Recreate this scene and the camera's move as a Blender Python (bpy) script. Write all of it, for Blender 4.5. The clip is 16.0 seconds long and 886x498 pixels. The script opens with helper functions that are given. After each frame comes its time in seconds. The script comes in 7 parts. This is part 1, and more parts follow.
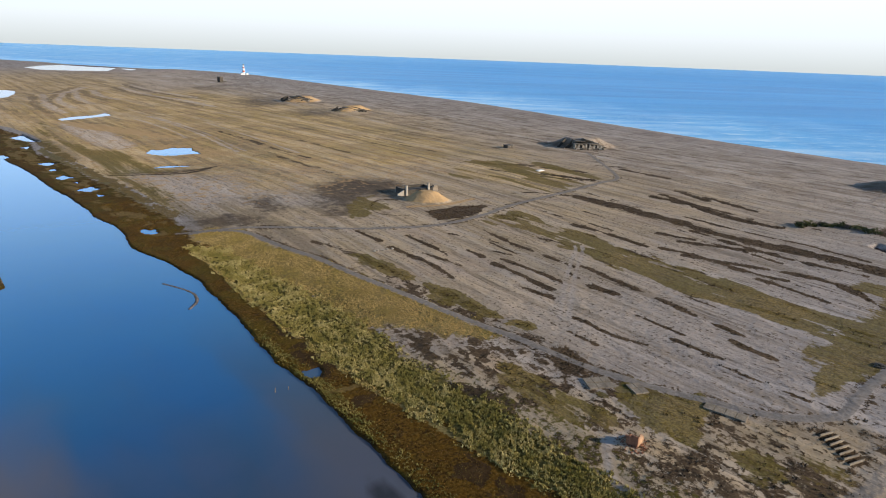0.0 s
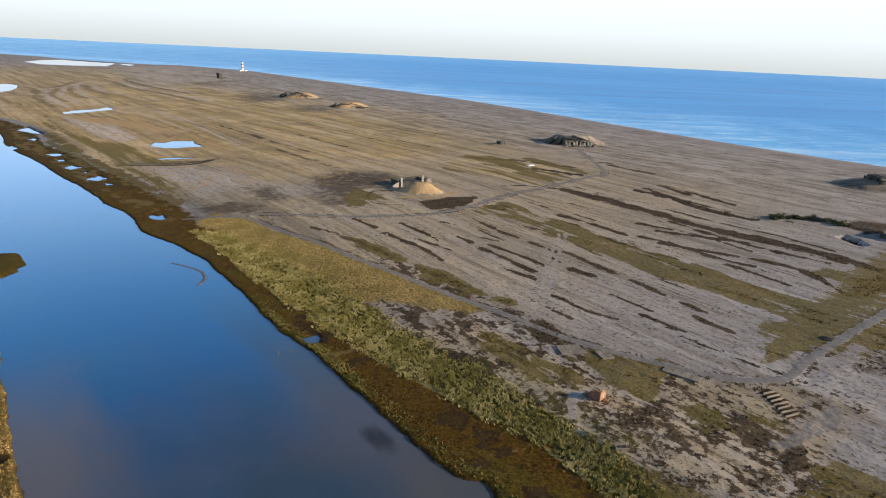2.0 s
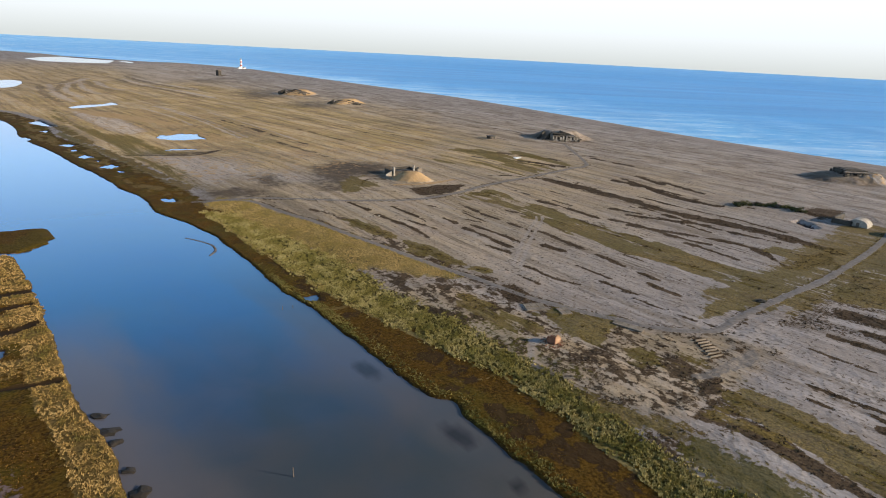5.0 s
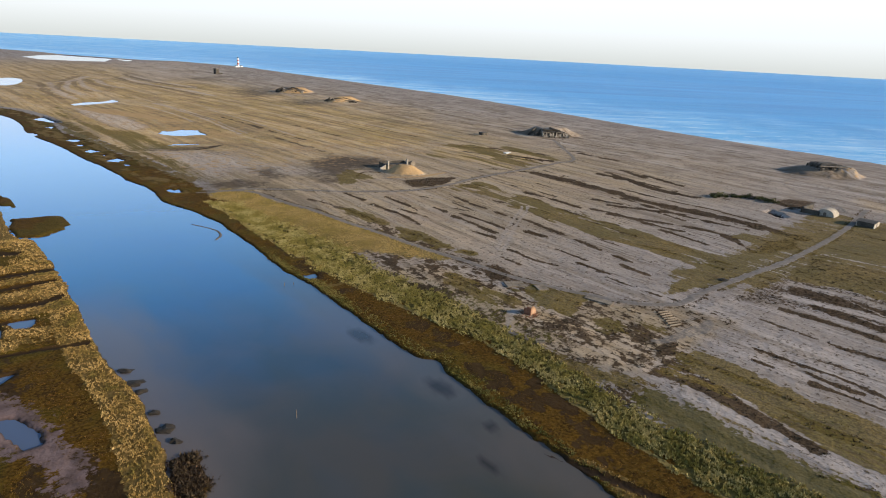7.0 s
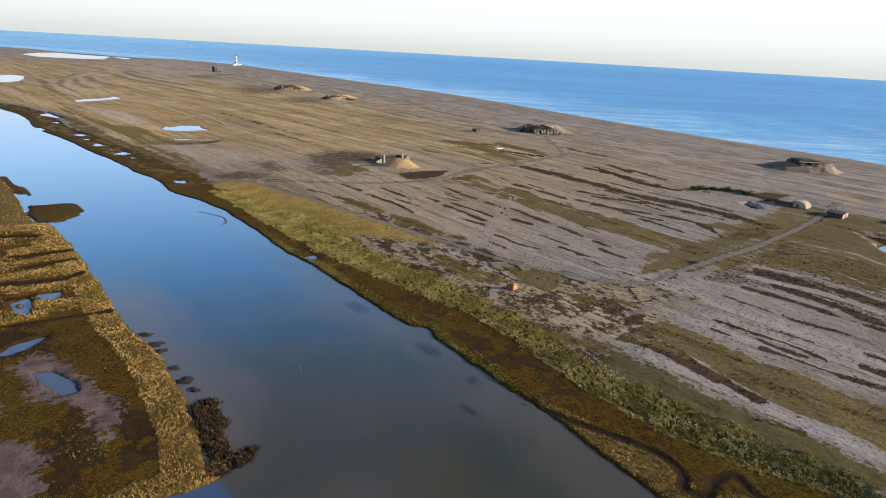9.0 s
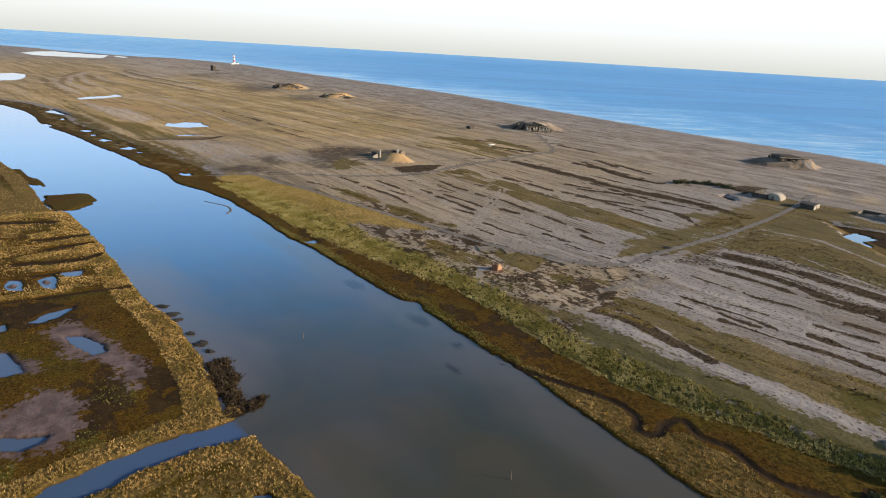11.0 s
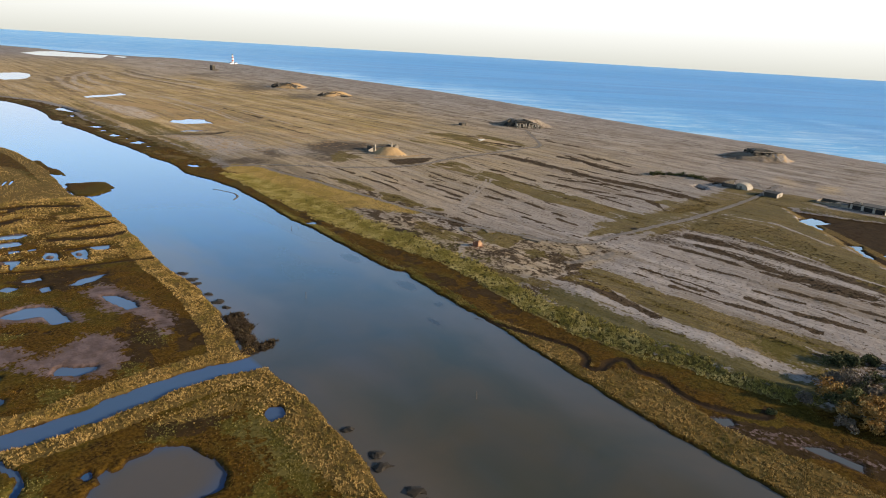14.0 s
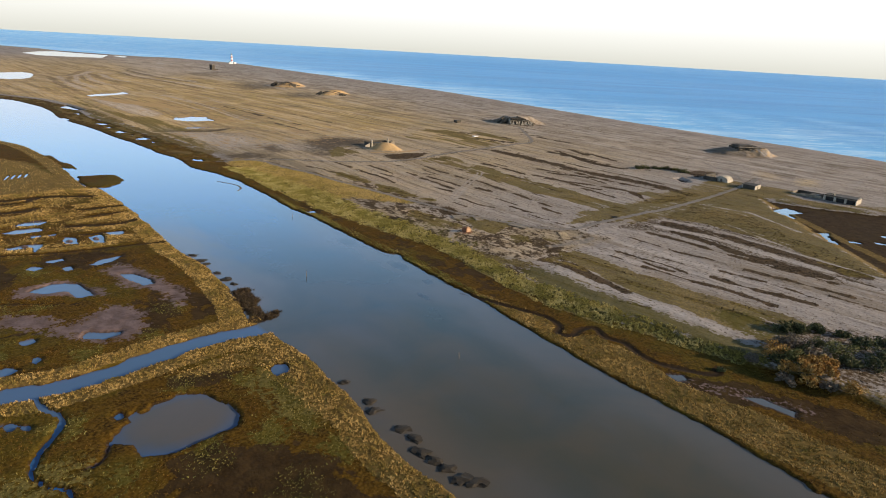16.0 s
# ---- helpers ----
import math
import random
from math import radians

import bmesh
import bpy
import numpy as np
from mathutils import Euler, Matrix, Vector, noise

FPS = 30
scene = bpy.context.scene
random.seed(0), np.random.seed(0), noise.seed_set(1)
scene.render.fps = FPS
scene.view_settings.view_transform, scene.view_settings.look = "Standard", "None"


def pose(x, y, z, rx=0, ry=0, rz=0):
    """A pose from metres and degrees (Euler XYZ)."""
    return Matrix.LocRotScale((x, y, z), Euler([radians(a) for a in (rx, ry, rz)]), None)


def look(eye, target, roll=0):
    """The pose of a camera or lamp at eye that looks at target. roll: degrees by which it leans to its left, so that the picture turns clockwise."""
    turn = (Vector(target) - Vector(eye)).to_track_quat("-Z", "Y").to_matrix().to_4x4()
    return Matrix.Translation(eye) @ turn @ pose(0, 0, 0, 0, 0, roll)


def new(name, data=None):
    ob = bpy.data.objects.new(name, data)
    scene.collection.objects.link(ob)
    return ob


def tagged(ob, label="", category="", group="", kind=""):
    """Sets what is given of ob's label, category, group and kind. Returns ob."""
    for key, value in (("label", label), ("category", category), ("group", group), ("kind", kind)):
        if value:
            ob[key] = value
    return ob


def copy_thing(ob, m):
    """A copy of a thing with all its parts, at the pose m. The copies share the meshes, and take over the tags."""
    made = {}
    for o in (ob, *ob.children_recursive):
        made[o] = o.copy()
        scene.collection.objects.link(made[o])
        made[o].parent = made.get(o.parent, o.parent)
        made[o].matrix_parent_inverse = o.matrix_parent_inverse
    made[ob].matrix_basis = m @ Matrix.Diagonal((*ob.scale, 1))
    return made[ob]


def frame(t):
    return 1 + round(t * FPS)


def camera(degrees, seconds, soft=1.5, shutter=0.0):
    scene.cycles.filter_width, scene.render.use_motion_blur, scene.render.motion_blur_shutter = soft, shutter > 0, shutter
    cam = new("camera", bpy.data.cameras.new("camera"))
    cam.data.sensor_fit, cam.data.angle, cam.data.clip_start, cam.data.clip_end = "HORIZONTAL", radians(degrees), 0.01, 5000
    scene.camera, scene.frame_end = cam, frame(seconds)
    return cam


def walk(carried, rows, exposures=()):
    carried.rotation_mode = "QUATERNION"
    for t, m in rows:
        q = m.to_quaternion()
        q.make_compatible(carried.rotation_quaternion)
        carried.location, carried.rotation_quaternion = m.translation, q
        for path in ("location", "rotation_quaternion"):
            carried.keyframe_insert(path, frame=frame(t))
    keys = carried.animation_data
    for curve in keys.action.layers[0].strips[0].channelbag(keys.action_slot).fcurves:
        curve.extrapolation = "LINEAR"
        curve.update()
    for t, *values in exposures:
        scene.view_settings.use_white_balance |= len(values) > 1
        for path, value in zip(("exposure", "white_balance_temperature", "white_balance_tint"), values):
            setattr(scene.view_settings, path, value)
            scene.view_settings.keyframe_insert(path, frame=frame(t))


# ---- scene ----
cam = camera(71.0, 16.0, soft=1.0)
PATH = [
    (0.0, look((0.00, -0.00, 75.00), (63.00, 71.76, 45.31), 2.16)),
    (1.0, look((-4.47, -7.09, 75.11), (58.71, 64.45, 45.25), 2.41)),
    (2.0, look((-9.07, -14.30, 74.84), (54.27, 57.08, 44.97), 2.71)),
    (3.0, look((-13.96, -22.41, 74.89), (49.48, 48.86, 44.96), 2.83)),
    (4.0, look((-18.74, -30.02, 74.75), (44.88, 41.08, 44.82), 2.91)),
    (5.0, look((-23.18, -37.68, 74.40), (40.50, 33.36, 44.42), 2.99)),
    (6.0, look((-28.11, -45.79, 74.49), (35.75, 25.05, 44.43), 3.03)),
    (7.0, look((-33.26, -53.77, 74.63), (30.79, 16.87, 44.49), 3.05)),
    (8.0, look((-38.30, -61.37, 74.48), (25.90, 9.11, 44.29), 3.15)),
    (9.0, look((-43.53, -68.90, 74.33), (20.89, 1.37, 44.12), 3.28)),
    (10.0, look((-49.04, -76.55, 74.42), (15.60, -6.48, 44.21), 3.32)),
    (11.0, look((-53.79, -84.20, 74.38), (10.96, -14.26, 44.11), 3.38)),
    (12.0, look((-58.63, -92.15, 74.46), (6.19, -22.31, 44.14), 3.42)),
    (13.0, look((-63.89, -100.13, 74.57), (1.04, -30.37, 44.27), 3.42)),
    (14.0, look((-69.05, -107.88, 74.53), (-4.02, -38.20, 44.28), 3.38)),
    (15.0, look((-74.05, -115.80, 74.58), (-8.96, -46.19, 44.29), 3.31)),
    (16.0, look((-79.01, -123.90, 74.51), (-13.85, -54.37, 44.18), 3.28)),
]
walk(cam, PATH, [(0.0, 0.63, 6150, 10), (4.0, 0.64, 6250, 10), (9.0, 0.65, 6450, 10), (12.5, 0.66, 6750, 10), (16.0, 0.68, 6950, 10)])

# ---- daylight: low winter sun over the sea, pale sky ----
SUN_TO = Vector((0.60, -0.77, 0.27)).normalized()
world = bpy.data.worlds.new("sky")
scene.world = world
world.use_nodes = True
wn, wl = world.node_tree.nodes, world.node_tree.links
sky = wn.new("ShaderNodeTexSky")
sky.sky_type = "NISHITA"
sky.sun_disc = False
sky.sun_elevation = math.asin(SUN_TO.z)
sky.sun_rotation = math.atan2(SUN_TO.x, SUN_TO.y)
sky.air_density, sky.dust_density, sky.ozone_density = 1.0, 0.6, 3.0
background = wn["Background"]
background.inputs["Strength"].default_value = 0.049
# thin broken cloud over the whole sky
where, spread, cloud, veil, cover_mix = (wn.new("ShaderNode" + k) for k in ("TexCoord", "Mapping", "TexNoise", "MapRange", "Mix"))
spread.inputs["Scale"].default_value = (1.6, 1.6, 5.0)
cloud.inputs["Scale"].default_value, cloud.inputs["Detail"].default_value, cloud.inputs["Roughness"].default_value = 1.4, 5.0, 0.55
veil.inputs["From Min"].default_value, veil.inputs["From Max"].default_value = 0.40, 0.68
veil.inputs["To Min"].default_value, veil.inputs["To Max"].default_value = 0.0, 0.5
cover_mix.data_type = "RGBA"
cover_mix.inputs["B"].default_value = (1.9, 1.85, 1.85, 1)
wl.new(where.outputs["Generated"], spread.inputs["Vector"])
wl.new(spread.outputs["Vector"], cloud.inputs["Vector"])
wl.new(cloud.outputs["Fac"], veil.inputs["Value"])
wl.new(veil.outputs["Result"], cover_mix.inputs["Factor"])
wl.new(sky.outputs["Color"], cover_mix.inputs["A"])
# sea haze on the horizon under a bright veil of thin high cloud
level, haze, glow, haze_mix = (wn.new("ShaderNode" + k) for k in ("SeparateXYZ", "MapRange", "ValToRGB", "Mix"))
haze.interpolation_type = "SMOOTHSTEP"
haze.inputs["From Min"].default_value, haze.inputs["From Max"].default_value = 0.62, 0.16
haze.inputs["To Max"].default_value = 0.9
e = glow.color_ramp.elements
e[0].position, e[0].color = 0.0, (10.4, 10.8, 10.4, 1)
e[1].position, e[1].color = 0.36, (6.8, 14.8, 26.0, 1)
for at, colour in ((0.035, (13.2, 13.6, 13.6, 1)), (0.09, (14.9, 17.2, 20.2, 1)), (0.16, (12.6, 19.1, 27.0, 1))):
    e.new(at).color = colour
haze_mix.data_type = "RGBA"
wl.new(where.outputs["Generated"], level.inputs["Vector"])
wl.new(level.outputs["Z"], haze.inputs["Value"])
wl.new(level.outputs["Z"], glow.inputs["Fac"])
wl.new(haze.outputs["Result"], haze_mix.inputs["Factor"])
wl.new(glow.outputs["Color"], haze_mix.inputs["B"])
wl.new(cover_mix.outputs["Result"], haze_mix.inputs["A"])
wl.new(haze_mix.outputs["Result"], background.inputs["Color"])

sun = new("sun", bpy.data.lights.new("sun", "SUN"))
sun.data.energy, sun.data.angle, sun.data.color = 5.0, radians(0.6), (1.0, 0.83, 0.62)
sun.matrix_world = look(SUN_TO * 100, (0, 0, 0))

# ---- small helpers ----
def link_mesh(name, verts, faces, mat=None, parent=None, smooth=False):
    me = bpy.data.meshes.new(name)
    me.from_pydata([tuple(v) for v in verts], [], [tuple(f) for f in faces])
    me.update()
    if mat:
        me.materials.append(mat)
    if smooth:
        me.polygons.foreach_set("use_smooth", [True] * len(me.polygons))
    ob = new(name, me)
    if parent:
        ob.parent = parent
    return ob


def part(name, bm, mat, parent, label=""):
    """Links a bmesh as one mesh object under a thing or a part."""
    me = bpy.data.meshes.new(name)
    bm.normal_update()
    bm.to_mesh(me)
    bm.free()
    if mat:
        me.materials.append(mat)
    ob = new(name, me)
    if parent:
        ob.parent = parent
    return tagged(ob, label)


def empty(name, m, label, category, group="", kind=""):
    ob = new(name)
    ob.empty_display_size = 0.5
    ob.matrix_basis = m
    return tagged(ob, label, category, group, kind)


def hash01(ix, iy, seed):
    h = (ix * 374761393 + iy * 668265263 + seed * 974711) & 0xFFFFFFFF
    h = ((h ^ (h >> 13)) * 1274126177) & 0xFFFFFFFF
    return ((h ^ (h >> 16)) & 0xFFFF) / 65535.0


def vnoise(x, y, seed=0):
    """Smooth value noise, 0 to 1."""
    fx, fy = np.floor(x), np.floor(y)
    ix, iy = fx.astype(np.int64), fy.astype(np.int64)
    tx, ty = x - fx, y - fy
    tx, ty = tx * tx * (3 - 2 * tx), ty * ty * (3 - 2 * ty)
    a, b = hash01(ix, iy, seed), hash01(ix + 1, iy, seed)
    c, d = hash01(ix, iy + 1, seed), hash01(ix + 1, iy + 1, seed)
    return (a + (b - a) * tx) * (1 - ty) + (c + (d - c) * tx) * ty


def fbm(x, y, seed=0, octaves=3):
    out, amp, total = 0.0, 1.0, 0.0
    for o in range(octaves):
        out = out + amp * vnoise(x * 2**o, y * 2**o, seed + 17 * o)
        total += amp
        amp *= 0.5
    return out / total


def step(a, b, v):
    t = np.clip((v - a) / (b - a), 0, 1)
    return t * t * (3 - 2 * t)


def curve_through(points, n=8):
    """Catmull-Rom line through the points."""
    p = np.array(points, float)
    p = np.vstack([2 * p[0] - p[1], p, 2 * p[-1] - p[-2]])
    out = []
    for i in range(1, len(p) - 2):
        for s in np.arange(n) / n:
            a, b, c, d = p[i - 1], p[i], p[i + 1], p[i + 2]
            out.append(0.5 * (2 * b + (c - a) * s + (2 * a - 5 * b + 4 * c - d) * s**2 + (3 * b - a - 3 * c + d) * s**3))
    out.append(p[-2])
    return np.array(out)


def line_distance(X, Y, line):
    """Distance of grid points from a polyline."""
    best = np.full(X.shape, 1e9)
    for (ax, ay), (bx, by) in zip(line[:-1], line[1:]):
        dx, dy = bx - ax, by - ay
        t = np.clip(((X - ax) * dx + (Y - ay) * dy) / (dx * dx + dy * dy + 1e-9), 0, 1)
        np.minimum(best, np.hypot(X - ax - t * dx, Y - ay - t * dy), out=best)
    return best


def inside(X, Y, ring):
    """Signed distance from a closed ring, positive inside."""
    ring = np.array(ring, float)
    odd = np.zeros(X.shape, bool)
    for (ax, ay), (bx, by) in zip(ring, np.roll(ring, -1, 0)):
        odd ^= ((ay > Y) != (by > Y)) & (X < (bx - ax) * (Y - ay) / (by - ay + 1e-12) + ax)
    d = line_distance(X, Y, np.vstack([ring, ring[:1]]))
    return np.where(odd, d, -d)


def near(X, Y, points, margin):
    """The grid window that holds the points, as slices."""
    p = np.array(points, float)
    xs, ys = X[0], Y[:, 0]
    i0, i1 = np.searchsorted(xs, [p[:, 0].min() - margin, p[:, 0].max() + margin])
    j0, j1 = np.searchsorted(ys, [p[:, 1].min() - margin, p[:, 1].max() + margin])
    return slice(j0, j1), slice(i0, i1)

# ---- materials ----
def material(name, colour, rough=0.8, metal=0.0, grain=0.15, scale=6.0, bump=0.3, stain=0.25, stain_scale=0.6, vary=0.0):
    """A surface with fine grain and larger stains."""
    mat = bpy.data.materials.new(name)
    mat.use_nodes = True
    n, l = mat.node_tree.nodes, mat.node_tree.links
    bsdf = n["Principled BSDF"]
    bsdf.inputs["Roughness"].default_value, bsdf.inputs["Metallic"].default_value = rough, metal
    co = n.new("ShaderNodeNewGeometry")
    fine, wide = n.new("ShaderNodeTexNoise"), n.new("ShaderNodeTexNoise")
    fine.inputs["Scale"].default_value, fine.inputs["Detail"].default_value = scale, 4
    wide.inputs["Scale"].default_value, wide.inputs["Detail"].default_value = stain_scale, 3
    l.new(co.outputs["Position"], fine.inputs["Vector"])
    l.new(co.outputs["Position"], wide.inputs["Vector"])
    last = None
    for tex, amount in ((fine, grain), (wide, stain)):
        mix = n.new("ShaderNodeMix")
        mix.data_type, mix.blend_type = "RGBA", "MULTIPLY"
        ramp = n.new("ShaderNodeValToRGB")
        ramp.color_ramp.elements[0].position, ramp.color_ramp.elements[1].position = 0.3, 0.7
        lo = 1 - 2 * amount
        ramp.color_ramp.elements[0].color = (lo, lo, lo, 1)
        ramp.color_ramp.elements[1].color = (1, 1, 1, 1)
        l.new(tex.outputs["Fac"], ramp.inputs["Fac"])
        mix.inputs["Factor"].default_value = 1.0
        l.new(ramp.outputs["Color"], mix.inputs["B"])
        if last is None:
            mix.inputs["A"].default_value = (*colour, 1)
        else:
            l.new(last, mix.inputs["A"])
        last = mix.outputs["Result"]
    if vary:
        hue, info = n.new("ShaderNodeHueSaturation"), n.new("ShaderNodeNewGeometry")
        span = n.new("ShaderNodeMapRange")
        span.inputs["To Min"].default_value, span.inputs["To Max"].default_value = 1 - vary, 1 + vary
        l.new(info.outputs["Random Per Island"], span.inputs["Value"])
        l.new(span.outputs["Result"], hue.inputs["Value"])
        l.new(last, hue.inputs["Color"])
        last = hue.outputs["Color"]
    l.new(last, bsdf.inputs["Base Color"])
    if bump:
        b = n.new("ShaderNodeBump")
        b.inputs["Strength"].default_value, b.inputs["Distance"].default_value = bump, 0.5 / scale
        l.new(fine.outputs["Fac"], b.inputs["Height"])
        l.new(b.outputs["Normal"], bsdf.inputs["Normal"])
    return mat


def water_material(name, colour, rough, waves, wave_scale, strength, stretch=1.0, shoals=None, gloss=0.5, bed=(0.135, 0.105, 0.092), mud_and_sheen=(0.135, 0.116, 0.114)):
    mat = bpy.data.materials.new(name)
    mat.use_nodes = True
    n, l = mat.node_tree.nodes, mat.node_tree.links
    bsdf = n["Principled BSDF"]
    bsdf.inputs["Roughness"].default_value, bsdf.inputs["IOR"].default_value = rough, 1.33
    bsdf.inputs["Specular IOR Level"].default_value = gloss
    geo = n.new("ShaderNodeNewGeometry")
    wide = n.new("ShaderNodeTexNoise")
    wide.inputs["Scale"].default_value, wide.inputs["Detail"].default_value = 0.02, 3
    l.new(geo.outputs["Position"], wide.inputs["Vector"])
    mix = n.new("ShaderNodeMix")
    mix.data_type = "RGBA"
    mix.inputs["A"].default_value = (*colour, 1)
    mix.inputs["B"].default_value = (*(shoals or [c * 1.25 for c in colour]), 1)
    ramp = n.new("ShaderNodeMapRange")
    ramp.inputs["From Min"].default_value, ramp.inputs["From Max"].default_value = 0.35, 0.65
    l.new(wide.outputs["Fac"], ramp.inputs["Value"])
    l.new(ramp.outputs["Result"], mix.inputs["Factor"])
    flat = n.new("ShaderNodeMix")
    flat.data_type = "RGBA"
    # shallow blends from painted sky blue to the bed colour
    shallow = n.new("ShaderNodeAttribute")
    shallow.attribute_name = "shallow"
    l.new(shallow.outputs["Fac"], flat.inputs["Factor"])
    l.new(mix.outputs["Result"], flat.inputs["A"])
    # swirls of reflected cloud painted into the bed colour
    cloud_swirl = n.new("ShaderNodeMix")
    cloud_swirl.data_type = "RGBA"
    swirl, swirl_range = n.new("ShaderNodeTexNoise"), n.new("ShaderNodeMapRange")
    swirl.inputs["Scale"].default_value, swirl.inputs["Detail"].default_value, swirl.inputs["Distortion"].default_value = 0.045, 4, 0.6
    swirl_range.inputs["From Min"].default_value, swirl_range.inputs["From Max"].default_value = 0.38, 0.66
    l.new(geo.outputs["Position"], swirl.inputs["Vector"])
    l.new(swirl.outputs["Fac"], swirl_range.inputs["Value"])
    l.new(swirl_range.outputs["Result"], cloud_swirl.inputs["Factor"])
    cloud_swirl.inputs["A"].default_value = (*bed, 1)
    cloud_swirl.inputs["B"].default_value = (*[c * k for c, k in zip(bed, (0.66, 0.86, 1.0))], 1)
    l.new(cloud_swirl.outputs["Result"], flat.inputs["B"])
    # dark blotches mixed over the water colour by this mask
    weedy, weed = n.new("ShaderNodeMix"), n.new("ShaderNodeAttribute")
    weedy.data_type = "RGBA"
    weed.attribute_name = "weed"
    weedy.inputs["B"].default_value = (0.016, 0.018, 0.020, 1)
    l.new(weed.outputs["Fac"], weedy.inputs["Factor"])
    # lilac-grey mud by the banks, also the painted sky sheen of the pools
    banked, bank_at = n.new("ShaderNodeMix"), n.new("ShaderNodeAttribute")
    banked.data_type = "RGBA"
    bank_at.attribute_name = "mud_and_sheen"
    banked.inputs["B"].default_value = (*mud_and_sheen, 1)
    l.new(bank_at.outputs["Fac"], banked.inputs["Factor"])
    l.new(flat.outputs["Result"], banked.inputs["A"])
    l.new(banked.outputs["Result"], weedy.inputs["A"])
    l.new(weedy.outputs["Result"], bsdf.inputs["Base Color"])
    map_ = n.new("ShaderNodeMapping")
    map_.inputs["Scale"].default_value = (1.0, stretch, 1.0)
    l.new(geo.outputs["Position"], map_.inputs["Vector"])
    last = None
    for scale, dist in ((wave_scale, waves), (wave_scale * 0.17, waves * 4)):
        tex, bump = n.new("ShaderNodeTexNoise"), n.new("ShaderNodeBump")
        tex.inputs["Scale"].default_value, tex.inputs["Detail"].default_value = scale, 3
        l.new(map_.outputs["Vector"], tex.inputs["Vector"])
        bump.inputs["Strength"].default_value, bump.inputs["Distance"].default_value = strength, dist
        l.new(tex.outputs["Fac"], bump.inputs["Height"])
        if last:
            l.new(last.outputs["Normal"], bump.inputs["Normal"])
        last = bump
    l.new(last.outputs["Normal"], bsdf.inputs["Normal"])
    return mat


# blue base colour stands in for reflected sky
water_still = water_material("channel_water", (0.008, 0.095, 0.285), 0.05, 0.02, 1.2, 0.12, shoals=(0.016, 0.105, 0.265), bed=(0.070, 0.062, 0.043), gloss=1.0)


def sea_material():
    """Open sea: long wind streaks over deep blue, paler towards the beach and in painted far haze, with a low swell."""
    mat = bpy.data.materials.new("sea_water")
    mat.use_nodes = True
    n, l = mat.node_tree.nodes, mat.node_tree.links
    bsdf = n["Principled BSDF"]
    bsdf.inputs["Roughness"].default_value, bsdf.inputs["IOR"].default_value = 0.35, 1.33
    bsdf.inputs["Specular IOR Level"].default_value = 0.14
    geo = n.new("ShaderNodeNewGeometry")
    turn = n.new("ShaderNodeMapping")
    turn.inputs["Rotation"].default_value = (0, 0, radians(38))
    l.new(geo.outputs["Position"], turn.inputs["Vector"])

    def streak(across, along, detail, lo, hi, rough=0.6):
        m, tex, span = n.new("ShaderNodeMapping"), n.new("ShaderNodeTexNoise"), n.new("ShaderNodeMapRange")
        m.inputs["Scale"].default_value = (along, across, 1)
        tex.inputs["Scale"].default_value, tex.inputs["Detail"].default_value, tex.inputs["Roughness"].default_value = 1.0, detail, rough
        span.interpolation_type = "SMOOTHSTEP"
        span.inputs["From Min"].default_value, span.inputs["From Max"].default_value = lo, hi
        l.new(turn.outputs["Vector"], m.inputs["Vector"])
        l.new(m.outputs["Vector"], tex.inputs["Vector"])
        l.new(tex.outputs["Fac"], span.inputs["Value"])
        return tex.outputs["Fac"], span.outputs["Result"]

    def mix(fac, a, b):
        m = n.new("ShaderNodeMix")
        m.data_type = "RGBA"
        for name, v in (("Factor", fac), ("A", a), ("B", b)):
            if isinstance(v, tuple):
                m.inputs[name].default_value = (*v, 1)
            else:
                l.new(v, m.inputs[name])
        return m.outputs["Result"]

    def times(a, b):
        m = n.new("ShaderNodeMath")
        m.operation = "MULTIPLY"
        for sock, v in zip(m.inputs, (a, b)):
            if isinstance(v, float):
                sock.default_value = v
            else:
                l.new(v, sock)
        return m.outputs[0]

    _, broad = streak(0.006, 0.0010, 3, 0.38, 0.62)
    _, bands = streak(0.020, 0.0030, 4, 0.42, 0.66)
    fleck_height, flecks = streak(0.075, 0.028, 5, 0.50, 0.66, 0.72)
    # shallow: pale water by the beach, and horizon haze put into colour
    shallow = n.new("ShaderNodeAttribute")
    shallow.attribute_name = "shallow"
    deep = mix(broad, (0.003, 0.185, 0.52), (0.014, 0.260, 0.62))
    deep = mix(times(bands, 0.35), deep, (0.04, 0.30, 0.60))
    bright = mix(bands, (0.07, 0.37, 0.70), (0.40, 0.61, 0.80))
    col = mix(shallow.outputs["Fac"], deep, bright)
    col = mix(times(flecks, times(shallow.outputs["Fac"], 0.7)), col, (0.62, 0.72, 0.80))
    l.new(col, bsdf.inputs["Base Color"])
    bump = n.new("ShaderNodeBump")
    bump.inputs["Strength"].default_value, bump.inputs["Distance"].default_value = 0.8, 1.6
    l.new(fleck_height, bump.inputs["Height"])
    l.new(bump.outputs["Normal"], bsdf.inputs["Normal"])
    return mat


water_sea = sea_material()

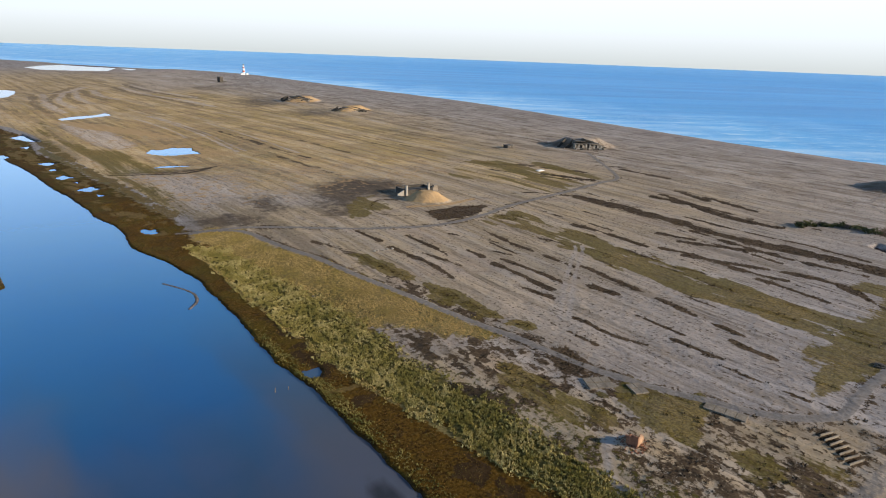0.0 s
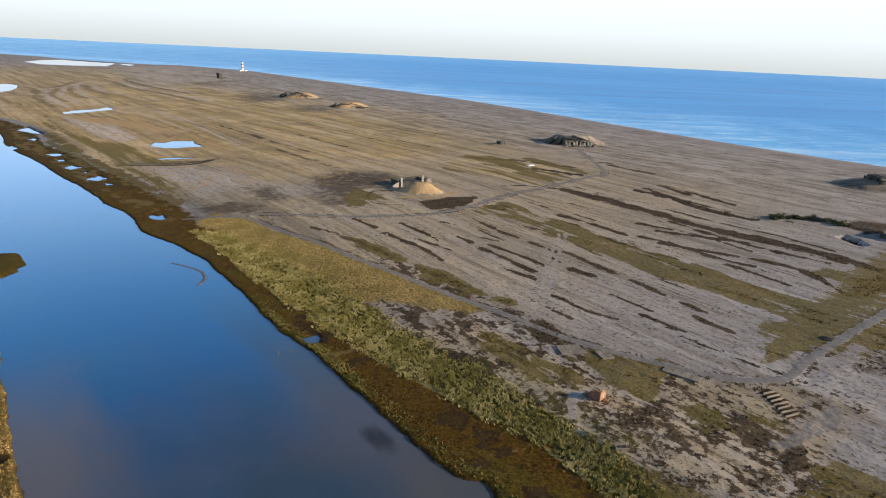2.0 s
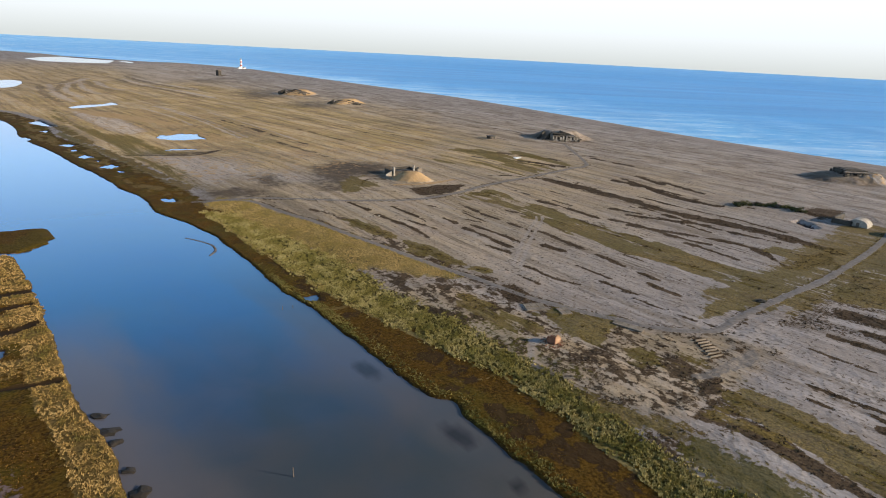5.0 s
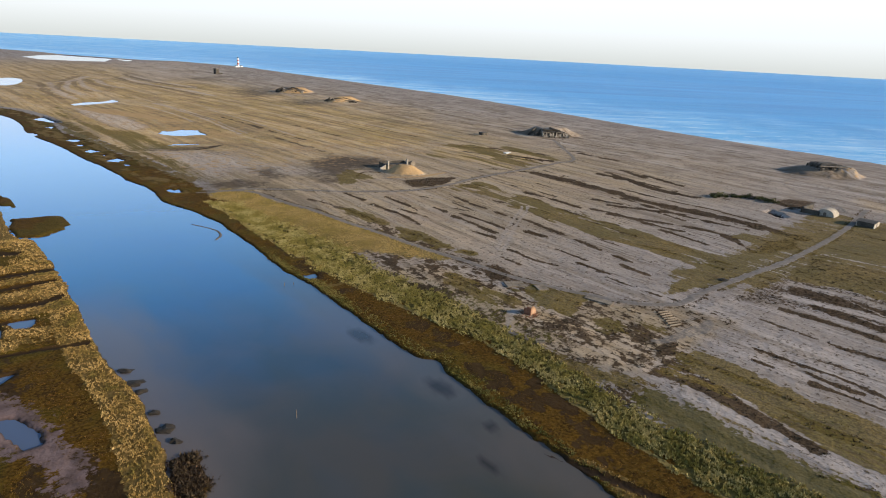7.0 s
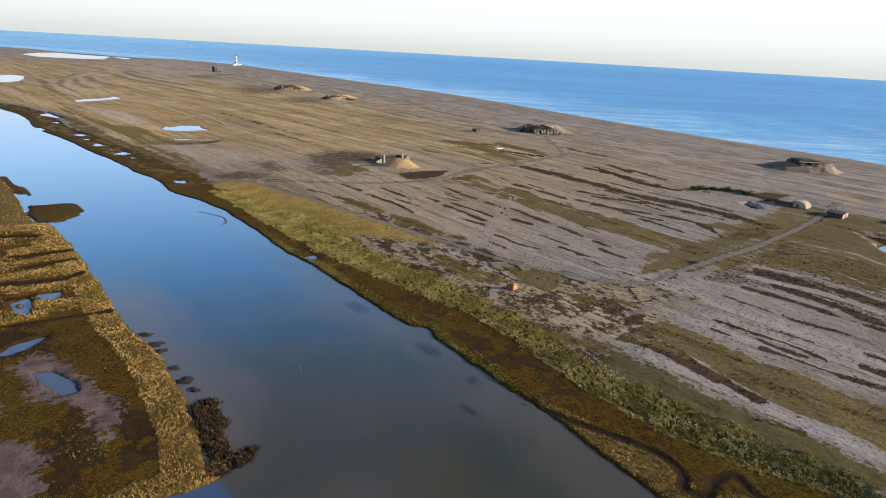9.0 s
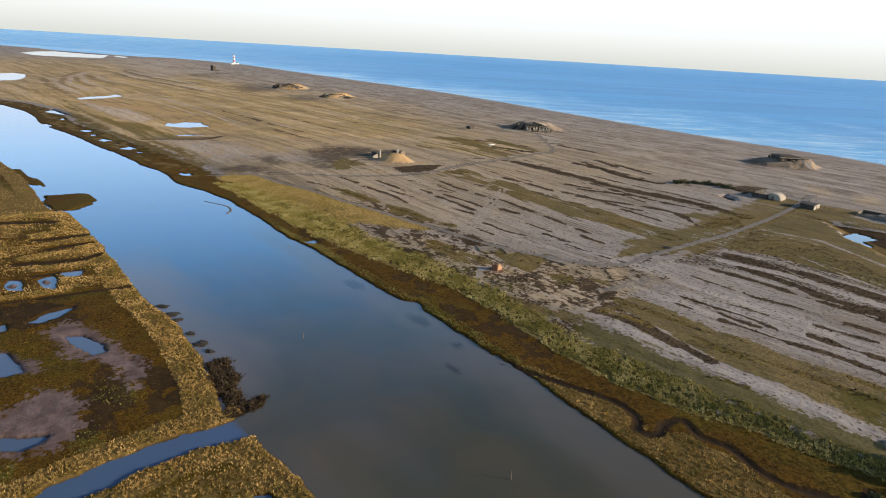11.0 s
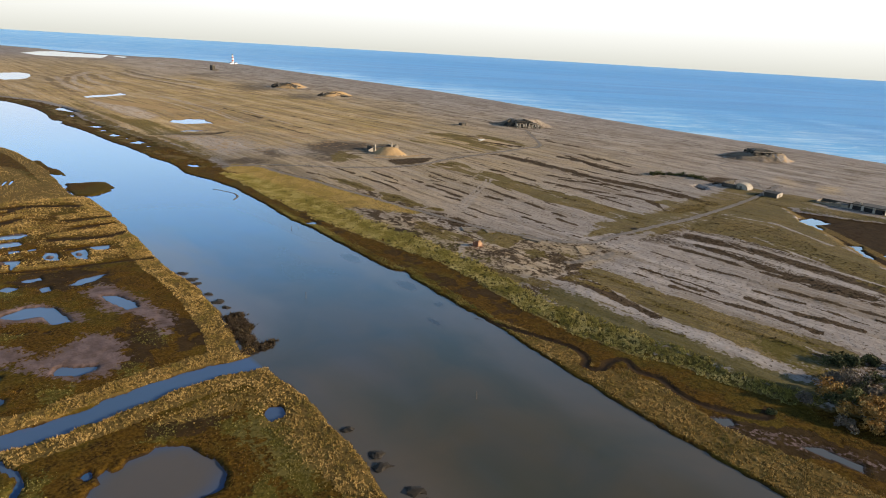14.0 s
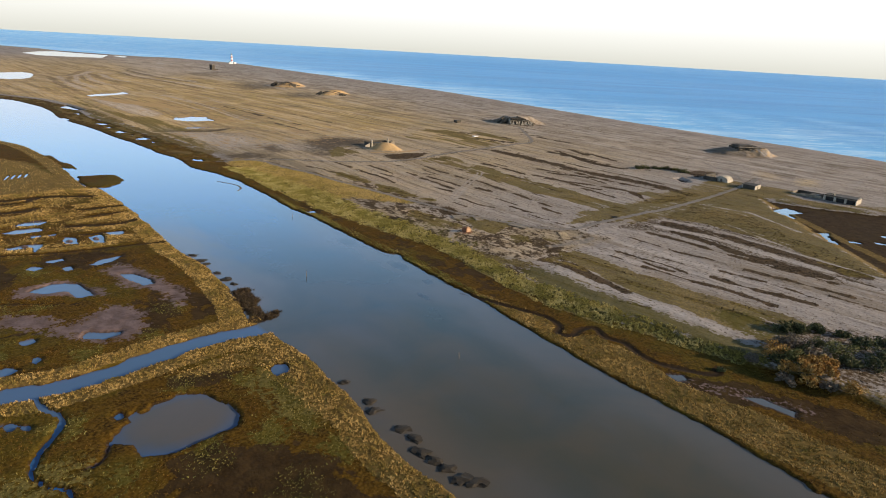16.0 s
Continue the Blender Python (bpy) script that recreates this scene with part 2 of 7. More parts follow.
def ground_material():
    """Shingle with moss, turf, reed and mud laid over it by what grows where."""
    mat = bpy.data.materials.new("ground")
    mat.use_nodes = True
    n, l = mat.node_tree.nodes, mat.node_tree.links
    bsdf = n["Principled BSDF"]
    bsdf.inputs["Specular IOR Level"].default_value = 0.05
    geo = n.new("ShaderNodeNewGeometry")

    def noise_tex(scale, detail=4, stretch=None):
        tex = n.new("ShaderNodeTexNoise")
        tex.inputs["Scale"].default_value, tex.inputs["Detail"].default_value, tex.inputs["Roughness"].default_value = scale, detail, 0.6
        if stretch:
            m = n.new("ShaderNodeMapping")
            m.inputs["Scale"].default_value = stretch
            l.new(geo.outputs["Position"], m.inputs["Vector"])
            l.new(m.outputs["Vector"], tex.inputs["Vector"])
        else:
            l.new(geo.outputs["Position"], tex.inputs["Vector"])
        return tex.outputs["Fac"]

    def calc(op, a, b=None):
        m = n.new("ShaderNodeMath")
        m.operation = op
        for sock, v in zip(m.inputs, (a, b)):
            if v is None:
                continue
            if isinstance(v, (int, float)):
                sock.default_value = v
            else:
                l.new(v, sock)
        return m.outputs[0]

    def smooth(v, lo, hi):
        m = n.new("ShaderNodeMapRange")
        m.interpolation_type = "SMOOTHSTEP"
        m.inputs["From Min"].default_value, m.inputs["From Max"].default_value = lo, hi
        l.new(v, m.inputs["Value"])
        return m.outputs["Result"]

    def mix(fac, a, b, blend="MIX"):
        m = n.new("ShaderNodeMix")
        m.data_type, m.blend_type = "RGBA", blend
        for name, v in (("Factor", fac), ("A", a), ("B", b)):
            if isinstance(v, tuple):
                m.inputs[name].default_value = (*v, 1)
            elif isinstance(v, (int, float)):
                m.inputs[name].default_value = v
            else:
                l.new(v, m.inputs[name])
        return m.outputs["Result"]

    def two(fac, a, b):
        return mix(fac, a, b)

    fields = {}
    for key, names in (("cover_a", ("reed", "tussock", "gold")), ("cover_b", ("marsh", "veg_and_shade", "grass")), ("cover_c", ("track", "mud", "sand")), ("cover_d", ("wet", "beach", "bow")), ("cover_e", ("tan", "pale", "smudge")), ("cover_f", ("turf", "peat", "spare"))):
        at, sep = n.new("ShaderNodeAttribute"), n.new("ShaderNodeSeparateXYZ")
        at.attribute_name = key
        l.new(at.outputs["Vector"], sep.inputs["Vector"])
        for name, out in zip(names, sep.outputs):
            fields[name] = out

    fine, small, mid, wide = noise_tex(3.2, 5), noise_tex(0.9, 4), noise_tex(0.22, 4), noise_tex(0.035, 3)
    clump = noise_tex(1.6, 3)
    sep_pos, along = n.new("ShaderNodeSeparateXYZ"), n.new("ShaderNodeCombineXYZ")
    l.new(geo.outputs["Position"], sep_pos.inputs["Vector"])
    l.new(fields["bow"], along.inputs["X"])
    l.new(sep_pos.outputs["Y"], along.inputs["Y"])

    def streaks(sx, sy, detail=4):
        m, tex = n.new("ShaderNodeMapping"), n.new("ShaderNodeTexNoise")
        m.inputs["Scale"].default_value = (sx, sy, 1)
        tex.inputs["Scale"].default_value, tex.inputs["Detail"].default_value, tex.inputs["Roughness"].default_value = 1.0, detail, 0.65
        l.new(along.outputs["Vector"], m.inputs["Vector"])
        l.new(m.outputs["Vector"], tex.inputs["Vector"])
        return tex.outputs["Fac"]

    stripe, stripe_fine, stripe_wide, stripe_mid = streaks(0.20, 0.014, 2), streaks(0.8, 0.07), streaks(0.07, 0.003, 3), streaks(0.13, 0.0065, 4)
    dash, gather = streaks(0.42, 0.032, 3), smooth(streaks(0.03, 0.012, 2), 0.42, 0.58)
    c_fine, c_small, c_mid, c_wide, c_clump = smooth(fine, 0.3, 0.7), smooth(small, 0.3, 0.7), smooth(mid, 0.32, 0.68), smooth(wide, 0.35, 0.65), smooth(clump, 0.35, 0.65)

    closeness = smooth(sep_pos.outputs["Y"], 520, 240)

    def at_hand(v):
        """Fine patterning that fades with distance along the spit."""
        return calc("ADD", 0.5, calc("MULTIPLY", calc("SUBTRACT", v, 0.5), closeness))

    c_small, c_fine, stripe_fine, stripe = at_hand(c_small), at_hand(c_fine), at_hand(stripe_fine), at_hand(stripe)

    def cover(name, jitter, rough=0.55):
        """Where a cover lies, with a broken edge."""
        v = calc("ADD", fields[name], calc("MULTIPLY", calc("SUBTRACT", jitter, 0.5), rough))
        return smooth(v, 0.38, 0.62)

    shingle = mix(c_mid, (0.265, 0.234, 0.218), (0.375, 0.338, 0.322))
    shingle = mix(calc("MULTIPLY", c_fine, 0.6), shingle, (0.195, 0.168, 0.154))
    shingle = mix(calc("MULTIPLY", smooth(stripe_fine, 0.48, 0.36), 0.30), shingle, (0.45, 0.405, 0.38))
    shingle = mix(calc("MULTIPLY", smooth(stripe, 0.47, 0.36), 0.35), shingle, (0.45, 0.405, 0.375))
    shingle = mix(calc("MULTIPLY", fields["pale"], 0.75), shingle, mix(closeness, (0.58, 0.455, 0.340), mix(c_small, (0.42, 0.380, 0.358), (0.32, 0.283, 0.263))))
    shingle = mix(calc("MULTIPLY", smooth(calc("ADD", calc("MULTIPLY", small, 0.6), calc("MULTIPLY", mid, 0.4)), 0.52, 0.64), 0.35), shingle, (0.165, 0.140, 0.125))
    # dry turf and moss between the crests
    turf = mix(smooth(stripe_wide, 0.38, 0.60), (0.60, 0.415, 0.190), (0.42, 0.287, 0.100))
    turf = mix(calc("MULTIPLY", smooth(stripe_mid, 0.54, 0.66), 0.5), turf, (0.125, 0.092, 0.042))
    turf = mix(calc("MULTIPLY", smooth(stripe_mid, 0.46, 0.37), 0.5), turf, (0.52, 0.42, 0.29))
    turf = mix(calc("MULTIPLY", smooth(noise_tex(0.011, 4), 0.46, 0.60), 0.55), turf, (0.27, 0.195, 0.066))
    turf = mix(calc("MULTIPLY", smooth(noise_tex(0.017, 3), 0.50, 0.62), 0.5), turf, (0.62, 0.445, 0.225))
    turf = mix(calc("MULTIPLY", smooth(wide, 0.52, 0.64), 0.5), turf, (0.30, 0.170, 0.058))
    turf_at = calc("MULTIPLY", calc("MULTIPLY", fields["tan"], calc("SUBTRACT", 1.0, fields["pale"])), calc("ADD", 0.68, calc("MULTIPLY", smooth(stripe, 0.38, 0.54), 0.32)))
    shingle = mix(turf_at, shingle, turf)
    shingle = mix(calc("MULTIPLY", smooth(stripe_wide, 0.46, 0.39), calc("MULTIPLY", fields["tan"], 0.35)), shingle, (0.47, 0.385, 0.275))
    shingle = mix(calc("MULTIPLY", smooth(stripe_wide, 0.51, 0.60), calc("ADD", 0.15, calc("MULTIPLY", fields["tan"], 0.2))), shingle, (0.165, 0.125, 0.082))
    shingle = mix(calc("MULTIPLY", smooth(stripe, 0.55, 0.66), 0.22), shingle, (0.125, 0.097, 0.070))
    shingle = mix(calc("MULTIPLY", smooth(stripe_fine, 0.58, 0.68), 0.25), shingle, (0.11, 0.085, 0.066))
    shingle = mix(calc("MULTIPLY", calc("MULTIPLY", smooth(dash, 0.57, 0.62), gather), 0.5), shingle, (0.062, 0.046, 0.034))
    shingle = mix(calc("MULTIPLY", c_wide, 0.18), shingle, (0.33, 0.28, 0.235))
    # smudge: dark ground, and mound shade put into its colour
    smudged = calc("MULTIPLY", smooth(calc("ADD", fields["smudge"], calc("MULTIPLY", calc("SUBTRACT", c_mid, 0.5), 0.5)), 0.0, 0.9), 0.92)
    shingle = mix(smudged, shingle, mix(c_small, (0.045, 0.035, 0.028), (0.085, 0.065, 0.048)))
    outer = smooth(fields["bow"], 320, 400)
    hummock = noise_tex(0.11, 5, (1.0, 0.45, 1.0))
    shingle = mix(calc("MULTIPLY", outer, 0.55), shingle, mix(smooth(calc("ADD", calc("MULTIPLY", hummock, 0.6), calc("MULTIPLY", wide, 0.4)), 0.42, 0.58), (0.39, 0.330, 0.280), (0.225, 0.182, 0.148)))
    shingle = mix(calc("MULTIPLY", outer, calc("MULTIPLY", smooth(hummock, 0.57, 0.66), 0.6)), shingle, (0.105, 0.080, 0.058))
    shingle = mix(calc("MULTIPLY", outer, calc("MULTIPLY", smooth(stripe_mid, 0.44, 0.36), 0.6)), shingle, (0.44, 0.395, 0.36))
    # single plants on the bare stones
    shingle = mix(calc("MULTIPLY", smooth(small, 0.57, 0.63), smooth(stripe_fine, 0.42, 0.56)), shingle, (0.075, 0.056, 0.040))
    shingle = mix(calc("MULTIPLY", smooth(stripe_mid, 0.50, 0.62), 0.42), shingle, (0.150, 0.112, 0.070))
    sand = mix(c_small, (0.46, 0.295, 0.135), (0.37, 0.245, 0.125))
    col = mix(calc("MULTIPLY", cover("sand", c_mid), 0.8), shingle, sand)
    col = mix(calc("MULTIPLY", fields["beach"], 0.7), col, mix(c_mid, (0.36, 0.29, 0.25), (0.28, 0.23, 0.20)))
    veg_and_shade = mix(c_clump, mix(c_wide, (0.031, 0.020, 0.013), (0.060, 0.041, 0.026)), (0.098, 0.068, 0.040))
    col = mix(cover("veg_and_shade", calc("ADD", calc("MULTIPLY", c_small, 0.4), calc("ADD", calc("MULTIPLY", c_fine, 0.28), calc("ADD", calc("MULTIPLY", smooth(stripe_fine, 0.35, 0.65), 0.14), calc("MULTIPLY", smooth(stripe_wide, 0.36, 0.64), 0.14)))), 1.0), col, veg_and_shade)
    grass = mix(c_clump, mix(c_wide, (0.140, 0.112, 0.026), (0.215, 0.150, 0.044)), (0.085, 0.062, 0.016))
    grass = mix(calc("MULTIPLY", smooth(stripe_fine, 0.50, 0.62), 0.6), grass, (0.085, 0.060, 0.030))
    col = mix(calc("MULTIPLY", cover("grass", calc("ADD", calc("MULTIPLY", c_small, 0.25), calc("ADD", calc("MULTIPLY", smooth(stripe_fine, 0.35, 0.65), 0.2), calc("ADD", calc("MULTIPLY", smooth(stripe, 0.36, 0.64), 0.2), calc("MULTIPLY", smooth(stripe_wide, 0.36, 0.64), 0.35)))), 1.0), 0.85), col, grass)
    marsh = mix(c_clump, mix(c_mid, (0.062, 0.031, 0.004), (0.022, 0.012, 0.003)), (0.098, 0.055, 0.009))
    marsh = mix(calc("MULTIPLY", smooth(wide, 0.48, 0.6), 0.5), marsh, mix(c_clump, (0.052, 0.045, 0.006), (0.090, 0.072, 0.012)))
    col = mix(cover("marsh", c_mid, 0.4), col, marsh)
    green = mix(c_clump, mix(c_mid, (0.052, 0.049, 0.008), (0.078, 0.066, 0.012)), (0.105, 0.085, 0.020))
    col = mix(calc("MULTIPLY", cover("turf", c_small, 0.5), 0.85), col, green)
    col = mix(calc("MULTIPLY", cover("peat", c_mid, 0.9), 0.9), col, mix(c_mid, (0.022, 0.013, 0.007), (0.046, 0.028, 0.012)))
    reed = mix(c_clump, mix(c_wide, (0.20, 0.160, 0.060), (0.25, 0.190, 0.085)), (0.15, 0.118, 0.045))
    col = mix(cover("reed", c_small), col, reed)
    tuss = mix(c_clump, mix(c_mid, (0.055, 0.048, 0.012), (0.105, 0.086, 0.026)), (0.140, 0.112, 0.036))
    col = mix(cover("tussock", c_small), col, tuss)
    gold = mix(c_clump, mix(c_mid, (0.215, 0.140, 0.046), (0.150, 0.103, 0.034)), (0.095, 0.066, 0.022))
    col = mix(calc("MULTIPLY", cover("gold", c_small), 0.9), col, gold)
    mud = mix(c_mid, (0.170, 0.122, 0.118), (0.095, 0.066, 0.060))
    mud_at = cover("mud", c_small, 0.5)
    col = mix(mud_at, col, mud)
    track = mix(c_small, (0.205, 0.186, 0.172), (0.150, 0.134, 0.122))
    col = mix(calc("MULTIPLY", cover("track", c_small, 0.2), 0.92), col, track)
    # wet mud and the painted shade of steep banks share this dark
    col = mix(fields["wet"], col, (0.026, 0.018, 0.012))
    l.new(col, bsdf.inputs["Base Color"])

    rough = n.new("ShaderNodeMapRange")
    rough.inputs["To Min"].default_value, rough.inputs["To Max"].default_value = 0.95, 0.8
    l.new(mud_at, rough.inputs["Value"])
    l.new(rough.outputs["Result"], bsdf.inputs["Roughness"])
    b0, b1, b2 = n.new("ShaderNodeBump"), n.new("ShaderNodeBump"), n.new("ShaderNodeBump")
    b0.inputs["Strength"].default_value, b0.inputs["Distance"].default_value = 0.45, 0.7
    l.new(noise_tex(0.42, 3, (1.0, 0.7, 1.0)), b0.inputs["Height"])
    l.new(b0.outputs["Normal"], b1.inputs["Normal"])
    b1.inputs["Strength"].default_value, b1.inputs["Distance"].default_value = 0.5, 0.25
    b2.inputs["Strength"].default_value, b2.inputs["Distance"].default_value = 0.4, 0.08
    l.new(small, b1.inputs["Height"])
    l.new(fine, b2.inputs["Height"])
    l.new(b1.outputs["Normal"], b2.inputs["Normal"])
    l.new(b2.outputs["Normal"], bsdf.inputs["Normal"])
    return mat


# ---- the lie of the land: x seaward, y along the shore, channel water at z = 0 ----
def axis(marks):
    """Coordinates from (start, spacing) marks; the last mark ends it."""
    out = []
    for (a, d), (b, _) in zip(marks[:-1], marks[1:]):
        out.extend(np.linspace(a, b, max(1, round((b - a) / d)), endpoint=False))
    return np.array(out + [marks[-1][0]])


XS = axis([(-900, 30), (-300, 10), (-160, 2.5), (-85, 0.8), (-20, 0.7), (0, 3.0), (40, 0.7), (135, 0.9), (200, 1.2), (320, 2.2), (520, 4.0), (640, 5.0), (840, 25), (1100, 0)])
YS = axis([(-400, 30), (-130, 2.0), (-112, 0.75), (130, 0.9), (260, 1.5), (480, 3.0), (900, 8), (1700, 14), (3000, 40), (4300, 0)])
GX, GY = np.meshgrid(XS, YS)

EAST_BANK = curve_through([(38, -400), (40, -130), (41, -103), (45, -78), (47, -49), (53, -13), (55.2, 0), (56.2, 14), (56.9, 23), (58.4, 34), (59.4, 44), (61.8, 50.5), (58.9, 55.5), (58.7, 66), (59.8, 80), (61.3, 96.5), (62.4, 115), (62, 136), (65, 167),
    (67, 198), (65, 225), (60, 248), (63, 280), (60, 306), (59, 346), (56, 379), (54, 430), (50, 470), (46, 510), (51, 579), (47, 635), (30, 700), (-40, 800), (-260, 980), (-700, 1300)])
WEST_BANK = curve_through([(-20, -400), (-17, -130), (-14, -64), (-14, -44), (-11, -29), (-8, -5), (-8, 12), (-8, 20), (-9, 29), (-7, 37), (-4, 54), (-2, 78), (-3, 101), (-1, 135),
    (0, 162), (1, 192), (0, 212), (-4, 223), (-2, 290), (-5, 354), (-15, 390), (-40, 450), (-120, 560), (-400, 700), (-900, 900)])
COAST = curve_through([(530, -400), (560, -100), (588, 17), (609, 110), (622, 232), (662, 430), (734, 769), (765, 1183), (786, 1480), (800, 1800), (712, 2119), (583, 2330), (455, 2600), (335, 2900), (100, 3300), (-300, 3700), (-1100, 4200)])
CREEK = curve_through([(-4, 19), (-11, 21), (-22, 22), (-35, 21), (-48, 19), (-58, 18.5), (-68, 21), (-85, 26), (-130, 34)])
BRANCH = curve_through([(-63, 18), (-62, 11), (-60, 5), (-63, -1), (-66, -5), (-68, -10), (-67, -15), (-64, -21), (-70, -34), (-95, -60)])
GULLY = curve_through([(54, 9), (57, -2), (60, -12), (62, -21), (60, -27), (56, -29.5), (58, -33), (64, -32), (67.5, -34), (65, -39), (66, -45), (63.5, -51), (63, -56), (65, -62), (69, -68.5), (74, -68)])
TRACK = curve_through([(370, 41), (304, 33), (232, 30), (182, 32), (161, 32.5), (149, 32), (143, 34.5), (137, 39), (133, 45), (130.5, 51), (128, 57), (125.5, 63), (123, 70), (120.5, 80), (119, 94), (118.5, 103), (116.5, 115), (114.5, 130),
    (113, 146), (111.5, 162), (109.5, 181), (108.5, 194), (106, 208), (104, 222), (102, 240), (95, 249), (80, 258)])
TRACK_LAB = curve_through([(84, 254), (104, 248), (118, 239), (145, 219), (177, 205), (209, 208), (232, 214), (287, 221), (327, 226), (355, 232), (400, 280), (428, 312)])
TRACK_SHORE = curve_through([(95, 15.5), (108, 16), (122, 18.5), (134, 21.5), (150, 25), (184, 27)])
TRACK_EAST = curve_through([(345, 40), (372, 60), (400, 95), (430, 105), (470, 100)])


def warp(y):
    """How far the old beach ridges bow seaward at y."""
    ys = np.array([-500, 28, 110, 170, 250, 330, 4500.0])
    slope = np.array([0, 0, 0.10, 0.12, 0.06, 0, 0])
    fine = np.linspace(-500, 4500, 2001)
    total = np.concatenate([[0], np.cumsum((np.interp(fine[1:], ys, slope) + np.interp(fine[:-1], ys, slope)) / 2 * (fine[1] - fine[0]))])
    return np.interp(y, fine, total)


def x_of(line, y):
    order = np.argsort(line[:, 1], kind="stable")
    return np.interp(y, line[order, 1], line[order, 0])


wob = 1.6 * (fbm(GX / 6, GY / 6, 3) - 0.5) + 0.8 * (fbm(GX / 1.7, GY / 1.7, 4, 2) - 0.5)
coast_shift = x_of(COAST, GY) - 605 - warp(GY)
U = GX - warp(GY) - step(290, 640, GX) * coast_shift
from_east = GX - x_of(EAST_BANK, GY) + wob
from_west = x_of(WEST_BANK, GY) - GX + wob
from_coast = x_of(COAST, GY) - GX
on_east = from_east > -2
n_mid, n_fine = fbm(GX / 14, GY / 14, 12), fbm(GX / 3.0, GY / 3.0, 13)

# heights: marsh by the channel, shingle behind it, beach down to the sea
marsh = 0.45 + 0.18 * (n_mid - 0.5) + 0.12 * (n_fine - 0.5)
rise = step(14, 42, from_east)
ridge_noise = fbm(U / 9.0, GY / 110, 21) - 0.5
ridges = (0.45 - 0.33 * step(300, 370, U)) * ridge_noise + (0.25 + 0.35 * step(300, 370, U)) * (n_mid - 0.5) + 0.10 * (n_fine - 0.5)
Z_east = marsh + rise * (1.55 + ridges) + 1.2 * step(250, 520, GX) * rise
Z_east = np.where(from_coast < 60, Z_east + 1.3 * step(60, 28, from_coast), Z_east)
Z_east -= 7.5 * step(26, -22, from_coast)
bank_e, bank_w = step(-1.0, 0.7, from_east), step(-1.0, 0.7, from_west)
Z = np.where(on_east, -0.7 + (Z_east + 0.7) * bank_e, -0.7 + (marsh + 0.7) * bank_w)

zone = {k: np.zeros(GX.shape) for k in ("reed", "tussock", "gold", "marsh", "veg_and_shade", "grass", "track", "mud", "sand", "tan", "pale", "smudge", "turf", "peat")}
west = bank_w * (~on_east)
zone["marsh"] = np.maximum(west, on_east * step(1.0, 0.0, rise * 2.2) * bank_e)


def sink(points, depth, soft=1.5, closed=True, half=1.0, grow=0.0, rag=1.0):
    """Cuts a pool (a ring) or a gully (a line of that half width) into the land."""
    s = near(GX, GY, points, 14 + half)
    x, y = GX[s], GY[s]
    d = inside(x, y, points) if closed else half - line_distance(x, y, points)
    d = d + rag * (0.7 if half < 2.5 and not closed else 1.5) * wob[s] + grow
    k = step(-soft * 0.5, soft * 0.5, d)
    Z[s] = Z[s] * (1 - k) + depth * k
    zone["mud"][s] = np.maximum(zone["mud"][s], step(-0.3, 0.5, d))
    for key in ("tussock", "reed", "gold"):
        zone[key][s] *= 1 - k


def hollow(points, level=0.4, reach=26.0):
    """Eases the shingle down round a pool that lies low."""
    s = near(GX, GY, points, reach + 10)
    k = step(-reach, 0, inside(GX[s], GY[s], points) + 3 * wob[s])
    Z[s] = Z[s] * (1 - k) + np.minimum(Z[s], level) * k


def oval(x, y, ax, ay, bx, by, n=18, seed=0):
    """A wavering ring from two half axes."""
    rng = random.Random(seed + int(x * 7 + y * 3))
    out = []
    for i in range(n):
        a = 2 * math.pi * i / n
        r = 1 + rng.uniform(-0.42, 0.22)
        out.append((x + r * (ax * math.cos(a) + bx * math.sin(a)), y + r * (ay * math.cos(a) + by * math.sin(a))))
    return out


def band(line, half, key, soft=1.0, amount=1.0, rough=1.0):
    s = near(GX, GY, line, half + 6)
    d = half - line_distance(GX[s], GY[s], line) + rough * wob[s]
    zone[key][s] = np.maximum(zone[key][s], amount * step(-soft, soft, d))


def patch(ring, key, soft=2.0, amount=1.0, rough=1.5):
    s = near(GX, GY, ring, 12 + 1.3 * soft)
    d = inside(GX[s], GY[s], ring) + rough * wob[s]
    zone[key][s] = np.maximum(zone[key][s], amount * step(-soft, soft, d))


def strip(points, half, key="veg_and_shade", amount=1.0, gaps=0.5, rag=1.0):
    """A ragged band of growth along a line, thick and thin by turns."""
    line = curve_through(points, 6)
    s = near(GX, GY, line, 2 * half + 8)
    x, y = GX[s], GY[s]
    seed = points[0][0] * 0.37
    thick = half * (0.45 + 0.75 * vnoise(y / 8, 0 * x + seed, 32) + 0.4 * vnoise(y / 2.5, 0 * x + seed, 35))
    thick = thick - 1.6 * gaps * half * step(0.55, 0.75, vnoise(y / 6, x / 6 + seed, 34))
    d = thick - line_distance(x, y, line) + rag * wob[s]
    zone[key][s] = np.maximum(zone[key][s], amount * step(-0.7, 0.7, d))


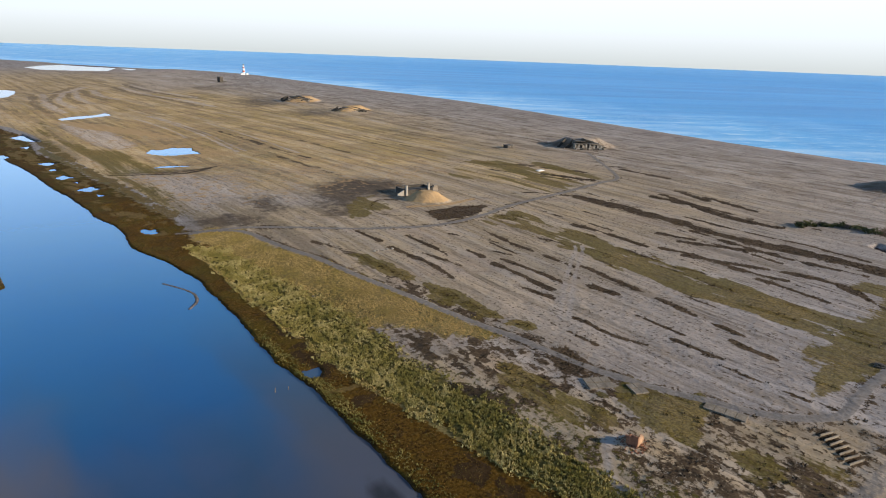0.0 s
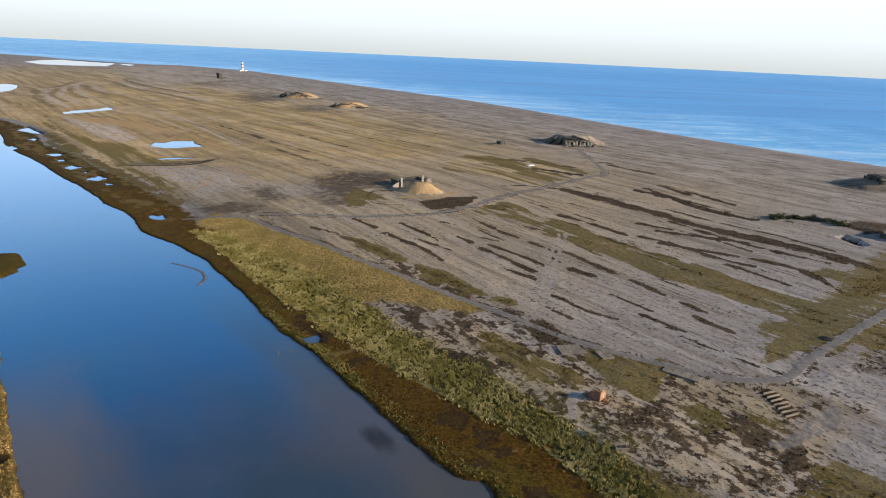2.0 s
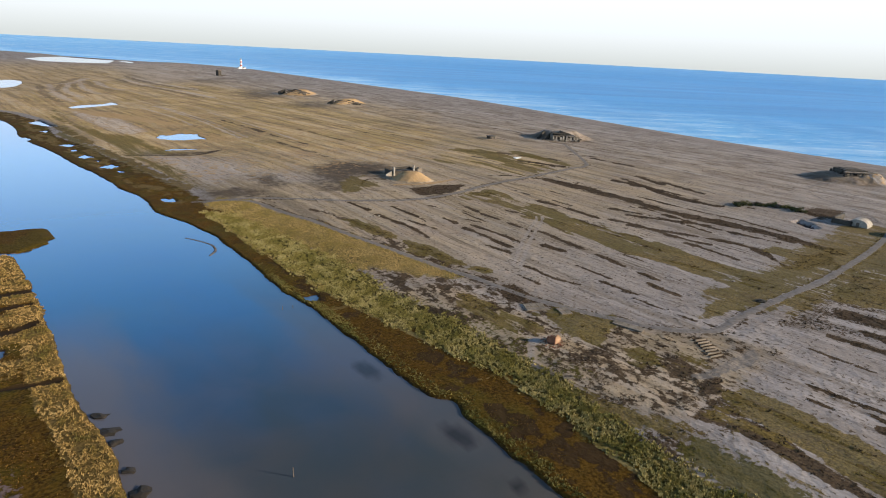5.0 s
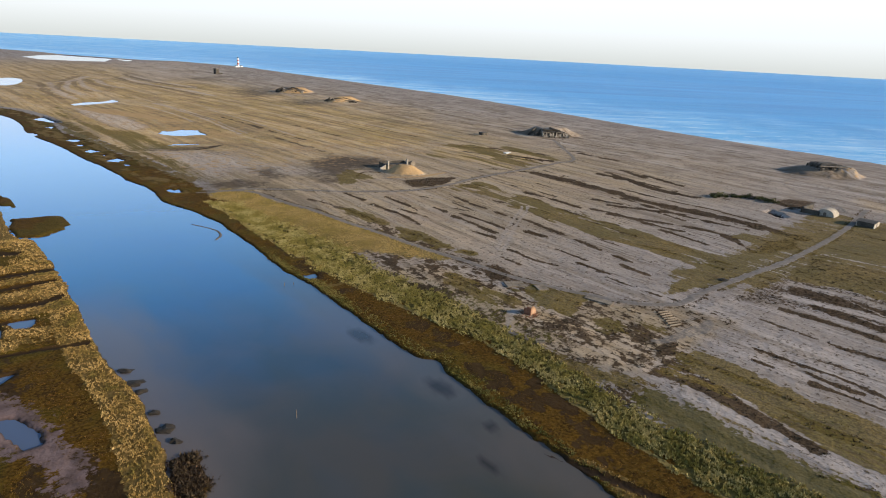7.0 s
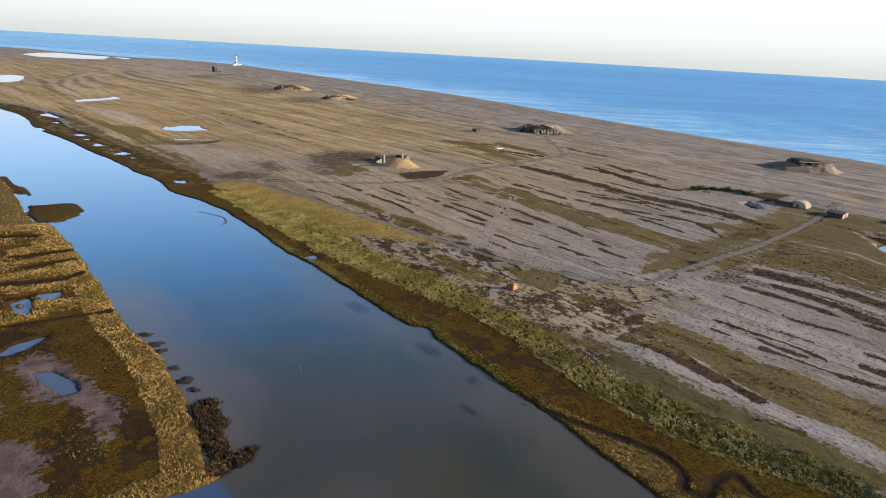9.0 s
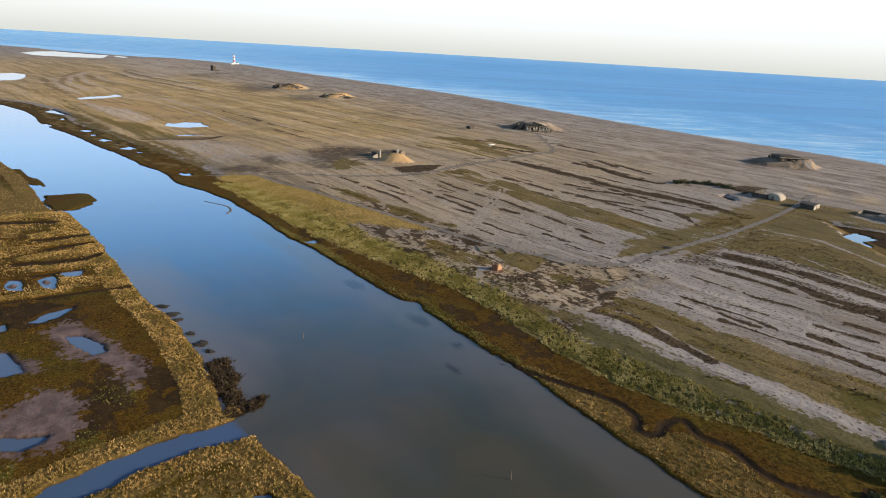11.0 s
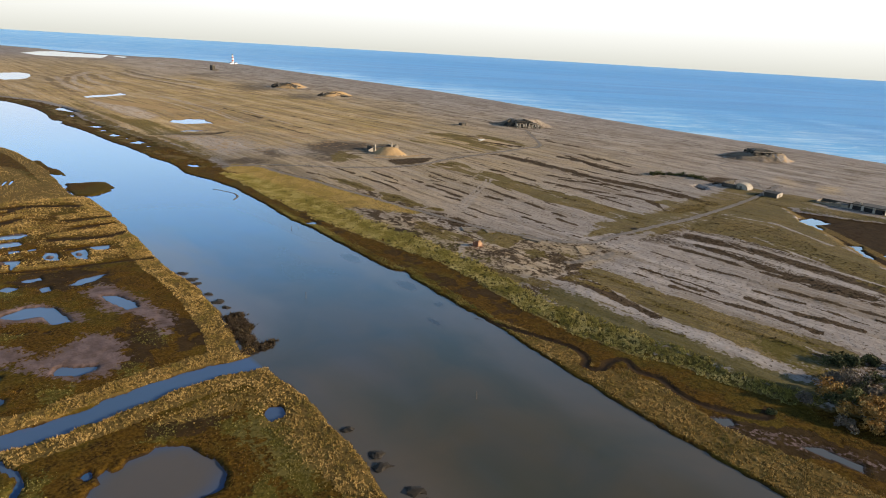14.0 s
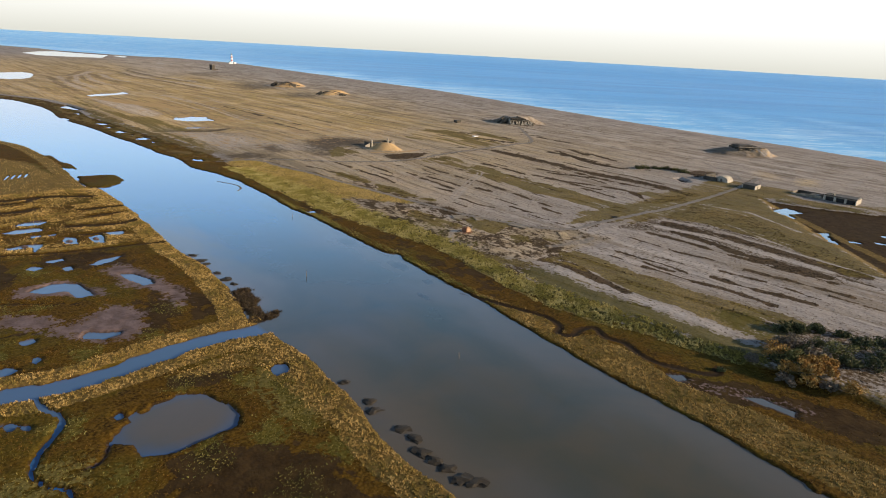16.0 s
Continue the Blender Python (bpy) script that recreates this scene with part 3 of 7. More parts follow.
# east side vegetation belts along the channel
FLAT = [(52, 0), (68, 6), (69, -10), (71, -22), (73, -35), (77, -47), (79, -60), (80, -72), (82, -90), (84, -130), (45, -130), (50, -50)]
s = near(GX, GY, FLAT, 16)
k = step(-7, 1, inside(GX[s], GY[s], FLAT) + wob[s]) * bank_e[s]
Z[s] = Z[s] * (1 - k) + np.minimum(Z[s], 0.28 + 0.3 * (marsh[s] - 0.4)) * k
zone["marsh"][s] = np.maximum(zone["marsh"][s], k)
patch([(77, 240), (76, 210), (74, 180), (73, 150), (72.5, 120), (73.5, 100), (75.5, 85), (77, 70), (79, 58), (78.5, 45), (76, 28), (73, 12), (70.5, -5), (70.5, -15), (72, -26), (73, -35), (77, -45), (79, -58), (81, -70),
       (85, -73), (84, -64), (82.5, -49), (81.5, -25), (82, 5), (84, 15), (87, 36), (88.5, 52), (89.5, 77), (89.5, 98), (88, 112), (89, 122), (91, 140), (90.5, 160), (89, 195), (86, 230)], "tussock", 3.6, 1.0, 3.6)
patch([(43, -128), (46, -78), (48, -49), (54, -13), (58, 4), (61, -10), (62, -22), (57, -32), (64, -36), (63, -50), (58, -68), (60, -90), (58, -128)], "gold", 1.2, 0.8)
patch([(83, 254), (94, 256), (102, 246), (104, 216), (107, 196), (110, 180), (111.5, 164), (113, 148), (114.5, 132), (117, 117), (116, 107), (108, 112), (101, 119), (98, 126), (88, 134), (89, 148), (88, 174), (86, 200), (83, 230)], "reed", 4.0, 1.0, 4.0)
patch([(79, 249), (85, 278), (88, 341), (86, 400), (80, 456), (76, 540), (70, 520), (73, 427), (78, 385), (76, 331), (75, 284), (76, 256)], "grass", 5, 0.85, 3)
zone["gold"] = np.maximum(zone["gold"], on_east * 0.8 * step(3, 8, from_east) * step(27, 18, from_east) * step(235, 270, GY) * step(0.40, 0.66, fbm(GX / 4, GY / 8, 59)))
# dark wet marsh behind a grown bank edge, and the pale line where it meets the tussocks
edge_noise = fbm(GX / 4, GY / 7, 57)
bank_edge = on_east * step(0.2, 1.0, from_east) * step(6.0, 2.5, from_east + 7 * (edge_noise - 0.5)) * step(175, 130, GY) * step(-20, 10, GY) * (0.35 + 0.65 * step(0.42, 0.55, edge_noise))
zone["peat"] = np.maximum(zone["peat"], on_east * 0.75 * step(3, 6, from_east) * step(19, 14, from_east) * step(240, 150, GY) * step(-10, 10, GY) * step(0.40, 0.58, fbm(GX / 9, GY / 16, 58)))
strip([(76.5, 230), (76, 210), (74, 180), (73, 150), (72.5, 120), (73.5, 100), (75.5, 85), (77, 70), (79, 58), (78.5, 45), (76, 28), (73, 12), (70.5, -5), (70.5, -15), (72, -26), (73, -35), (77, -45), (79, -58), (81, -68)], 1.1, "reed", 0.8, 0.3, 0.8)
strip([(64, 111.5), (68, 110), (73, 110)], 0.9, "gold", 1.0, 0, 0.6)
strip([(67, 58), (71, 55), (77, 53)], 0.5, "gold", 0.7, 0.3, 0.8)
# west marsh: tall pale grass along the banks and the creek
for line, half in ((WEST_BANK, 7.5), (CREEK + (0, 6.0), 3.0), (CREEK - (0, 6.2), 3.4)):
    s = near(GX, GY, line, 12)
    d = half - line_distance(GX[s], GY[s], line) + 1.0 * wob[s]
    zone["gold"][s] = np.maximum(zone["gold"][s], step(-0.8, 0.8, d) * west[s])
patch([(-13, 10), (-24, 12), (-38, 9), (-30, 4), (-20, 2), (-19, -14), (-20, -40), (-22, -62), (-14, -62), (-15, -40), (-12, -20), (-9, 0)], "gold", 2, 0.6)
patch([(-19, 3), (-12, -10), (-13, -22), (-20, -28), (-26, -20), (-28, -8)], "tussock", 3, 0.5, 3)
patch([(-20, 6), (-22, -10), (-26, -27), (-23, -34), (-20, -24), (-17, -10), (-16, 2)], "turf", 3, 0.95, 3)
patch([(-66, -8), (-58, -12), (-60, -20), (-72, -24), (-80, -10)], "tussock", 3, 0.55, 3)
patch([(-90, 60), (-70, 66), (-56, 60), (-60, 90), (-90, 95)], "tussock", 5, 0.4, 4)
patch([(-5, 212), (-16, 300), (-60, 380), (-140, 400), (-140, 215), (-60, 205)], "gold", 6, 1.0)

patch([(-24, 310), (-12, 296), (-5, 256), (-16, 236), (-60, 236), (-90, 260), (-80, 330)], "turf", 6, 0.68, 5)
patch([(93, 10), (92, -10), (91, -24), (91, -33), (91, -48), (92, -56), (92, -65), (92, -74), (84, -76), (83, -67), (82, -61), (82, -51), (81, -40), (80, -26), (79, -5), (84, 10)], "turf", 4, 0.95, 2.5)
patch([(104, -50), (114, -55), (117, -64), (104, -72), (97, -66), (100, -55)], "turf", 4, 0.75, 3)
patch([(88, 100), (86, 60), (92, 34), (96, 36), (99, 62), (96, 90), (92, 110)], "turf", 4, 0.45, 4)
for x, y, r in ((-30, -24, 5), (-42, -24, 6), (-56, -22, 5), (-36, 4, 4), (-26, -2, 4), (-22, -36, 5), (-60, 2, 4), (-72, 14, 5), (-50, 32, 5), (-68, 44, 5), (-34, 34, 4), (-24, 48, 4), (-52, 66, 4), (-26, 92, 4), (-48, 98, 5), (-70, 74, 6), (-18, -50, 4), (-36, -46, 7)):
    patch(oval(x, y, r, -0.3 * r, 0.3 * r, 1.1 * r), "turf", 3.5, 0.75, 3.5)
patch([(-26, -42), (-22, -54), (-24, -70), (-44, -72), (-50, -58), (-40, -50)], "peat", 4, 1.0, 3)
patch([(-26, 62), (-20, 70), (-22, 40), (-30, 34), (-34, 44)], "peat", 4, 0.7, 4)
# banks and ditches of the drained marsh
def furrow(points, half, lift, key, amount=1.0):
    line = curve_through(points, 6)
    s = near(GX, GY, line, half + 6)
    d = line_distance(GX[s], GY[s], line) - 0.8 * wob[s]
    k = step(half, 0.35 * half, d) * west[s]
    Z[s] = np.where(lift > 0, Z[s] + lift * k, Z[s] * (1 - k) + 0.12 * k)
    zone[key][s] = np.maximum(zone[key][s], amount * k)
    if lift < 0:
        zone["gold"][s] *= 1 - k


zone["gold"] = np.maximum(zone["gold"], west * step(112, 118, GY) * step(222, 214, GY) * step(0, -6, GX + 3) * (0.20 + 0.34 * step(0.44, 0.62, fbm(GX / 6, GY / 6, 83))))
for points, half in (([(-130, 222), (-48, 216), (-38, 217), (-20, 215), (-6, 207)], 6.5), ([(-16, 180), (0, 181)], 4.5), ([(-24, 153), (-1, 154)], 4.5), ([(-23, 140), (1, 136)], 4.0), ([(-120, 196), (-46, 188), (-30, 190)], 4.2), ([(-120, 182), (-47, 171), (-31, 176)], 4.5), ([(-20, 126), (-3, 121)], 4.0), ([(-130, 134), (-62, 126), (-36, 119), (-20, 117)], 3.2), ([(-16, 166), (-1, 167)], 3.6), ([(-100, 164), (-52, 160), (-30, 166)], 2.2)):
    furrow(points, half, 0.34, "gold", 0.95)
for points, half in (([(-130, 128), (-62, 123), (-53, 121.5), (-36, 115.5), (-19, 113), (-4, 110)], 1.4), ([(-130, 210), (-50, 205), (-42, 204), (-22, 204), (-7, 197)], 3.0), ([(-17, 174), (-1, 173)], 2.8), ([(-27, 149), (-10, 144), (-3, 147)], 2.8), ([(-25, 134.5), (-12, 133)], 2.0), ([(-120, 190), (-45, 182), (-31, 185)], 2.8), ([(-110, 204), (-42, 197), (-29, 202)], 2.4), ([(-16, 161), (-2, 162)], 2.2), ([(-61, 76), (-53, 71), (-50, 67.5), (-47, 67.5), (-44, 65)], 0.7), ([(-64, 52), (-59, 51.5), (-56, 50)], 0.6)):
    furrow(points, half, -0.1, "peat", 1.0)

# beach ridges with their growth
# between the reed bed and the olive strip
strip([(141, 217), (141, 200)], 1.3)
strip([(139.5, 190), (139, 164), (136, 149)], 1.5, gaps=0.2)
strip([(145, 183), (146, 172), (147, 158)], 1.2)
strip([(155, 201), (152, 170)], 1.3)
strip([(158, 189), (160, 176)], 1.0)
strip([(172, 191), (174, 184)], 1.0, gaps=0)
strip([(162, 170), (161, 160)], 1.3, gaps=0)
strip([(188, 187), (183, 162), (182, 140)], 1.2)
strip([(159, 152), (158, 140), (155.5, 122)], 1.5, gaps=0.2)
strip([(149, 131), (150, 117)], 1.1)
strip([(170, 163), (172, 155)], 1.0)
strip([(165, 154), (165, 138), (164, 123)], 1.2, gaps=0.8)
strip([(183, 158), (181, 131)], 1.1)
strip([(184, 131), (181, 116), (179, 102)], 1.7, gaps=0.2)
strip([(169, 122), (170, 107)], 1.5)
strip([(143, 102), (142, 88), (144, 79)], 1.0)
strip([(178, 96), (174, 80), (172, 66)], 1.3)
strip([(160, 92), (158, 76)], 1.0)
strip([(153, 76), (152, 62)], 1.4)
strip([(166, 66), (164, 54)], 1.6)
# brown scrub along the far side of the track
strip([(123, 187), (123, 163), (124.5, 145), (124, 121), (127, 106)], 3.6, "grass", 0.8, 0.3, 2.5)
strip([(123, 187), (123, 163), (124.5, 145), (124, 121), (127, 106)], 1.6, "veg_and_shade", 0.8, 0.8, 2.0)
strip([(118, 214), (121, 200), (123, 187)], 2.0, amount=0.7, rag=2.0)
# seaward of the olive strip
strip([(231, 171), (231, 152), (228, 132)], 2.0)
strip([(232, 126), (234, 114), (232, 90), (233, 78)], 1.8, gaps=0.2)
strip([(252, 140), (257, 114), (253, 87)], 1.6)
strip([(248, 127), (256, 110), (265, 94)], 1.8)
strip([(231, 115), (240, 90), (245, 72), (243, 60), (231, 45)], 2.2, gaps=0.3)
strip([(223, 100), (226, 80), (222, 60)], 1.4, gaps=0.7)
strip([(282, 209), (281, 173), (279, 146), (273, 120), (276, 95), (277, 64), (272, 42)], 4.8, gaps=0.15, rag=1.6)
strip([(268, 132), (264, 110), (262, 84), (264, 62)], 1.6)
strip([(292, 150), (289, 120), (290, 92), (286, 66)], 1.6)
strip([(321, 183), (321, 164), (312, 141), (310, 123), (312, 112)], 4.0, gaps=0.2, rag=1.6)
strip([(330, 185), (320, 146), (317, 128)], 2.2)
strip([(348, 185), (339, 162)], 2.4, gaps=0.1)
strip([(346, 164), (336, 134)], 2.8, gaps=0.1)
strip([(384, 268), (390, 255)], 3.0)
strip([(384, 249), (381, 213)], 3.0)
strip([(312, 320), (336, 292), (349, 258)], 4.4, amount=0.9, rag=2.0)
strip([(321, 264), (329, 235)], 3.4, rag=2.0)
strip([(300, 300), (312, 262), (322, 236)], 1.8, amount=0.8)
strip([(258, 236), (272, 226), (286, 198), (284, 160)], 1.6, amount=0.8)
# south of the cross track
strip([(184, 4), (181, -16), (177, -30), (176, -60)], 3.6, gaps=0.1)
strip([(195, 12), (197, -10), (195, -34), (190, -70)], 4.2, gaps=0.1)
strip([(172, 10), (173, -8), (171, -30), (171, -66)], 1.6)
strip([(157, 11), (157, -1), (156.5, -12), (158, -26)], 0.9, gaps=0.3)
strip([(158, -40), (159, -58), (160, -78)], 1.4)
strip([(135, 3), (135, -8), (136, -18), (134, -28)], 0.8, gaps=0.3)
strip([(127, 0), (127, -5)], 0.7, gaps=0)
strip([(133, -7), (131, -17), (131, -24)], 0.8)
strip([(127, -15), (127, -25), (127.5, -33), (129, -43), (128, -60)], 1.5, gaps=0.2)
strip([(138, -36), (138, -50), (141, -68)], 1.5)
strip([(148, -34), (149, -50), (147, -72)], 1.6)
strip([(142, -6), (143, -22)], 0.6)
strip([(99, 15), (102, 0), (98, -15)], 2.0, gaps=0.3, rag=1.6)
strip([(89, -29), (91, -37)], 0.8)
strip([(96, -34), (95, -44), (94, -54)], 0.9, gaps=0.8)
# loose dashes
rng = random.Random(8)
for _ in range(46):
    y_in, u_in = rng.uniform(-90, 200), rng.uniform(126, 330)
    strip([(u_in + warp(y_in), y_in), (u_in + warp(y_in + 8), y_in + 8), (u_in + warp(y_in + 18), y_in + rng.uniform(12, 24))], rng.uniform(0.5, 0.9), amount=0.9)
for _ in range(46):
    y_in, u_in = rng.uniform(215, 480), rng.uniform(170, 480)
    strip([(u_in + warp(y_in), y_in), (u_in + warp(y_in), y_in + 30), (u_in + warp(y_in), y_in + rng.uniform(60, 120))], rng.uniform(1.2, 2.6), amount=rng.uniform(0.38, 0.6))

streak = fbm(U / 4.5, GY / 70, 41)
streak_wide = fbm(U / 16, GY / 200, 42)
broken = fbm(GX / 5, GY / 9, 43)
far_field = step(215, 330, GY)
low = rise > 0.6
open_shingle = step(40, 190, from_coast)
zone["veg_and_shade"] = np.maximum(zone["veg_and_shade"], low * (0.07 + 0.22 * step(0.46, 0.64, streak_wide + 0.4 * (streak - 0.5)) * (1 - 0.45 * far_field) + 0.06 * far_field) * open_shingle)
zone["sand"] = np.maximum(zone["sand"], 0.35 * far_field * step(420, 200, U) * step(2600, 1200, GY) * low)
# dry turf over the far shingle, with bare pale stretches left open
tan_ring = [(77, 500), (81, 440), (100, 395), (141, 389), (183, 349), (216, 350), (284, 312), (380, 400), (496, 562), (500, 720), (470, 830), (400, 1040), (300, 1180), (200, 1120), (110, 960), (76, 846), (60, 643)]
patch(tan_ring, "tan", 26, 1.0, 9)
# olive turf above the marsh edge, orange turf and dried pans beyond it
patch([(105, 720), (93, 564), (108, 506), (132, 495), (120, 441), (137, 395), (102, 391), (100, 335), (91, 282), (85, 279), (84, 328), (79, 383), (76, 427), (77, 498), (84, 628)], "grass", 14, 0.62, 8)
strip([(87.5, 287), (85.5, 349), (81.5, 435), (80, 500), (78, 560)], 3.2, "gold", 0.75, 0.3, 2.0)
patch([(164, 702), (194, 693), (187, 558), (181, 527), (156, 519), (145, 542), (146, 619)], "sand", 16, 0.5, 8)
patch([(130, 470), (160, 430), (190, 440), (180, 500), (150, 520)], "sand", 8, 0.6, 5)
patch([(118, 711), (122, 627), (137, 595), (135, 514), (119, 498), (108, 522), (107, 558), (107, 619)], "pale", 3, 1.0, 2)
patch([(100, 382), (125, 379), (141, 359), (142, 329), (125, 297), (115, 295), (94, 280), (96, 321)], "pale", 10, 0.8, 6)
for points, half in (([(184, 696), (185, 595), (180, 536)], 1.4), ([(203, 722), (201, 598), (189, 453)], 1.6), ([(207, 722), (206, 598), (195, 453)], 1.4), ([(236, 640), (230, 520), (222, 420)], 1.5)):
    strip(points, half, "pale", 1.0, 0.2, 0.5)
for points, half in (([(88, 398), (106, 391), (127, 386), (146, 396)], 2.2), ([(113, 394), (126, 392), (151, 400)], 1.8)):
    strip(points, half, "veg_and_shade", 0.85, 0.2, 1.0)
# recurved ridges at the far neck of the spit
for points, half in (([(152, 1083), (131, 929), (123, 833), (125, 790)], 5), ([(164, 1082), (186, 1105), (231, 1216)], 6), ([(228, 1144), (213, 1019), (217, 944)], 6), ([(292, 1218), (282, 1049), (295, 933), (297, 809)], 5), ([(180, 1075), (150, 940), (146, 840)], 4), ([(330, 1300), (318, 1120), (330, 960)], 5), ([(204, 1110), (180, 980), (176, 880)], 4)):
    strip(points, half, "smudge", 0.55, 0.2, 2.0)
    strip([(x + 2.5 * half, y) for x, y in points], half, "pale", 0.9, 0.2, 2.0)
patch([(262, 292), (293, 328), (326, 322), (352, 292), (338, 239), (279, 227)], "tan", 8, 0.9, 5)
patch([(130, 270), (150, 300), (190, 330), (150, 350), (138, 330)], "tan", 8, 0.7, 5)
# dark smudges on the ground beside the laboratories
patch([(171, 307), (189, 318), (203, 312), (212, 285), (197, 266), (186, 270), (168, 258), (152, 240), (144, 250), (150, 270)], "smudge", 18, 0.8, 8)
patch([(92, 272), (107, 276), (118, 258), (104, 249), (92, 257)], "smudge", 7, 0.85, 4)
patch([(126, 302), (138, 292), (136, 266), (120, 264)], "smudge", 7, 0.8, 4)
patch([(83, 405), (137, 403), (143, 389), (124, 388)], "smudge", 5, 0.7, 3)
patch([(379, 899), (470, 960), (440, 830), (400, 800), (351, 790)], "smudge", 30, 0.7, 8)
patch([(381, 737), (440, 749), (420, 680), (395, 650), (353, 667)], "smudge", 22, 0.6, 6)
patch([(423, 1211), (560, 1300), (540, 1240), (418, 1163)], "smudge", 30, 0.7, 6)
patch([(440, 372), (500, 410), (470, 372), (439, 335), (428, 346)], "smudge", 10, 0.8, 5)
far_tan = (0.50 * step(40, 190, GY) + 0.34 * step(230, 420, GY)) * step(640, 330, GX) * step(2300, 1300, GY)
zone["tan"] = np.maximum(zone["tan"], low * far_tan)
zone["tan"] *= low * open_shingle
patch([(86, 122), (109, 100), (110, 74), (110, 47), (103, 30), (95, 21), (86, 51), (84, 84)], "tan", 7, 0.55, 4)
olive_ring = [(262, 292), (293, 332), (326, 326), (356, 292), (340, 236), (279, 224)]
s = near(GX, GY, olive_ring, 20)
d = inside(GX[s], GY[s], olive_ring) + 5 * wob[s]
zone["grass"][s] = np.maximum(zone["grass"][s], step(-8, 6, d) * (0.25 + 0.8 * step(0.44, 0.58, fbm(U[s] / 7, GY[s] / 60, 47))))
# rough ground between the reeds and the track
scrub = step(16, 24, from_east) * step(128, 120, GX) * step(-5, 12, GY) * step(200, 140, GY)
zone["veg_and_shade"] = np.maximum(zone["veg_and_shade"], scrub * 0.85 * step(0.45, 0.58, 0.4 * n_mid + 0.6 * fbm(GX / 1.8, GY / 3.0, 44)))
zone["grass"] = np.maximum(zone["grass"], scrub * 0.75 * step(0.46 + 0.16 * step(92, 112, GX), 0.60 + 0.14 * step(92, 112, GX), fbm(GX / 8, GY / 14, 45)))
zone["veg_and_shade"] = np.maximum(zone["veg_and_shade"], scrub * (0.33 + 0.14 * fbm(GX / 9, GY / 15, 46)))
# olive turf strips
for u0, y0, y1, half in ((200.5, 36, 205, 12.5), (109.5, -75, 12, 8.5), (250, 15, 60, 6), (99.5, 62, 95, 4), (120, 20, 32, 5), (117.8, 55, 70, 5)):
    line = [(u0 + warp(y), y) for y in np.linspace(y0, y1, 8)]
    s = near(GX, GY, line, half + 8)
    d = half - np.abs(U[s] - u0) + 2.5 * (vnoise(GY[s] / 14, GX[s] * 0, 51) - 0.5) * half * 0.3 + 2.5 * wob[s]
    ends = step(y0 - 5, y0 + 6, GY[s]) * step(y1 + 5, y1 - 6, GY[s])
    tatter = fbm(U[s] / 3.5, GY[s] / 16, 52)
    zone["grass"][s] = np.maximum(zone["grass"][s], ends * step(-3.5, 1.5, d) * (0.30 + 1.1 * step(0.28, 0.60, tatter)))
    zone["veg_and_shade"][s] = np.maximum(zone["veg_and_shade"][s], 0.85 * ends * step(-3, 1.5, d) * step(0.56, 0.70, fbm(U[s] / 3.0, GY[s] / 22, 53)))
patch([(165, 40), (175, 52), (215, 50), (270, 52), (330, 56), (345, 46), (330, 18), (300, 12), (290, 20), (240, 20), (180, 22)], "grass", 4, 0.72, 4)
patch([(225, -58), (248, -36), (274, -14), (300, 10), (322, 8), (330, -20), (352, -40), (352, -90), (190, -90)], "grass", 4, 0.62, 2)
patch([(70, -140), (92, -100), (84, -66), (96, -30), (98, -5), (86, 8), (80, -30), (80, -70), (64, -110)], "grass", 3, 0.7, 2)
patch([(196, -80), (225, -53), (250, -31), (275, -9), (300, 13), (330, 10), (345, -10), (350, 20), (330, 46), (290, 24), (248, 4), (216, -28), (186, -66)], "grass", 5, 0.95, 3)

patch([(206, 22), (290, 34), (330, 42), (328, 0), (302, 12), (275, -4), (235, -34), (222, -48), (196, -78), (192, -60), (208, -28), (210, 0)], "grass", 5, 1.15, 4)
# low wet ground east of the track
WET = [(304, 12), (309, -4), (316, -22), (330, -45), (330, -110), (190, -110), (202, -76), (225, -56), (248, -35), (273, -13)]
s = near(GX, GY, WET, 20)
d = inside(GX[s], GY[s], WET) + 1.5 * wob[s]
k = step(-4, 4, d)
Z[s] = Z[s] * (1 - k) + (0.35 + 0.25 * (n_mid[s] - 0.5)) * k
zone["marsh"][s] = np.maximum(zone["marsh"][s], step(0, 2.5, d))
zone["peat"][s] = np.maximum(zone["peat"][s], step(0, 3, d))
for key in ("veg_and_shade", "grass"):
    zone[key][s] *= 1 - step(-1, 2, d)
band(np.array(WET[:1] + WET[5:] + WET[:1]), 3.0, "gold", 1.5, 0.8, 1.0)
sink([(287, 2), (299, -3), (296, -15), (285, -10), (274, -16), (272, -10), (279, -3)], -0.4, rag=2.0)
sink([(254, -32), (258, -37), (248, -42), (240, -49), (236, -44), (246, -38)], -0.4, rag=2.0)
for i in range(7):
    sink(oval(252 + 9 * i, -50 - 6 * (i % 3) - 2.5 * i, 2.4, -1.6, 0.6, 2.4, seed=i), -0.3)

# pools of the marsh
HEART = [(-49, -4), (-44, 0), (-39, 1), (-34, -2), (-32, -8), (-31, -15), (-34, -18), (-37, -18), (-43, -19), (-48, -19), (-52, -17), (-52, -12), (-55, -9), (-52, -6)]
sink(HEART, -0.4)
sink(CREEK, -0.7, 1.2, False, 3.1)
sink(BRANCH, -0.4, 0.8, False, 0.5)
sink(curve_through([(-55, -9), (-58, -14), (-64, -15)]), -0.05, 1.0, False, 0.35)
sink(GULLY, 0.02, 0.8, False, 0.75, rag=0.5)
# gully bed and sides darkened
s = near(GX, GY, GULLY, 4)
k = step(1.6, 0.9, line_distance(GX[s], GY[s], GULLY))
zone["peat"][s] = np.maximum(zone["peat"][s], 1.3 * k)
zone["mud"][s] *= 1 - k
for key in ("gold", "tussock"):
    zone[key][s] *= 1 - k
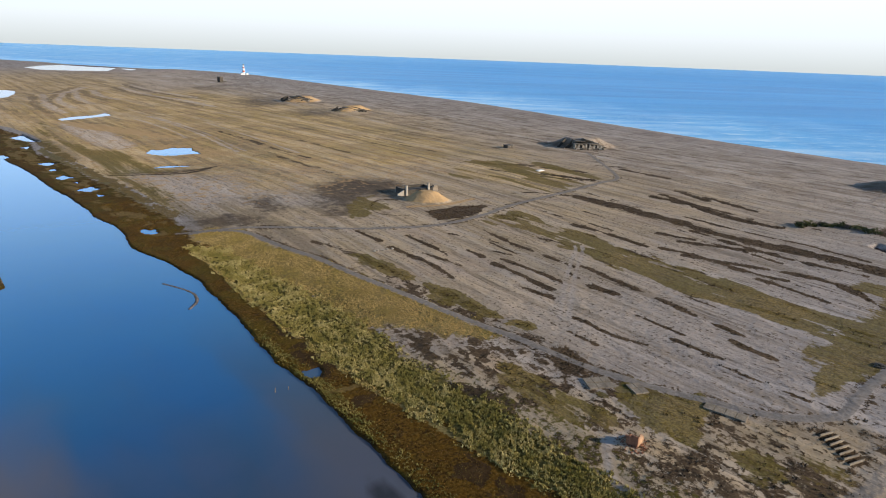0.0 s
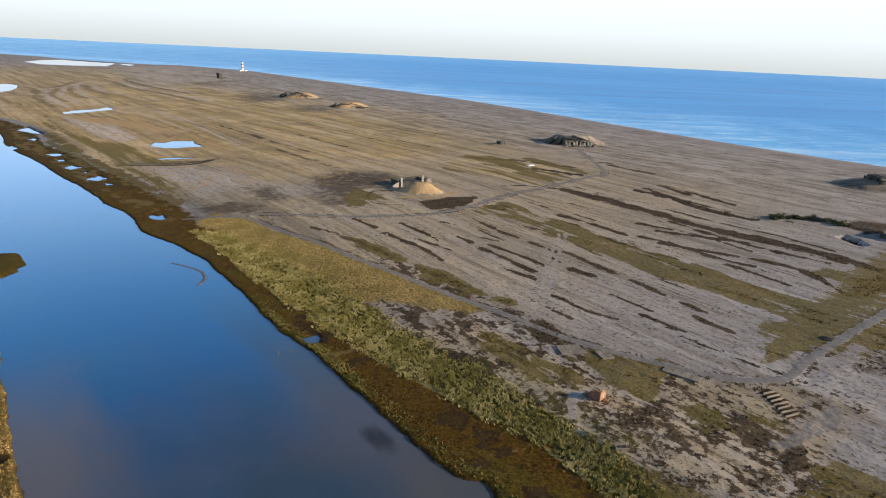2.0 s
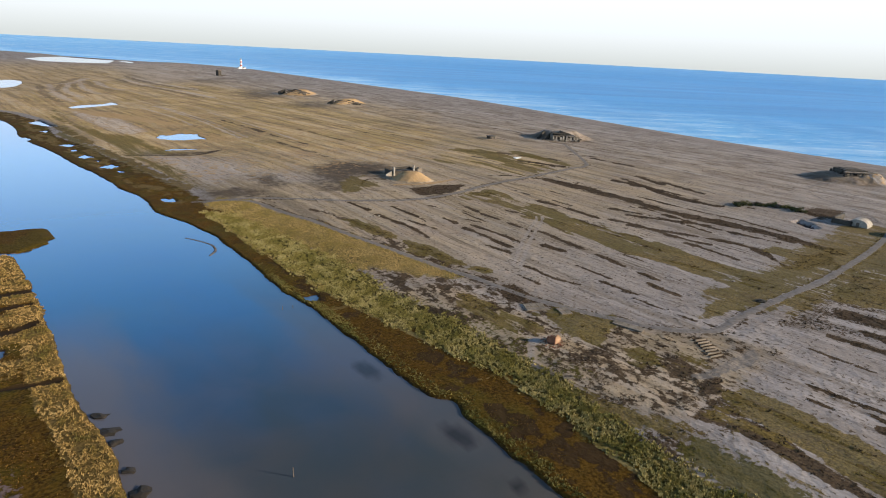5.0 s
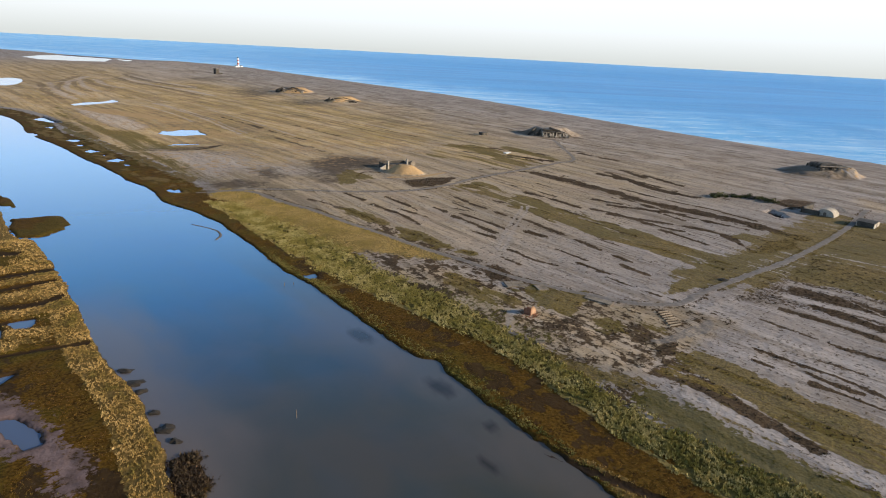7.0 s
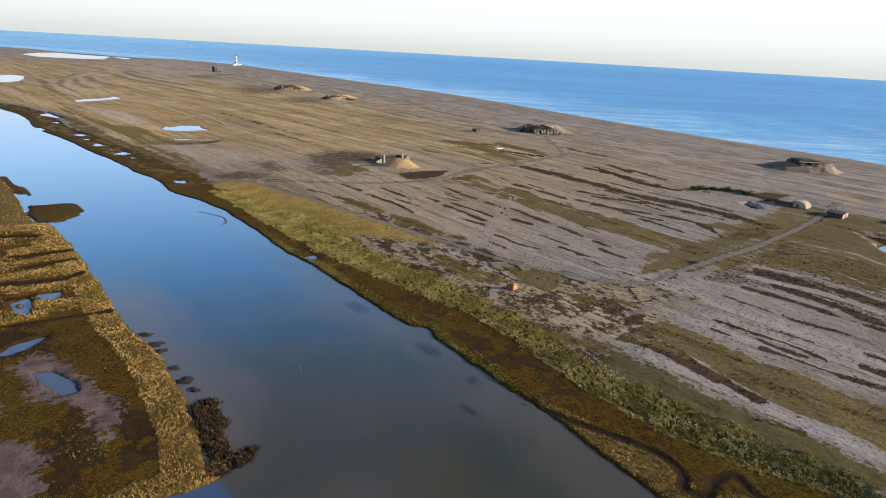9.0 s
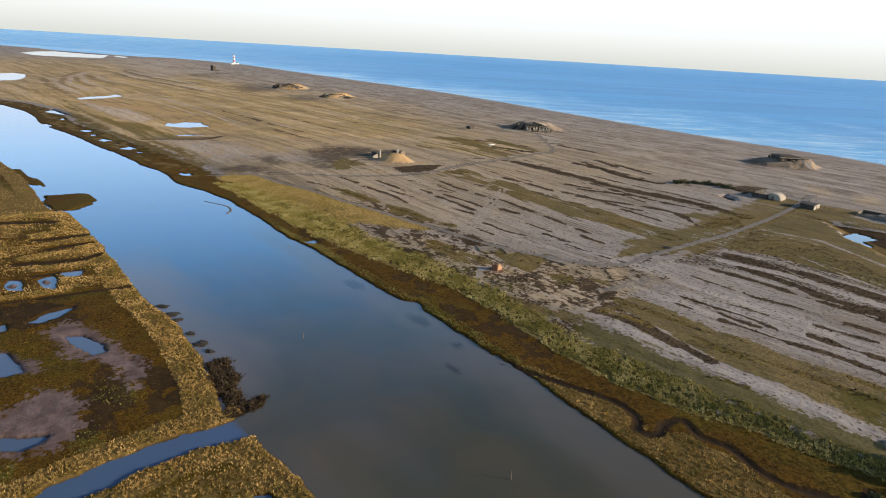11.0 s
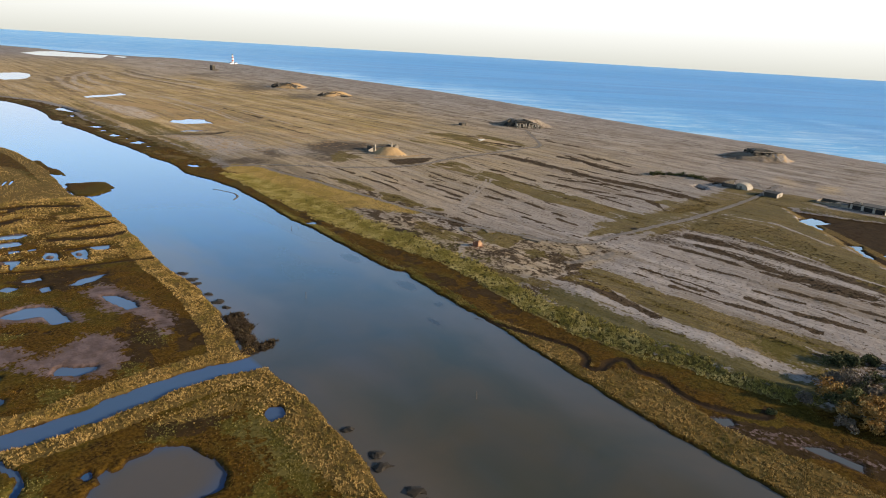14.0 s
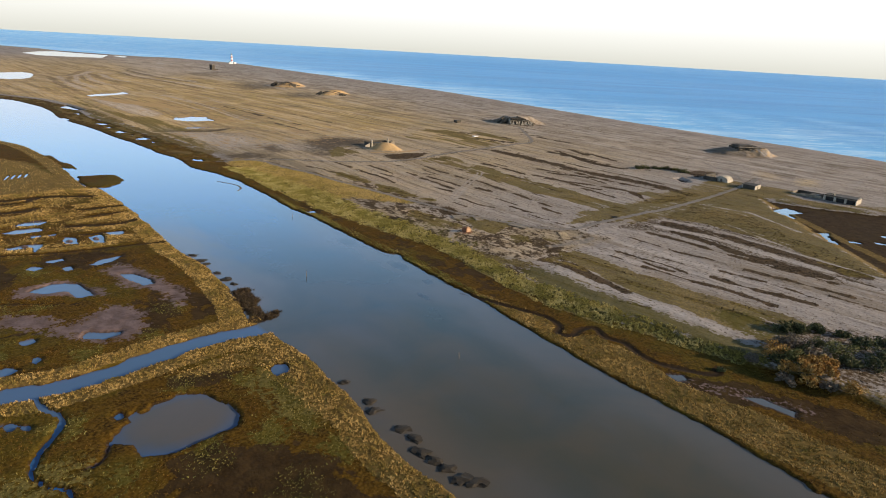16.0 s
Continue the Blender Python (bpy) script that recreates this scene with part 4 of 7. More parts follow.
MARSH_POOLS = [
    [(-45, 159), (-40, 164), (-33, 164), (-32, 160), (-36, 156)], [(-50, 151), (-43, 154.5), (-36, 153), (-36, 147.5), (-46, 147)],
    [(-41, 142.5), (-38, 142.5), (-38, 139), (-41, 139.5)], [(-36, 141.5), (-33, 141.5), (-33.5, 138.5), (-36, 139)],
    [(-33.5, 131), (-31, 134.5), (-28.5, 132.5), (-29.5, 124), (-33, 125)], [(-24.5, 131), (-20, 132.5), (-19.5, 127), (-22, 119), (-23.5, 122), (-25, 125)],
    [(-18, 134.5), (-10.5, 133.5), (-13.5, 127.5), (-17, 128.5)], [(-51, 130.5), (-45, 132.5), (-38.5, 130.5), (-41.5, 123.5), (-44, 119.5), (-43.5, 127), (-50, 126.5)],
]
FIELD_POOLS = [
    [(-42.5, 109), (-37, 110.5), (-37.5, 106), (-42, 106.5)], [(-49.5, 104), (-47, 106.5), (-43.5, 102.5), (-47, 100.5)], [(-40, 99.5), (-37, 100.5), (-37.5, 95.5), (-40, 95.5)],
    [(-32.5, 98), (-27, 102.5), (-21, 102.5), (-24, 98), (-30, 95.5)], [(-27, 84.5), (-23.5, 82), (-20.5, 74), (-20.5, 69.5), (-24, 69.5), (-26.5, 78)],
    [(-52, 82), (-46, 86), (-39.5, 82), (-38, 69.5), (-42, 69.5), (-43, 77), (-49, 78.5)], [(-48.5, 41), (-46, 44.5), (-42, 41.5), (-38.5, 40.5), (-40.5, 37.5), (-44, 37.5)],
    [(-60, 47.5), (-57.5, 47.5), (-57.5, 45), (-60, 44.5)], [(-60.3, 34), (-59, 38.5), (-57.5, 35), (-59, 32.5)], [(-56, 38.5), (-53.6, 38.5), (-55, 36.6)],
    [(-67.5, 34), (-65, 34.5), (-62.7, 32), (-65, 30.5), (-67.5, 31)],
    [(-52.4, 0.2), (-50.4, 0.5), (-50, -1.8), (-51.6, -2)], [(-50, -1.8), (-48.2, -0.8), (-47.4, -2.8), (-49, -3.8)], [(-18.2, -0.6), (-15.5, 1.2), (-13.6, -0.6), (-14.6, -4.2), (-17.8, -4.2)],
    [(-70, 9.5), (-68, 9.5), (-66.6, 7), (-69, 5.5)], [(-67, 7), (-64.8, 6), (-66, 3.6)],
]
for ring in MARSH_POOLS + FIELD_POOLS:
    sink(ring, -0.4, 1.2, rag=0.7)
for k in range(4):
    sink(curve_through([(-33 + 3.1 * k, 253 + 0.9 * k), (-29 + 2.8 * k, 265 + 0.2 * k)]), -0.3, 0.8, False, 0.55, rag=0.2)
# islands in the ringed pools
for x, y in ((-31.2, 129), (-22.6, 127.5), (-45, 129.6)):
    s = near(GX, GY, [(x - 2, y - 3), (x + 2, y + 3)], 2)
    k = step(1.25, 0.7, np.hypot((GX[s] - x) / 1.0, (GY[s] - y) / 1.9))
    Z[s] = np.maximum(Z[s], -0.4 + 0.85 * k)
FAR_POOLS = [
    [(122, 735), (135, 752), (164, 765), (177, 785), (177, 756), (145, 731), (122, 718)],
    [(131, 478), (140, 493), (148, 490), (156, 497), (167, 489), (163, 458), (156, 462), (145, 458), (135, 466)],
    [(116, 417), (124, 421), (132, 419), (141, 413), (125, 413)],
    [(103, 1177), (132, 1195), (142, 1163), (133, 1100), (118, 1046), (106, 1021), (85, 1009), (41, 1067), (41, 1180)],
    [(298, 2197), (376, 2387), (487, 2512), (577, 2304), (465, 1980), (388, 1985), (314, 2027)],
    [(549, 2196), (624, 2237), (548, 2057)],
]
for ring in FAR_POOLS:
    hollow(ring, 0.35, 40 + 0.05 * ring[0][1])
    sink(ring, -0.4, 1.4, rag=2.0 if ring[0][1] < 600 else 1.0)
for ring in ([(64, 603), (75, 616), (77, 594), (79, 560), (73, 570), (68, 589)], [(43, 516), (47, 518), (52, 502), (48, 488), (43, 488)], [(62, 467), (70, 468), (73, 460), (66, 453)], [(62, 412), (68, 417), (71, 406), (64, 401)], [(66, 371), (73, 377), (77, 367), (70, 361)]):
    sink(ring, -0.4, 1.2, rag=2.0)
for p in [(66, 122, 1.9, -1.4, 1.1, 2), (72, 269, 3.2, -2.2, 1.4, 4.5)]:
    sink(oval(*p), -0.4, 1.4)
for p in [(66, 436, 1.4, -0.9, 0.6, 4), (72, 352, 1.4, -1.0, 0.5, 2.5), (67, 540, 2.0, -1.4, 0.7, 6), (70, 390, 1.2, -0.9, 0.4, 2.5)]:
    sink(oval(*p), -0.2, 1.2, rag=3.0)
# bare mud round the larger pools, dark peat among the growth
for ring in ([(-32, 90), (-25, 94), (-19, 82), (-17, 68), (-16, 57), (-20, 48), (-23, 65), (-29, 72)], [(-52, 50), (-43, 54), (-36, 59), (-31, 54), (-33, 40), (-38, 34), (-47, 36), (-53, 46)], [(-66, 66), (-55, 62), (-50, 54), (-56, 51), (-66, 60)], [(-57, 80), (-52, 86), (-46, 89), (-38, 80), (-36, 68), (-50, 74)]):
    patch(ring, "mud", 5.0, 0.9, 4.0)
for ring in ([(-17, 62), (-10, 46), (-13, 35), (-21, 36)], [(-46, -20), (-38, -22), (-33, -28), (-25, -35), (-24, -46), (-30, -56), (-52, -40), (-52, -27)], [(-30, 62), (-24, 50), (-26, 36), (-36, 32), (-32, 46)], [(-40, 116), (-22, 110), (-20, 92), (-34, 92), (-48, 108)], [(-70, 112), (-56, 114), (-50, 92), (-64, 84), (-80, 98)], [(-40, 6), (-30, 8), (-24, 2), (-30, -2), (-38, 3)]):
    patch(ring, "peat", 3, 0.95, 3.5)
patch([(59, -59), (63, -66), (67, -71), (72, -77), (72, -83), (75, -89), (78, -97), (76, -110), (66, -104), (65, -92), (63, -83), (57, -77), (57, -70), (56, -64)], "peat", 2, 1.1, 1.5)
patch([(60, -61), (63, -67), (68, -76), (72, -86), (72, -96), (67, -92), (64, -84), (59, -74), (57, -66)], "mud", 2.5, 0.42, 2.5)
for ring in ([(59, -60), (63, -63.5), (61.5, -66), (58, -65)], [(64, -77), (68, -81), (68, -89), (64.5, -90), (64, -82)]):
    sink(ring, -0.03, 1.0, rag=0.4)
# dried pans on the shingle edge
patch([(118, 640), (150, 560), (178, 535), (160, 600), (130, 700), (112, 720)], "sand", 8, 0.9, 3)
patch([(96, 470), (110, 400), (128, 340), (150, 300), (178, 270), (150, 262), (118, 285), (104, 330)], "pale", 8, 0.6, 5)

# islets and mud clumps by the west bank
for ring, h in (([(-1, 247), (15, 245), (18, 233), (14, 222), (5, 214), (-3, 218), (-4, 232)], 0.55), ([(-6, 318), (1, 320), (4, 279), (4, 265), (-3, 278)], 0.4)):
    s = near(GX, GY, ring, 8)
    k = step(-0.8, 0.8, inside(GX[s], GY[s], ring) + wob[s])
    Z[s] = np.maximum(Z[s], -0.7 + (h + 0.7) * k)
    zone["marsh"][s] = np.maximum(zone["marsh"][s], k)
s = near(GX, GY, [(-11, 23), (3, 54)], 2)
k = step(-1, 1.0, inside(GX[s], GY[s], [(-11, 25), (-6, 24.5), (-1.5, 26), (-0.5, 29.5), (-3.5, 31.5), (-2.2, 37), (-0.2, 41), (0.8, 46), (0.4, 51), (-5.5, 51), (-6.5, 42), (-8, 33)]) + 1.4 * wob[s])
weed_bank = np.zeros(GX.shape)
weed_bank[s] = k * (0.35 + 0.65 * step(0.42, 0.55, n_fine[s]))
Z[s] = np.maximum(Z[s], -0.5 + k * (0.35 + 0.75 * n_fine[s]))
zone["marsh"][s] = np.maximum(zone["marsh"][s], k)
zone["peat"][s] = np.maximum(zone["peat"][s], k)
zone["gold"][s] *= 1 - k
patch([(-13, 24.6), (-6, 24.8), (-5.6, 27), (-8, 33), (-11, 30)], "gold", 0.7, 0.9, 0.5)

# a thin bar of mud in the channel, a pool with a pale rim, faint wheel marks
BAR = curve_through([(57, 204), (60, 197), (61.8, 190), (60.5, 183), (56.5, 178)])
s = near(GX, GY, BAR, 6)
Z[s] = np.maximum(Z[s], -0.7 + 0.85 * step(1.6, 0.2, line_distance(GX[s], GY[s], BAR)))
RIM = [(315, 76), (322, 74.5), (318, 66), (311, 58), (304, 60), (309, 68)]
patch(RIM, "pale", 2, 0.9, 0.5)
sink([(0.8 * x + 0.2 * 313, 0.8 * y + 0.2 * 67) for x, y in RIM], -0.3)
for shift in (-1.4, 1.4):
    wheel = curve_through([(204, 148), (198, 143), (172, 126.5), (150, 111), (140, 104)]) + (-0.55 * shift, 0.83 * shift)
    s = near(GX, GY, wheel, 4)
    k = step(1.3, 0.5, line_distance(GX[s], GY[s], wheel) + 0.4 * wob[s])
    zone["pale"][s] = np.maximum(zone["pale"][s], 0.5 * k)
    for key in ("veg_and_shade", "grass"):
        zone[key][s] *= 1 - 0.8 * k

# bare pale strip along the edge of the turf, and faint wheel lines through it
patch([(96, -19), (97, -29), (96, -36), (95.5, -47), (97, -60), (95, -61), (93, -49), (93, -37), (93.5, -22), (94, -4), (97, -4)], "pale", 1.0, 1.0, 1.0)
zone["grass"] *= 1 - 0.9 * np.clip(zone["turf"], 0, 1)
for pts, half in (([(203, 20), (203, 7), (196, -8), (190, -25), (184, -44)], 0.6), ([(221, 0), (220, -6), (217, -21), (210, -37)], 0.5), ([(248, 26), (254, 24), (262, 15), (258, 0)], 0.4)):
    line = curve_through(pts)
    s = near(GX, GY, line, half + 6)
    k = step(-0.7, 0.7, half - line_distance(GX[s], GY[s], line) + 0.4 * wob[s])
    zone["pale"][s] = np.maximum(zone["pale"][s], k)
    for key in ("veg_and_shade", "grass"):
        zone[key][s] *= 1 - k
s = zone["pale"] > 0.75
for key in ("veg_and_shade", "grass", "turf"):
    zone[key][s & (GY < 30)] *= 0.15

# dark rough ground on both sides of the cross track
patch([(165, 28), (200, 27), (245, 25), (252, -5), (235, -25), (200, -75), (172, -70), (176, -20), (180, 0), (168, 16)], "veg_and_shade", 4, 0.52, 4)
patch([(150, 40), (166, 44), (196, 42), (196, 36), (165, 36.5), (152, 36)], "grass", 2, 0.9, 2)
for pts, half in (([(200, 18), (205, 0), (202, -20), (198, -50), (192, -80)], 1.0), ([(186, 13), (187, 3), (190, -7), (188, -25), (184, -60)], 2.2), ([(253, 23), (257, 2), (252, -9), (240, -30)], 1.0), ([(246, 20), (250, 4), (246, -12)], 0.5), ([(222, -4), (213, -19), (204, -40)], 0.7), ([(95, 12), (95.5, -4), (94.5, -19), (95, -31), (95.5, -43), (93, -60)], 1.2), ([(106, 8), (106, -4), (102, -12)], 0.9), ([(104, 58), (98, 58.5), (93, 55.5), (89, 51), (87, 46), (86, 41)], 0.8)):
    line = curve_through(pts)
    s = near(GX, GY, line, half + 6)
    k = step(-0.8, 0.8, half - line_distance(GX[s], GY[s], line) + 0.9 * wob[s])
    zone["pale"][s] = np.maximum(zone["pale"][s], k)
    for key in ("veg_and_shade", "grass", "turf"):
        zone[key][s] *= 1 - 0.85 * k

patch([(122, 8), (150, 6), (154, -14), (152, -30), (140, -32), (124, -12)], "pale", 5, 0.75, 3)
for centre, radius in (((146, -14), 4.5), ((146, -14), 6.0), ((150, -8), 8.0)):
    ring = np.array([(centre[0] + radius * math.cos(a), centre[1] + 1.3 * radius * math.sin(a)) for a in np.linspace(0.4, 4.6, 20)])
    s = near(GX, GY, ring, 4)
    k = step(0.9, 0.3, line_distance(GX[s], GY[s], ring) + 0.3 * wob[s])
    zone["track"][s] = np.maximum(zone["track"][s], 0.5 * k)
# tracks
for line, half, soft, amount in ((TRACK, 1.3, 0.8, 1.0), (TRACK_LAB, 1.5, 0.9, 0.9), (TRACK_SHORE, 1.4, 2.0, 0.36), (TRACK_EAST, 1.8, 1.5, 0.6)):
    s = near(GX, GY, line, 8)
    d = half - line_distance(GX[s], GY[s], line) + 0.25 * wob[s]
    k = step(-soft, soft, d) * (1 - 0.25 * step(0.75, 0.3, line_distance(GX[s], GY[s], line)) * step(0.35, 0.6, vnoise(GX[s] / 9, GY[s] / 9, 91)))
    zone["track"][s] = np.maximum(zone["track"][s], amount * k)
    for key in ("veg_and_shade", "grass", "reed", "tussock"):
        zone[key][s] *= 1 - k
    Z[s] += 0.12 * k
    band(line, half + 1.4, "veg_and_shade", 0.9, 0.7 * amount, 1.8)
    zone["veg_and_shade"][s] *= 1 - 0.9 * k
patch([(118, 30), (128, 16), (150, 12), (160, 20), (150, 34), (134, 36)], "pale", 5, 0.9, 3)
strip([(84, 43), (87, 49), (92, 54), (99, 57.5)], 0.55, "pale", 0.8, 0.1, 0.4)
patch([(97, 51), (102, 50), (107, 54), (104, 60), (98, 59)], "veg_and_shade", 2, 0.5, 2)

patch([(116, 18), (118, 0), (118, -15), (117, -29), (119, -42), (118, -64), (101, -60), (101, -47), (98.5, -38), (98.5, -29), (103, -12), (107, 2), (110, 14)], "grass", 2.2, 0.95, 2.5)
# second line beside the cross track, dark hollows and patches by the bend
strip([(161, 23), (186, 23), (226, 26)], 1.5, "pale", 0.7, 0.2, 0.6)
patch([(99, 18), (108, 21.5), (121, 19.5), (116, 15), (100, 12.5)], "veg_and_shade", 2.0, 0.62, 3)
patch([(109, 19.5), (116, 18.5), (117, 14.5), (110, 14)], "veg_and_shade", 1.2, 0.8, 2)
strip([(107, 13), (106, 5), (103, -7), (99.5, -17), (97, -25)], 2.0, "veg_and_shade", 0.85, 0.3, 1.0)
patch([(227, 45), (249, 47), (269, 42), (257, 34), (232, 38)], "veg_and_shade", 3, 0.75, 3)
patch([(117, 91), (124, 91), (124, 83), (115, 78), (112, 82)], "veg_and_shade", 1.2, 0.95, 1.5)
patch([(172, 38), (195, 42), (225, 36), (263, 32), (313, 32), (289, 42), (234, 45), (205, 49)], "grass", 3, 0.95, 3)
# sandy ground with dark scrub inside the bend of the track
BEND = [(104, 60), (127, 52), (133, 40), (147, 31), (150, 14), (118, 14), (95, 14), (88, 30), (92, 48)]
s = near(GX, GY, BEND, 12)
k = step(-3, 3, inside(GX[s], GY[s], BEND) + 3 * wob[s])
zone["grass"][s] *= 1 - 0.7 * k
zone["pale"][s] *= 1 - 0.6 * k
zone["tan"][s] = np.maximum(zone["tan"][s], 0.5 * k)
zone["veg_and_shade"][s] = np.maximum(0.85 * zone["veg_and_shade"][s], 0.62 * k * step(0.50, 0.60, 0.3 * n_fine[s] + 0.7 * fbm(GX[s] / 1.4, GY[s] / 2.4, 48)))
patch([(115, 24), (124, 25), (131, 21), (140, 22), (145, 27), (145, 32), (134, 35), (120, 32)], "tan", 4, 0.75, 3)
patch([(116, 69), (126, 70), (124, 61), (131, 57), (127, 52), (110, 46), (107, 58)], "grass", 2, 0.9, 3)
patch([(115, 43), (120, 35), (114, 29), (107, 34)], "grass", 2, 0.85, 3)
patch([(112, 27), (116, 28), (118, 25), (115, 22), (111, 24)], "veg_and_shade", 1, 0.9, 2)
patch([(106, 17), (113, 20), (119, 18), (114, 15), (108, 15)], "veg_and_shade", 1.2, 0.85, 2)
patch([(94, 51), (106, 49), (101, 35), (93, 27), (92, 33), (86, 43)], "veg_and_shade", 4, 0.56, 5)
# shadow between the concrete beams painted on the ground under them
patch([(135, 33), (139.5, 32), (133, 22.5), (128, 24)], "veg_and_shade", 0.6, 0.85, 0.3)
patch([(165, 24), (149, 23), (143, 17), (134, 15), (124, 18), (114, 20), (114, 23), (127, 21), (143, 22)], "track", 1.5, 0.55, 2)
# shingle hollows and mounds of the laboratories


def mound(x, y, rx, ry, h, turn=0.0, flat=0.25, gold=0.45):
    """A heap of shingle raised out of the ground."""
    s = near(GX, GY, [(x - 1.6 * max(rx, ry), y - 1.6 * max(rx, ry)), (x + 1.6 * max(rx, ry), y + 1.6 * max(rx, ry))], 0)
    c, q = math.cos(radians(turn)), math.sin(radians(turn))
    dx, dy = GX[s] - x, GY[s] - y
    r = np.hypot((dx * c + dy * q) / rx, (-dx * q + dy * c) / ry) + 0.35 * (n_mid[s] - 0.5) + 0.16 * (n_fine[s] - 0.5)
    k = np.clip((1 - r) / (1 - flat), 0, 1)
    k = np.minimum(k, 0.96) + 0.0
    Z[s] = np.maximum(Z[s], Z[s] + h * k)
    zone["sand"][s] = np.maximum(zone["sand"][s], gold * step(0.02, 0.15, k))
    for key in ("veg_and_shade", "grass", "track"):
        zone[key][s] *= 1 - step(0.0, 0.1, k)


mound(205, 247, 13, 9.5, 5.2, -45, 0.3, 1.0)
strip([(187, 240), (201, 235), (214, 235), (228, 237)], 1.6, "sand", 1.0, 0.1, 0.8)
strip([(191, 256), (183, 261), (173, 253), (167, 242), (168, 232), (176, 226)], 0.9, "veg_and_shade", 0.9, 0.1, 0.5)
# large dark smudge beside laboratory one
patch([(174, 307), (195, 317), (221, 297), (200, 269), (185, 276), (161, 256), (159, 273)], "smudge", 16, 1.25, 6)
patch([(160, 257), (177, 272), (188, 272), (172, 254), (160, 236), (150, 237)], "grass", 4, 0.9, 4)
mound(460, 341, 29, 22, 7.6, -35, 0.4, 0.2)
mound(486, 102, 30, 23, 4.6, -40, 0.42, 0.05)
mound(488, 85, 12, 9, 3.4, -30, 0.2, 0.4)
# shaded left flank of this mound put into its ground colour
patch([(452, 116), (470, 124), (482, 112), (474, 98), (458, 102)], "smudge", 6, 0.9, 4)
mound(462, 856, 34, 24, 7.5, 30, 0.3, 0.8)
mound(450, 697, 27, 15, 7.0, 10, 0.35, 0.9)
# pit shadow painted dark below the mound, then overgrown ground near the buildings
patch([(187, 228), (209, 229), (223, 222), (212, 212), (194, 208), (182, 212)], "veg_and_shade", 2, 1.0, 2.0)
patch([(168, 254), (178, 262), (184, 252), (176, 240), (164, 244)], "grass", 4, 0.8, 2)
patch([(82, -72), (97, -67), (124, -74), (136, -104), (88, -102)], "veg_and_shade", 5, 0.55, 4)
patch([(330, 66), (345, 62), (368, 66), (362, 80), (338, 80)], "veg_and_shade", 3, 0.8, 3)

patch([(406, 55), (398, 36), (376, 34), (383, 47)], "tan", 8, 1.0, 5)
patch([(400, 25), (406, 15), (378, 7), (371, 17)], "tan", 6, 1.0, 5)
patch([(505, 51), (506, 32), (502, 12), (467, 21), (474, 38)], "smudge", 10, 0.6, 5)
patch([(470, 84), (496, 78), (510, 100), (500, 122), (474, 122), (464, 100)], "tan", 6, 0.8, 3)
# front slope darkened in colour as if it lay in shade
patch([(462, 84), (476, 74), (490, 84), (486, 96), (466, 104)], "smudge", 8, 0.7, 5)
patch([(300, 1069), (483, 1930), (706, 2056), (600, 1500), (480, 1262)], "pale", 60, 0.8, 20)
# low ground darkened: wet mud, and bank shade put into the colour
zone["wet"] = step(0.22, 0.02, Z) * (from_coast > 80) * (GY < 1000)
zone["beach"] = step(70, 20, from_coast)


def ground_height(x, y):
    """Height of the ground sheet at one place."""
    i, j = int(np.clip(np.searchsorted(XS, x) - 1, 0, len(XS) - 2)), int(np.clip(np.searchsorted(YS, y) - 1, 0, len(YS) - 2))
    a, b = (x - XS[i]) / (XS[i + 1] - XS[i]), (y - YS[j]) / (YS[j + 1] - YS[j])
    return float((Z[j, i] * (1 - a) + Z[j, i + 1] * a) * (1 - b) + (Z[j + 1, i] * (1 - a) + Z[j + 1, i + 1] * a) * b)


def sample(field, x, y):
    i = np.clip(np.searchsorted(XS, x) - 1, 0, len(XS) - 2)
    j = np.clip(np.searchsorted(YS, y) - 1, 0, len(YS) - 2)
    a, b = (x - XS[i]) / (XS[i + 1] - XS[i]), (y - YS[j]) / (YS[j + 1] - YS[j])
    return (field[j, i] * (1 - a) + field[j, i + 1] * a) * (1 - b) + (field[j + 1, i] * (1 - a) + field[j + 1, i + 1] * a) * b


def grid_mesh(name, X, Y, H, mat, fields=()):
    rows, cols = X.shape
    me = bpy.data.meshes.new(name)
    idx = np.arange(rows * cols).reshape(rows, cols)
    quads = np.stack([idx[:-1, :-1], idx[:-1, 1:], idx[1:, 1:], idx[1:, :-1]], -1).reshape(-1)
    count = len(quads) // 4
    me.vertices.add(rows * cols)
    me.vertices.foreach_set("co", np.stack([X, Y, H], -1).astype(np.float32).ravel())
    me.loops.add(len(quads))
    me.loops.foreach_set("vertex_index", quads.astype(np.int32))
    me.polygons.add(count)
    me.polygons.foreach_set("loop_start", np.arange(0, len(quads), 4, dtype=np.int32))
    me.polygons.foreach_set("loop_total", np.full(count, 4, dtype=np.int32))
    me.polygons.foreach_set("use_smooth", np.ones(count, bool))
    me.update(calc_edges=True)
    for key, triple in fields:
        att = me.attributes.new(key, "FLOAT_VECTOR", "POINT")
        att.data.foreach_set("vector", np.stack(triple, -1).astype(np.float32).ravel())
    me.materials.append(mat)
    return new(name, me)


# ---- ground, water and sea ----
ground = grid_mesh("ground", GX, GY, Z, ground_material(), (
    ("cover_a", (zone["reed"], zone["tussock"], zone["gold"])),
    ("cover_b", (zone["marsh"], zone["veg_and_shade"], zone["grass"])),
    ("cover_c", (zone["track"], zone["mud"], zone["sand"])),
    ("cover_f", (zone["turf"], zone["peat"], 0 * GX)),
    ("cover_e", (zone["tan"], zone["pale"], zone["smudge"])), ("cover_d", (zone["wet"], zone["beach"], U)),
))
tagged(ground, "grey-pink shingle spit with beach ridges, turf, reeds and brown salt marsh", "ground", kind="structure")

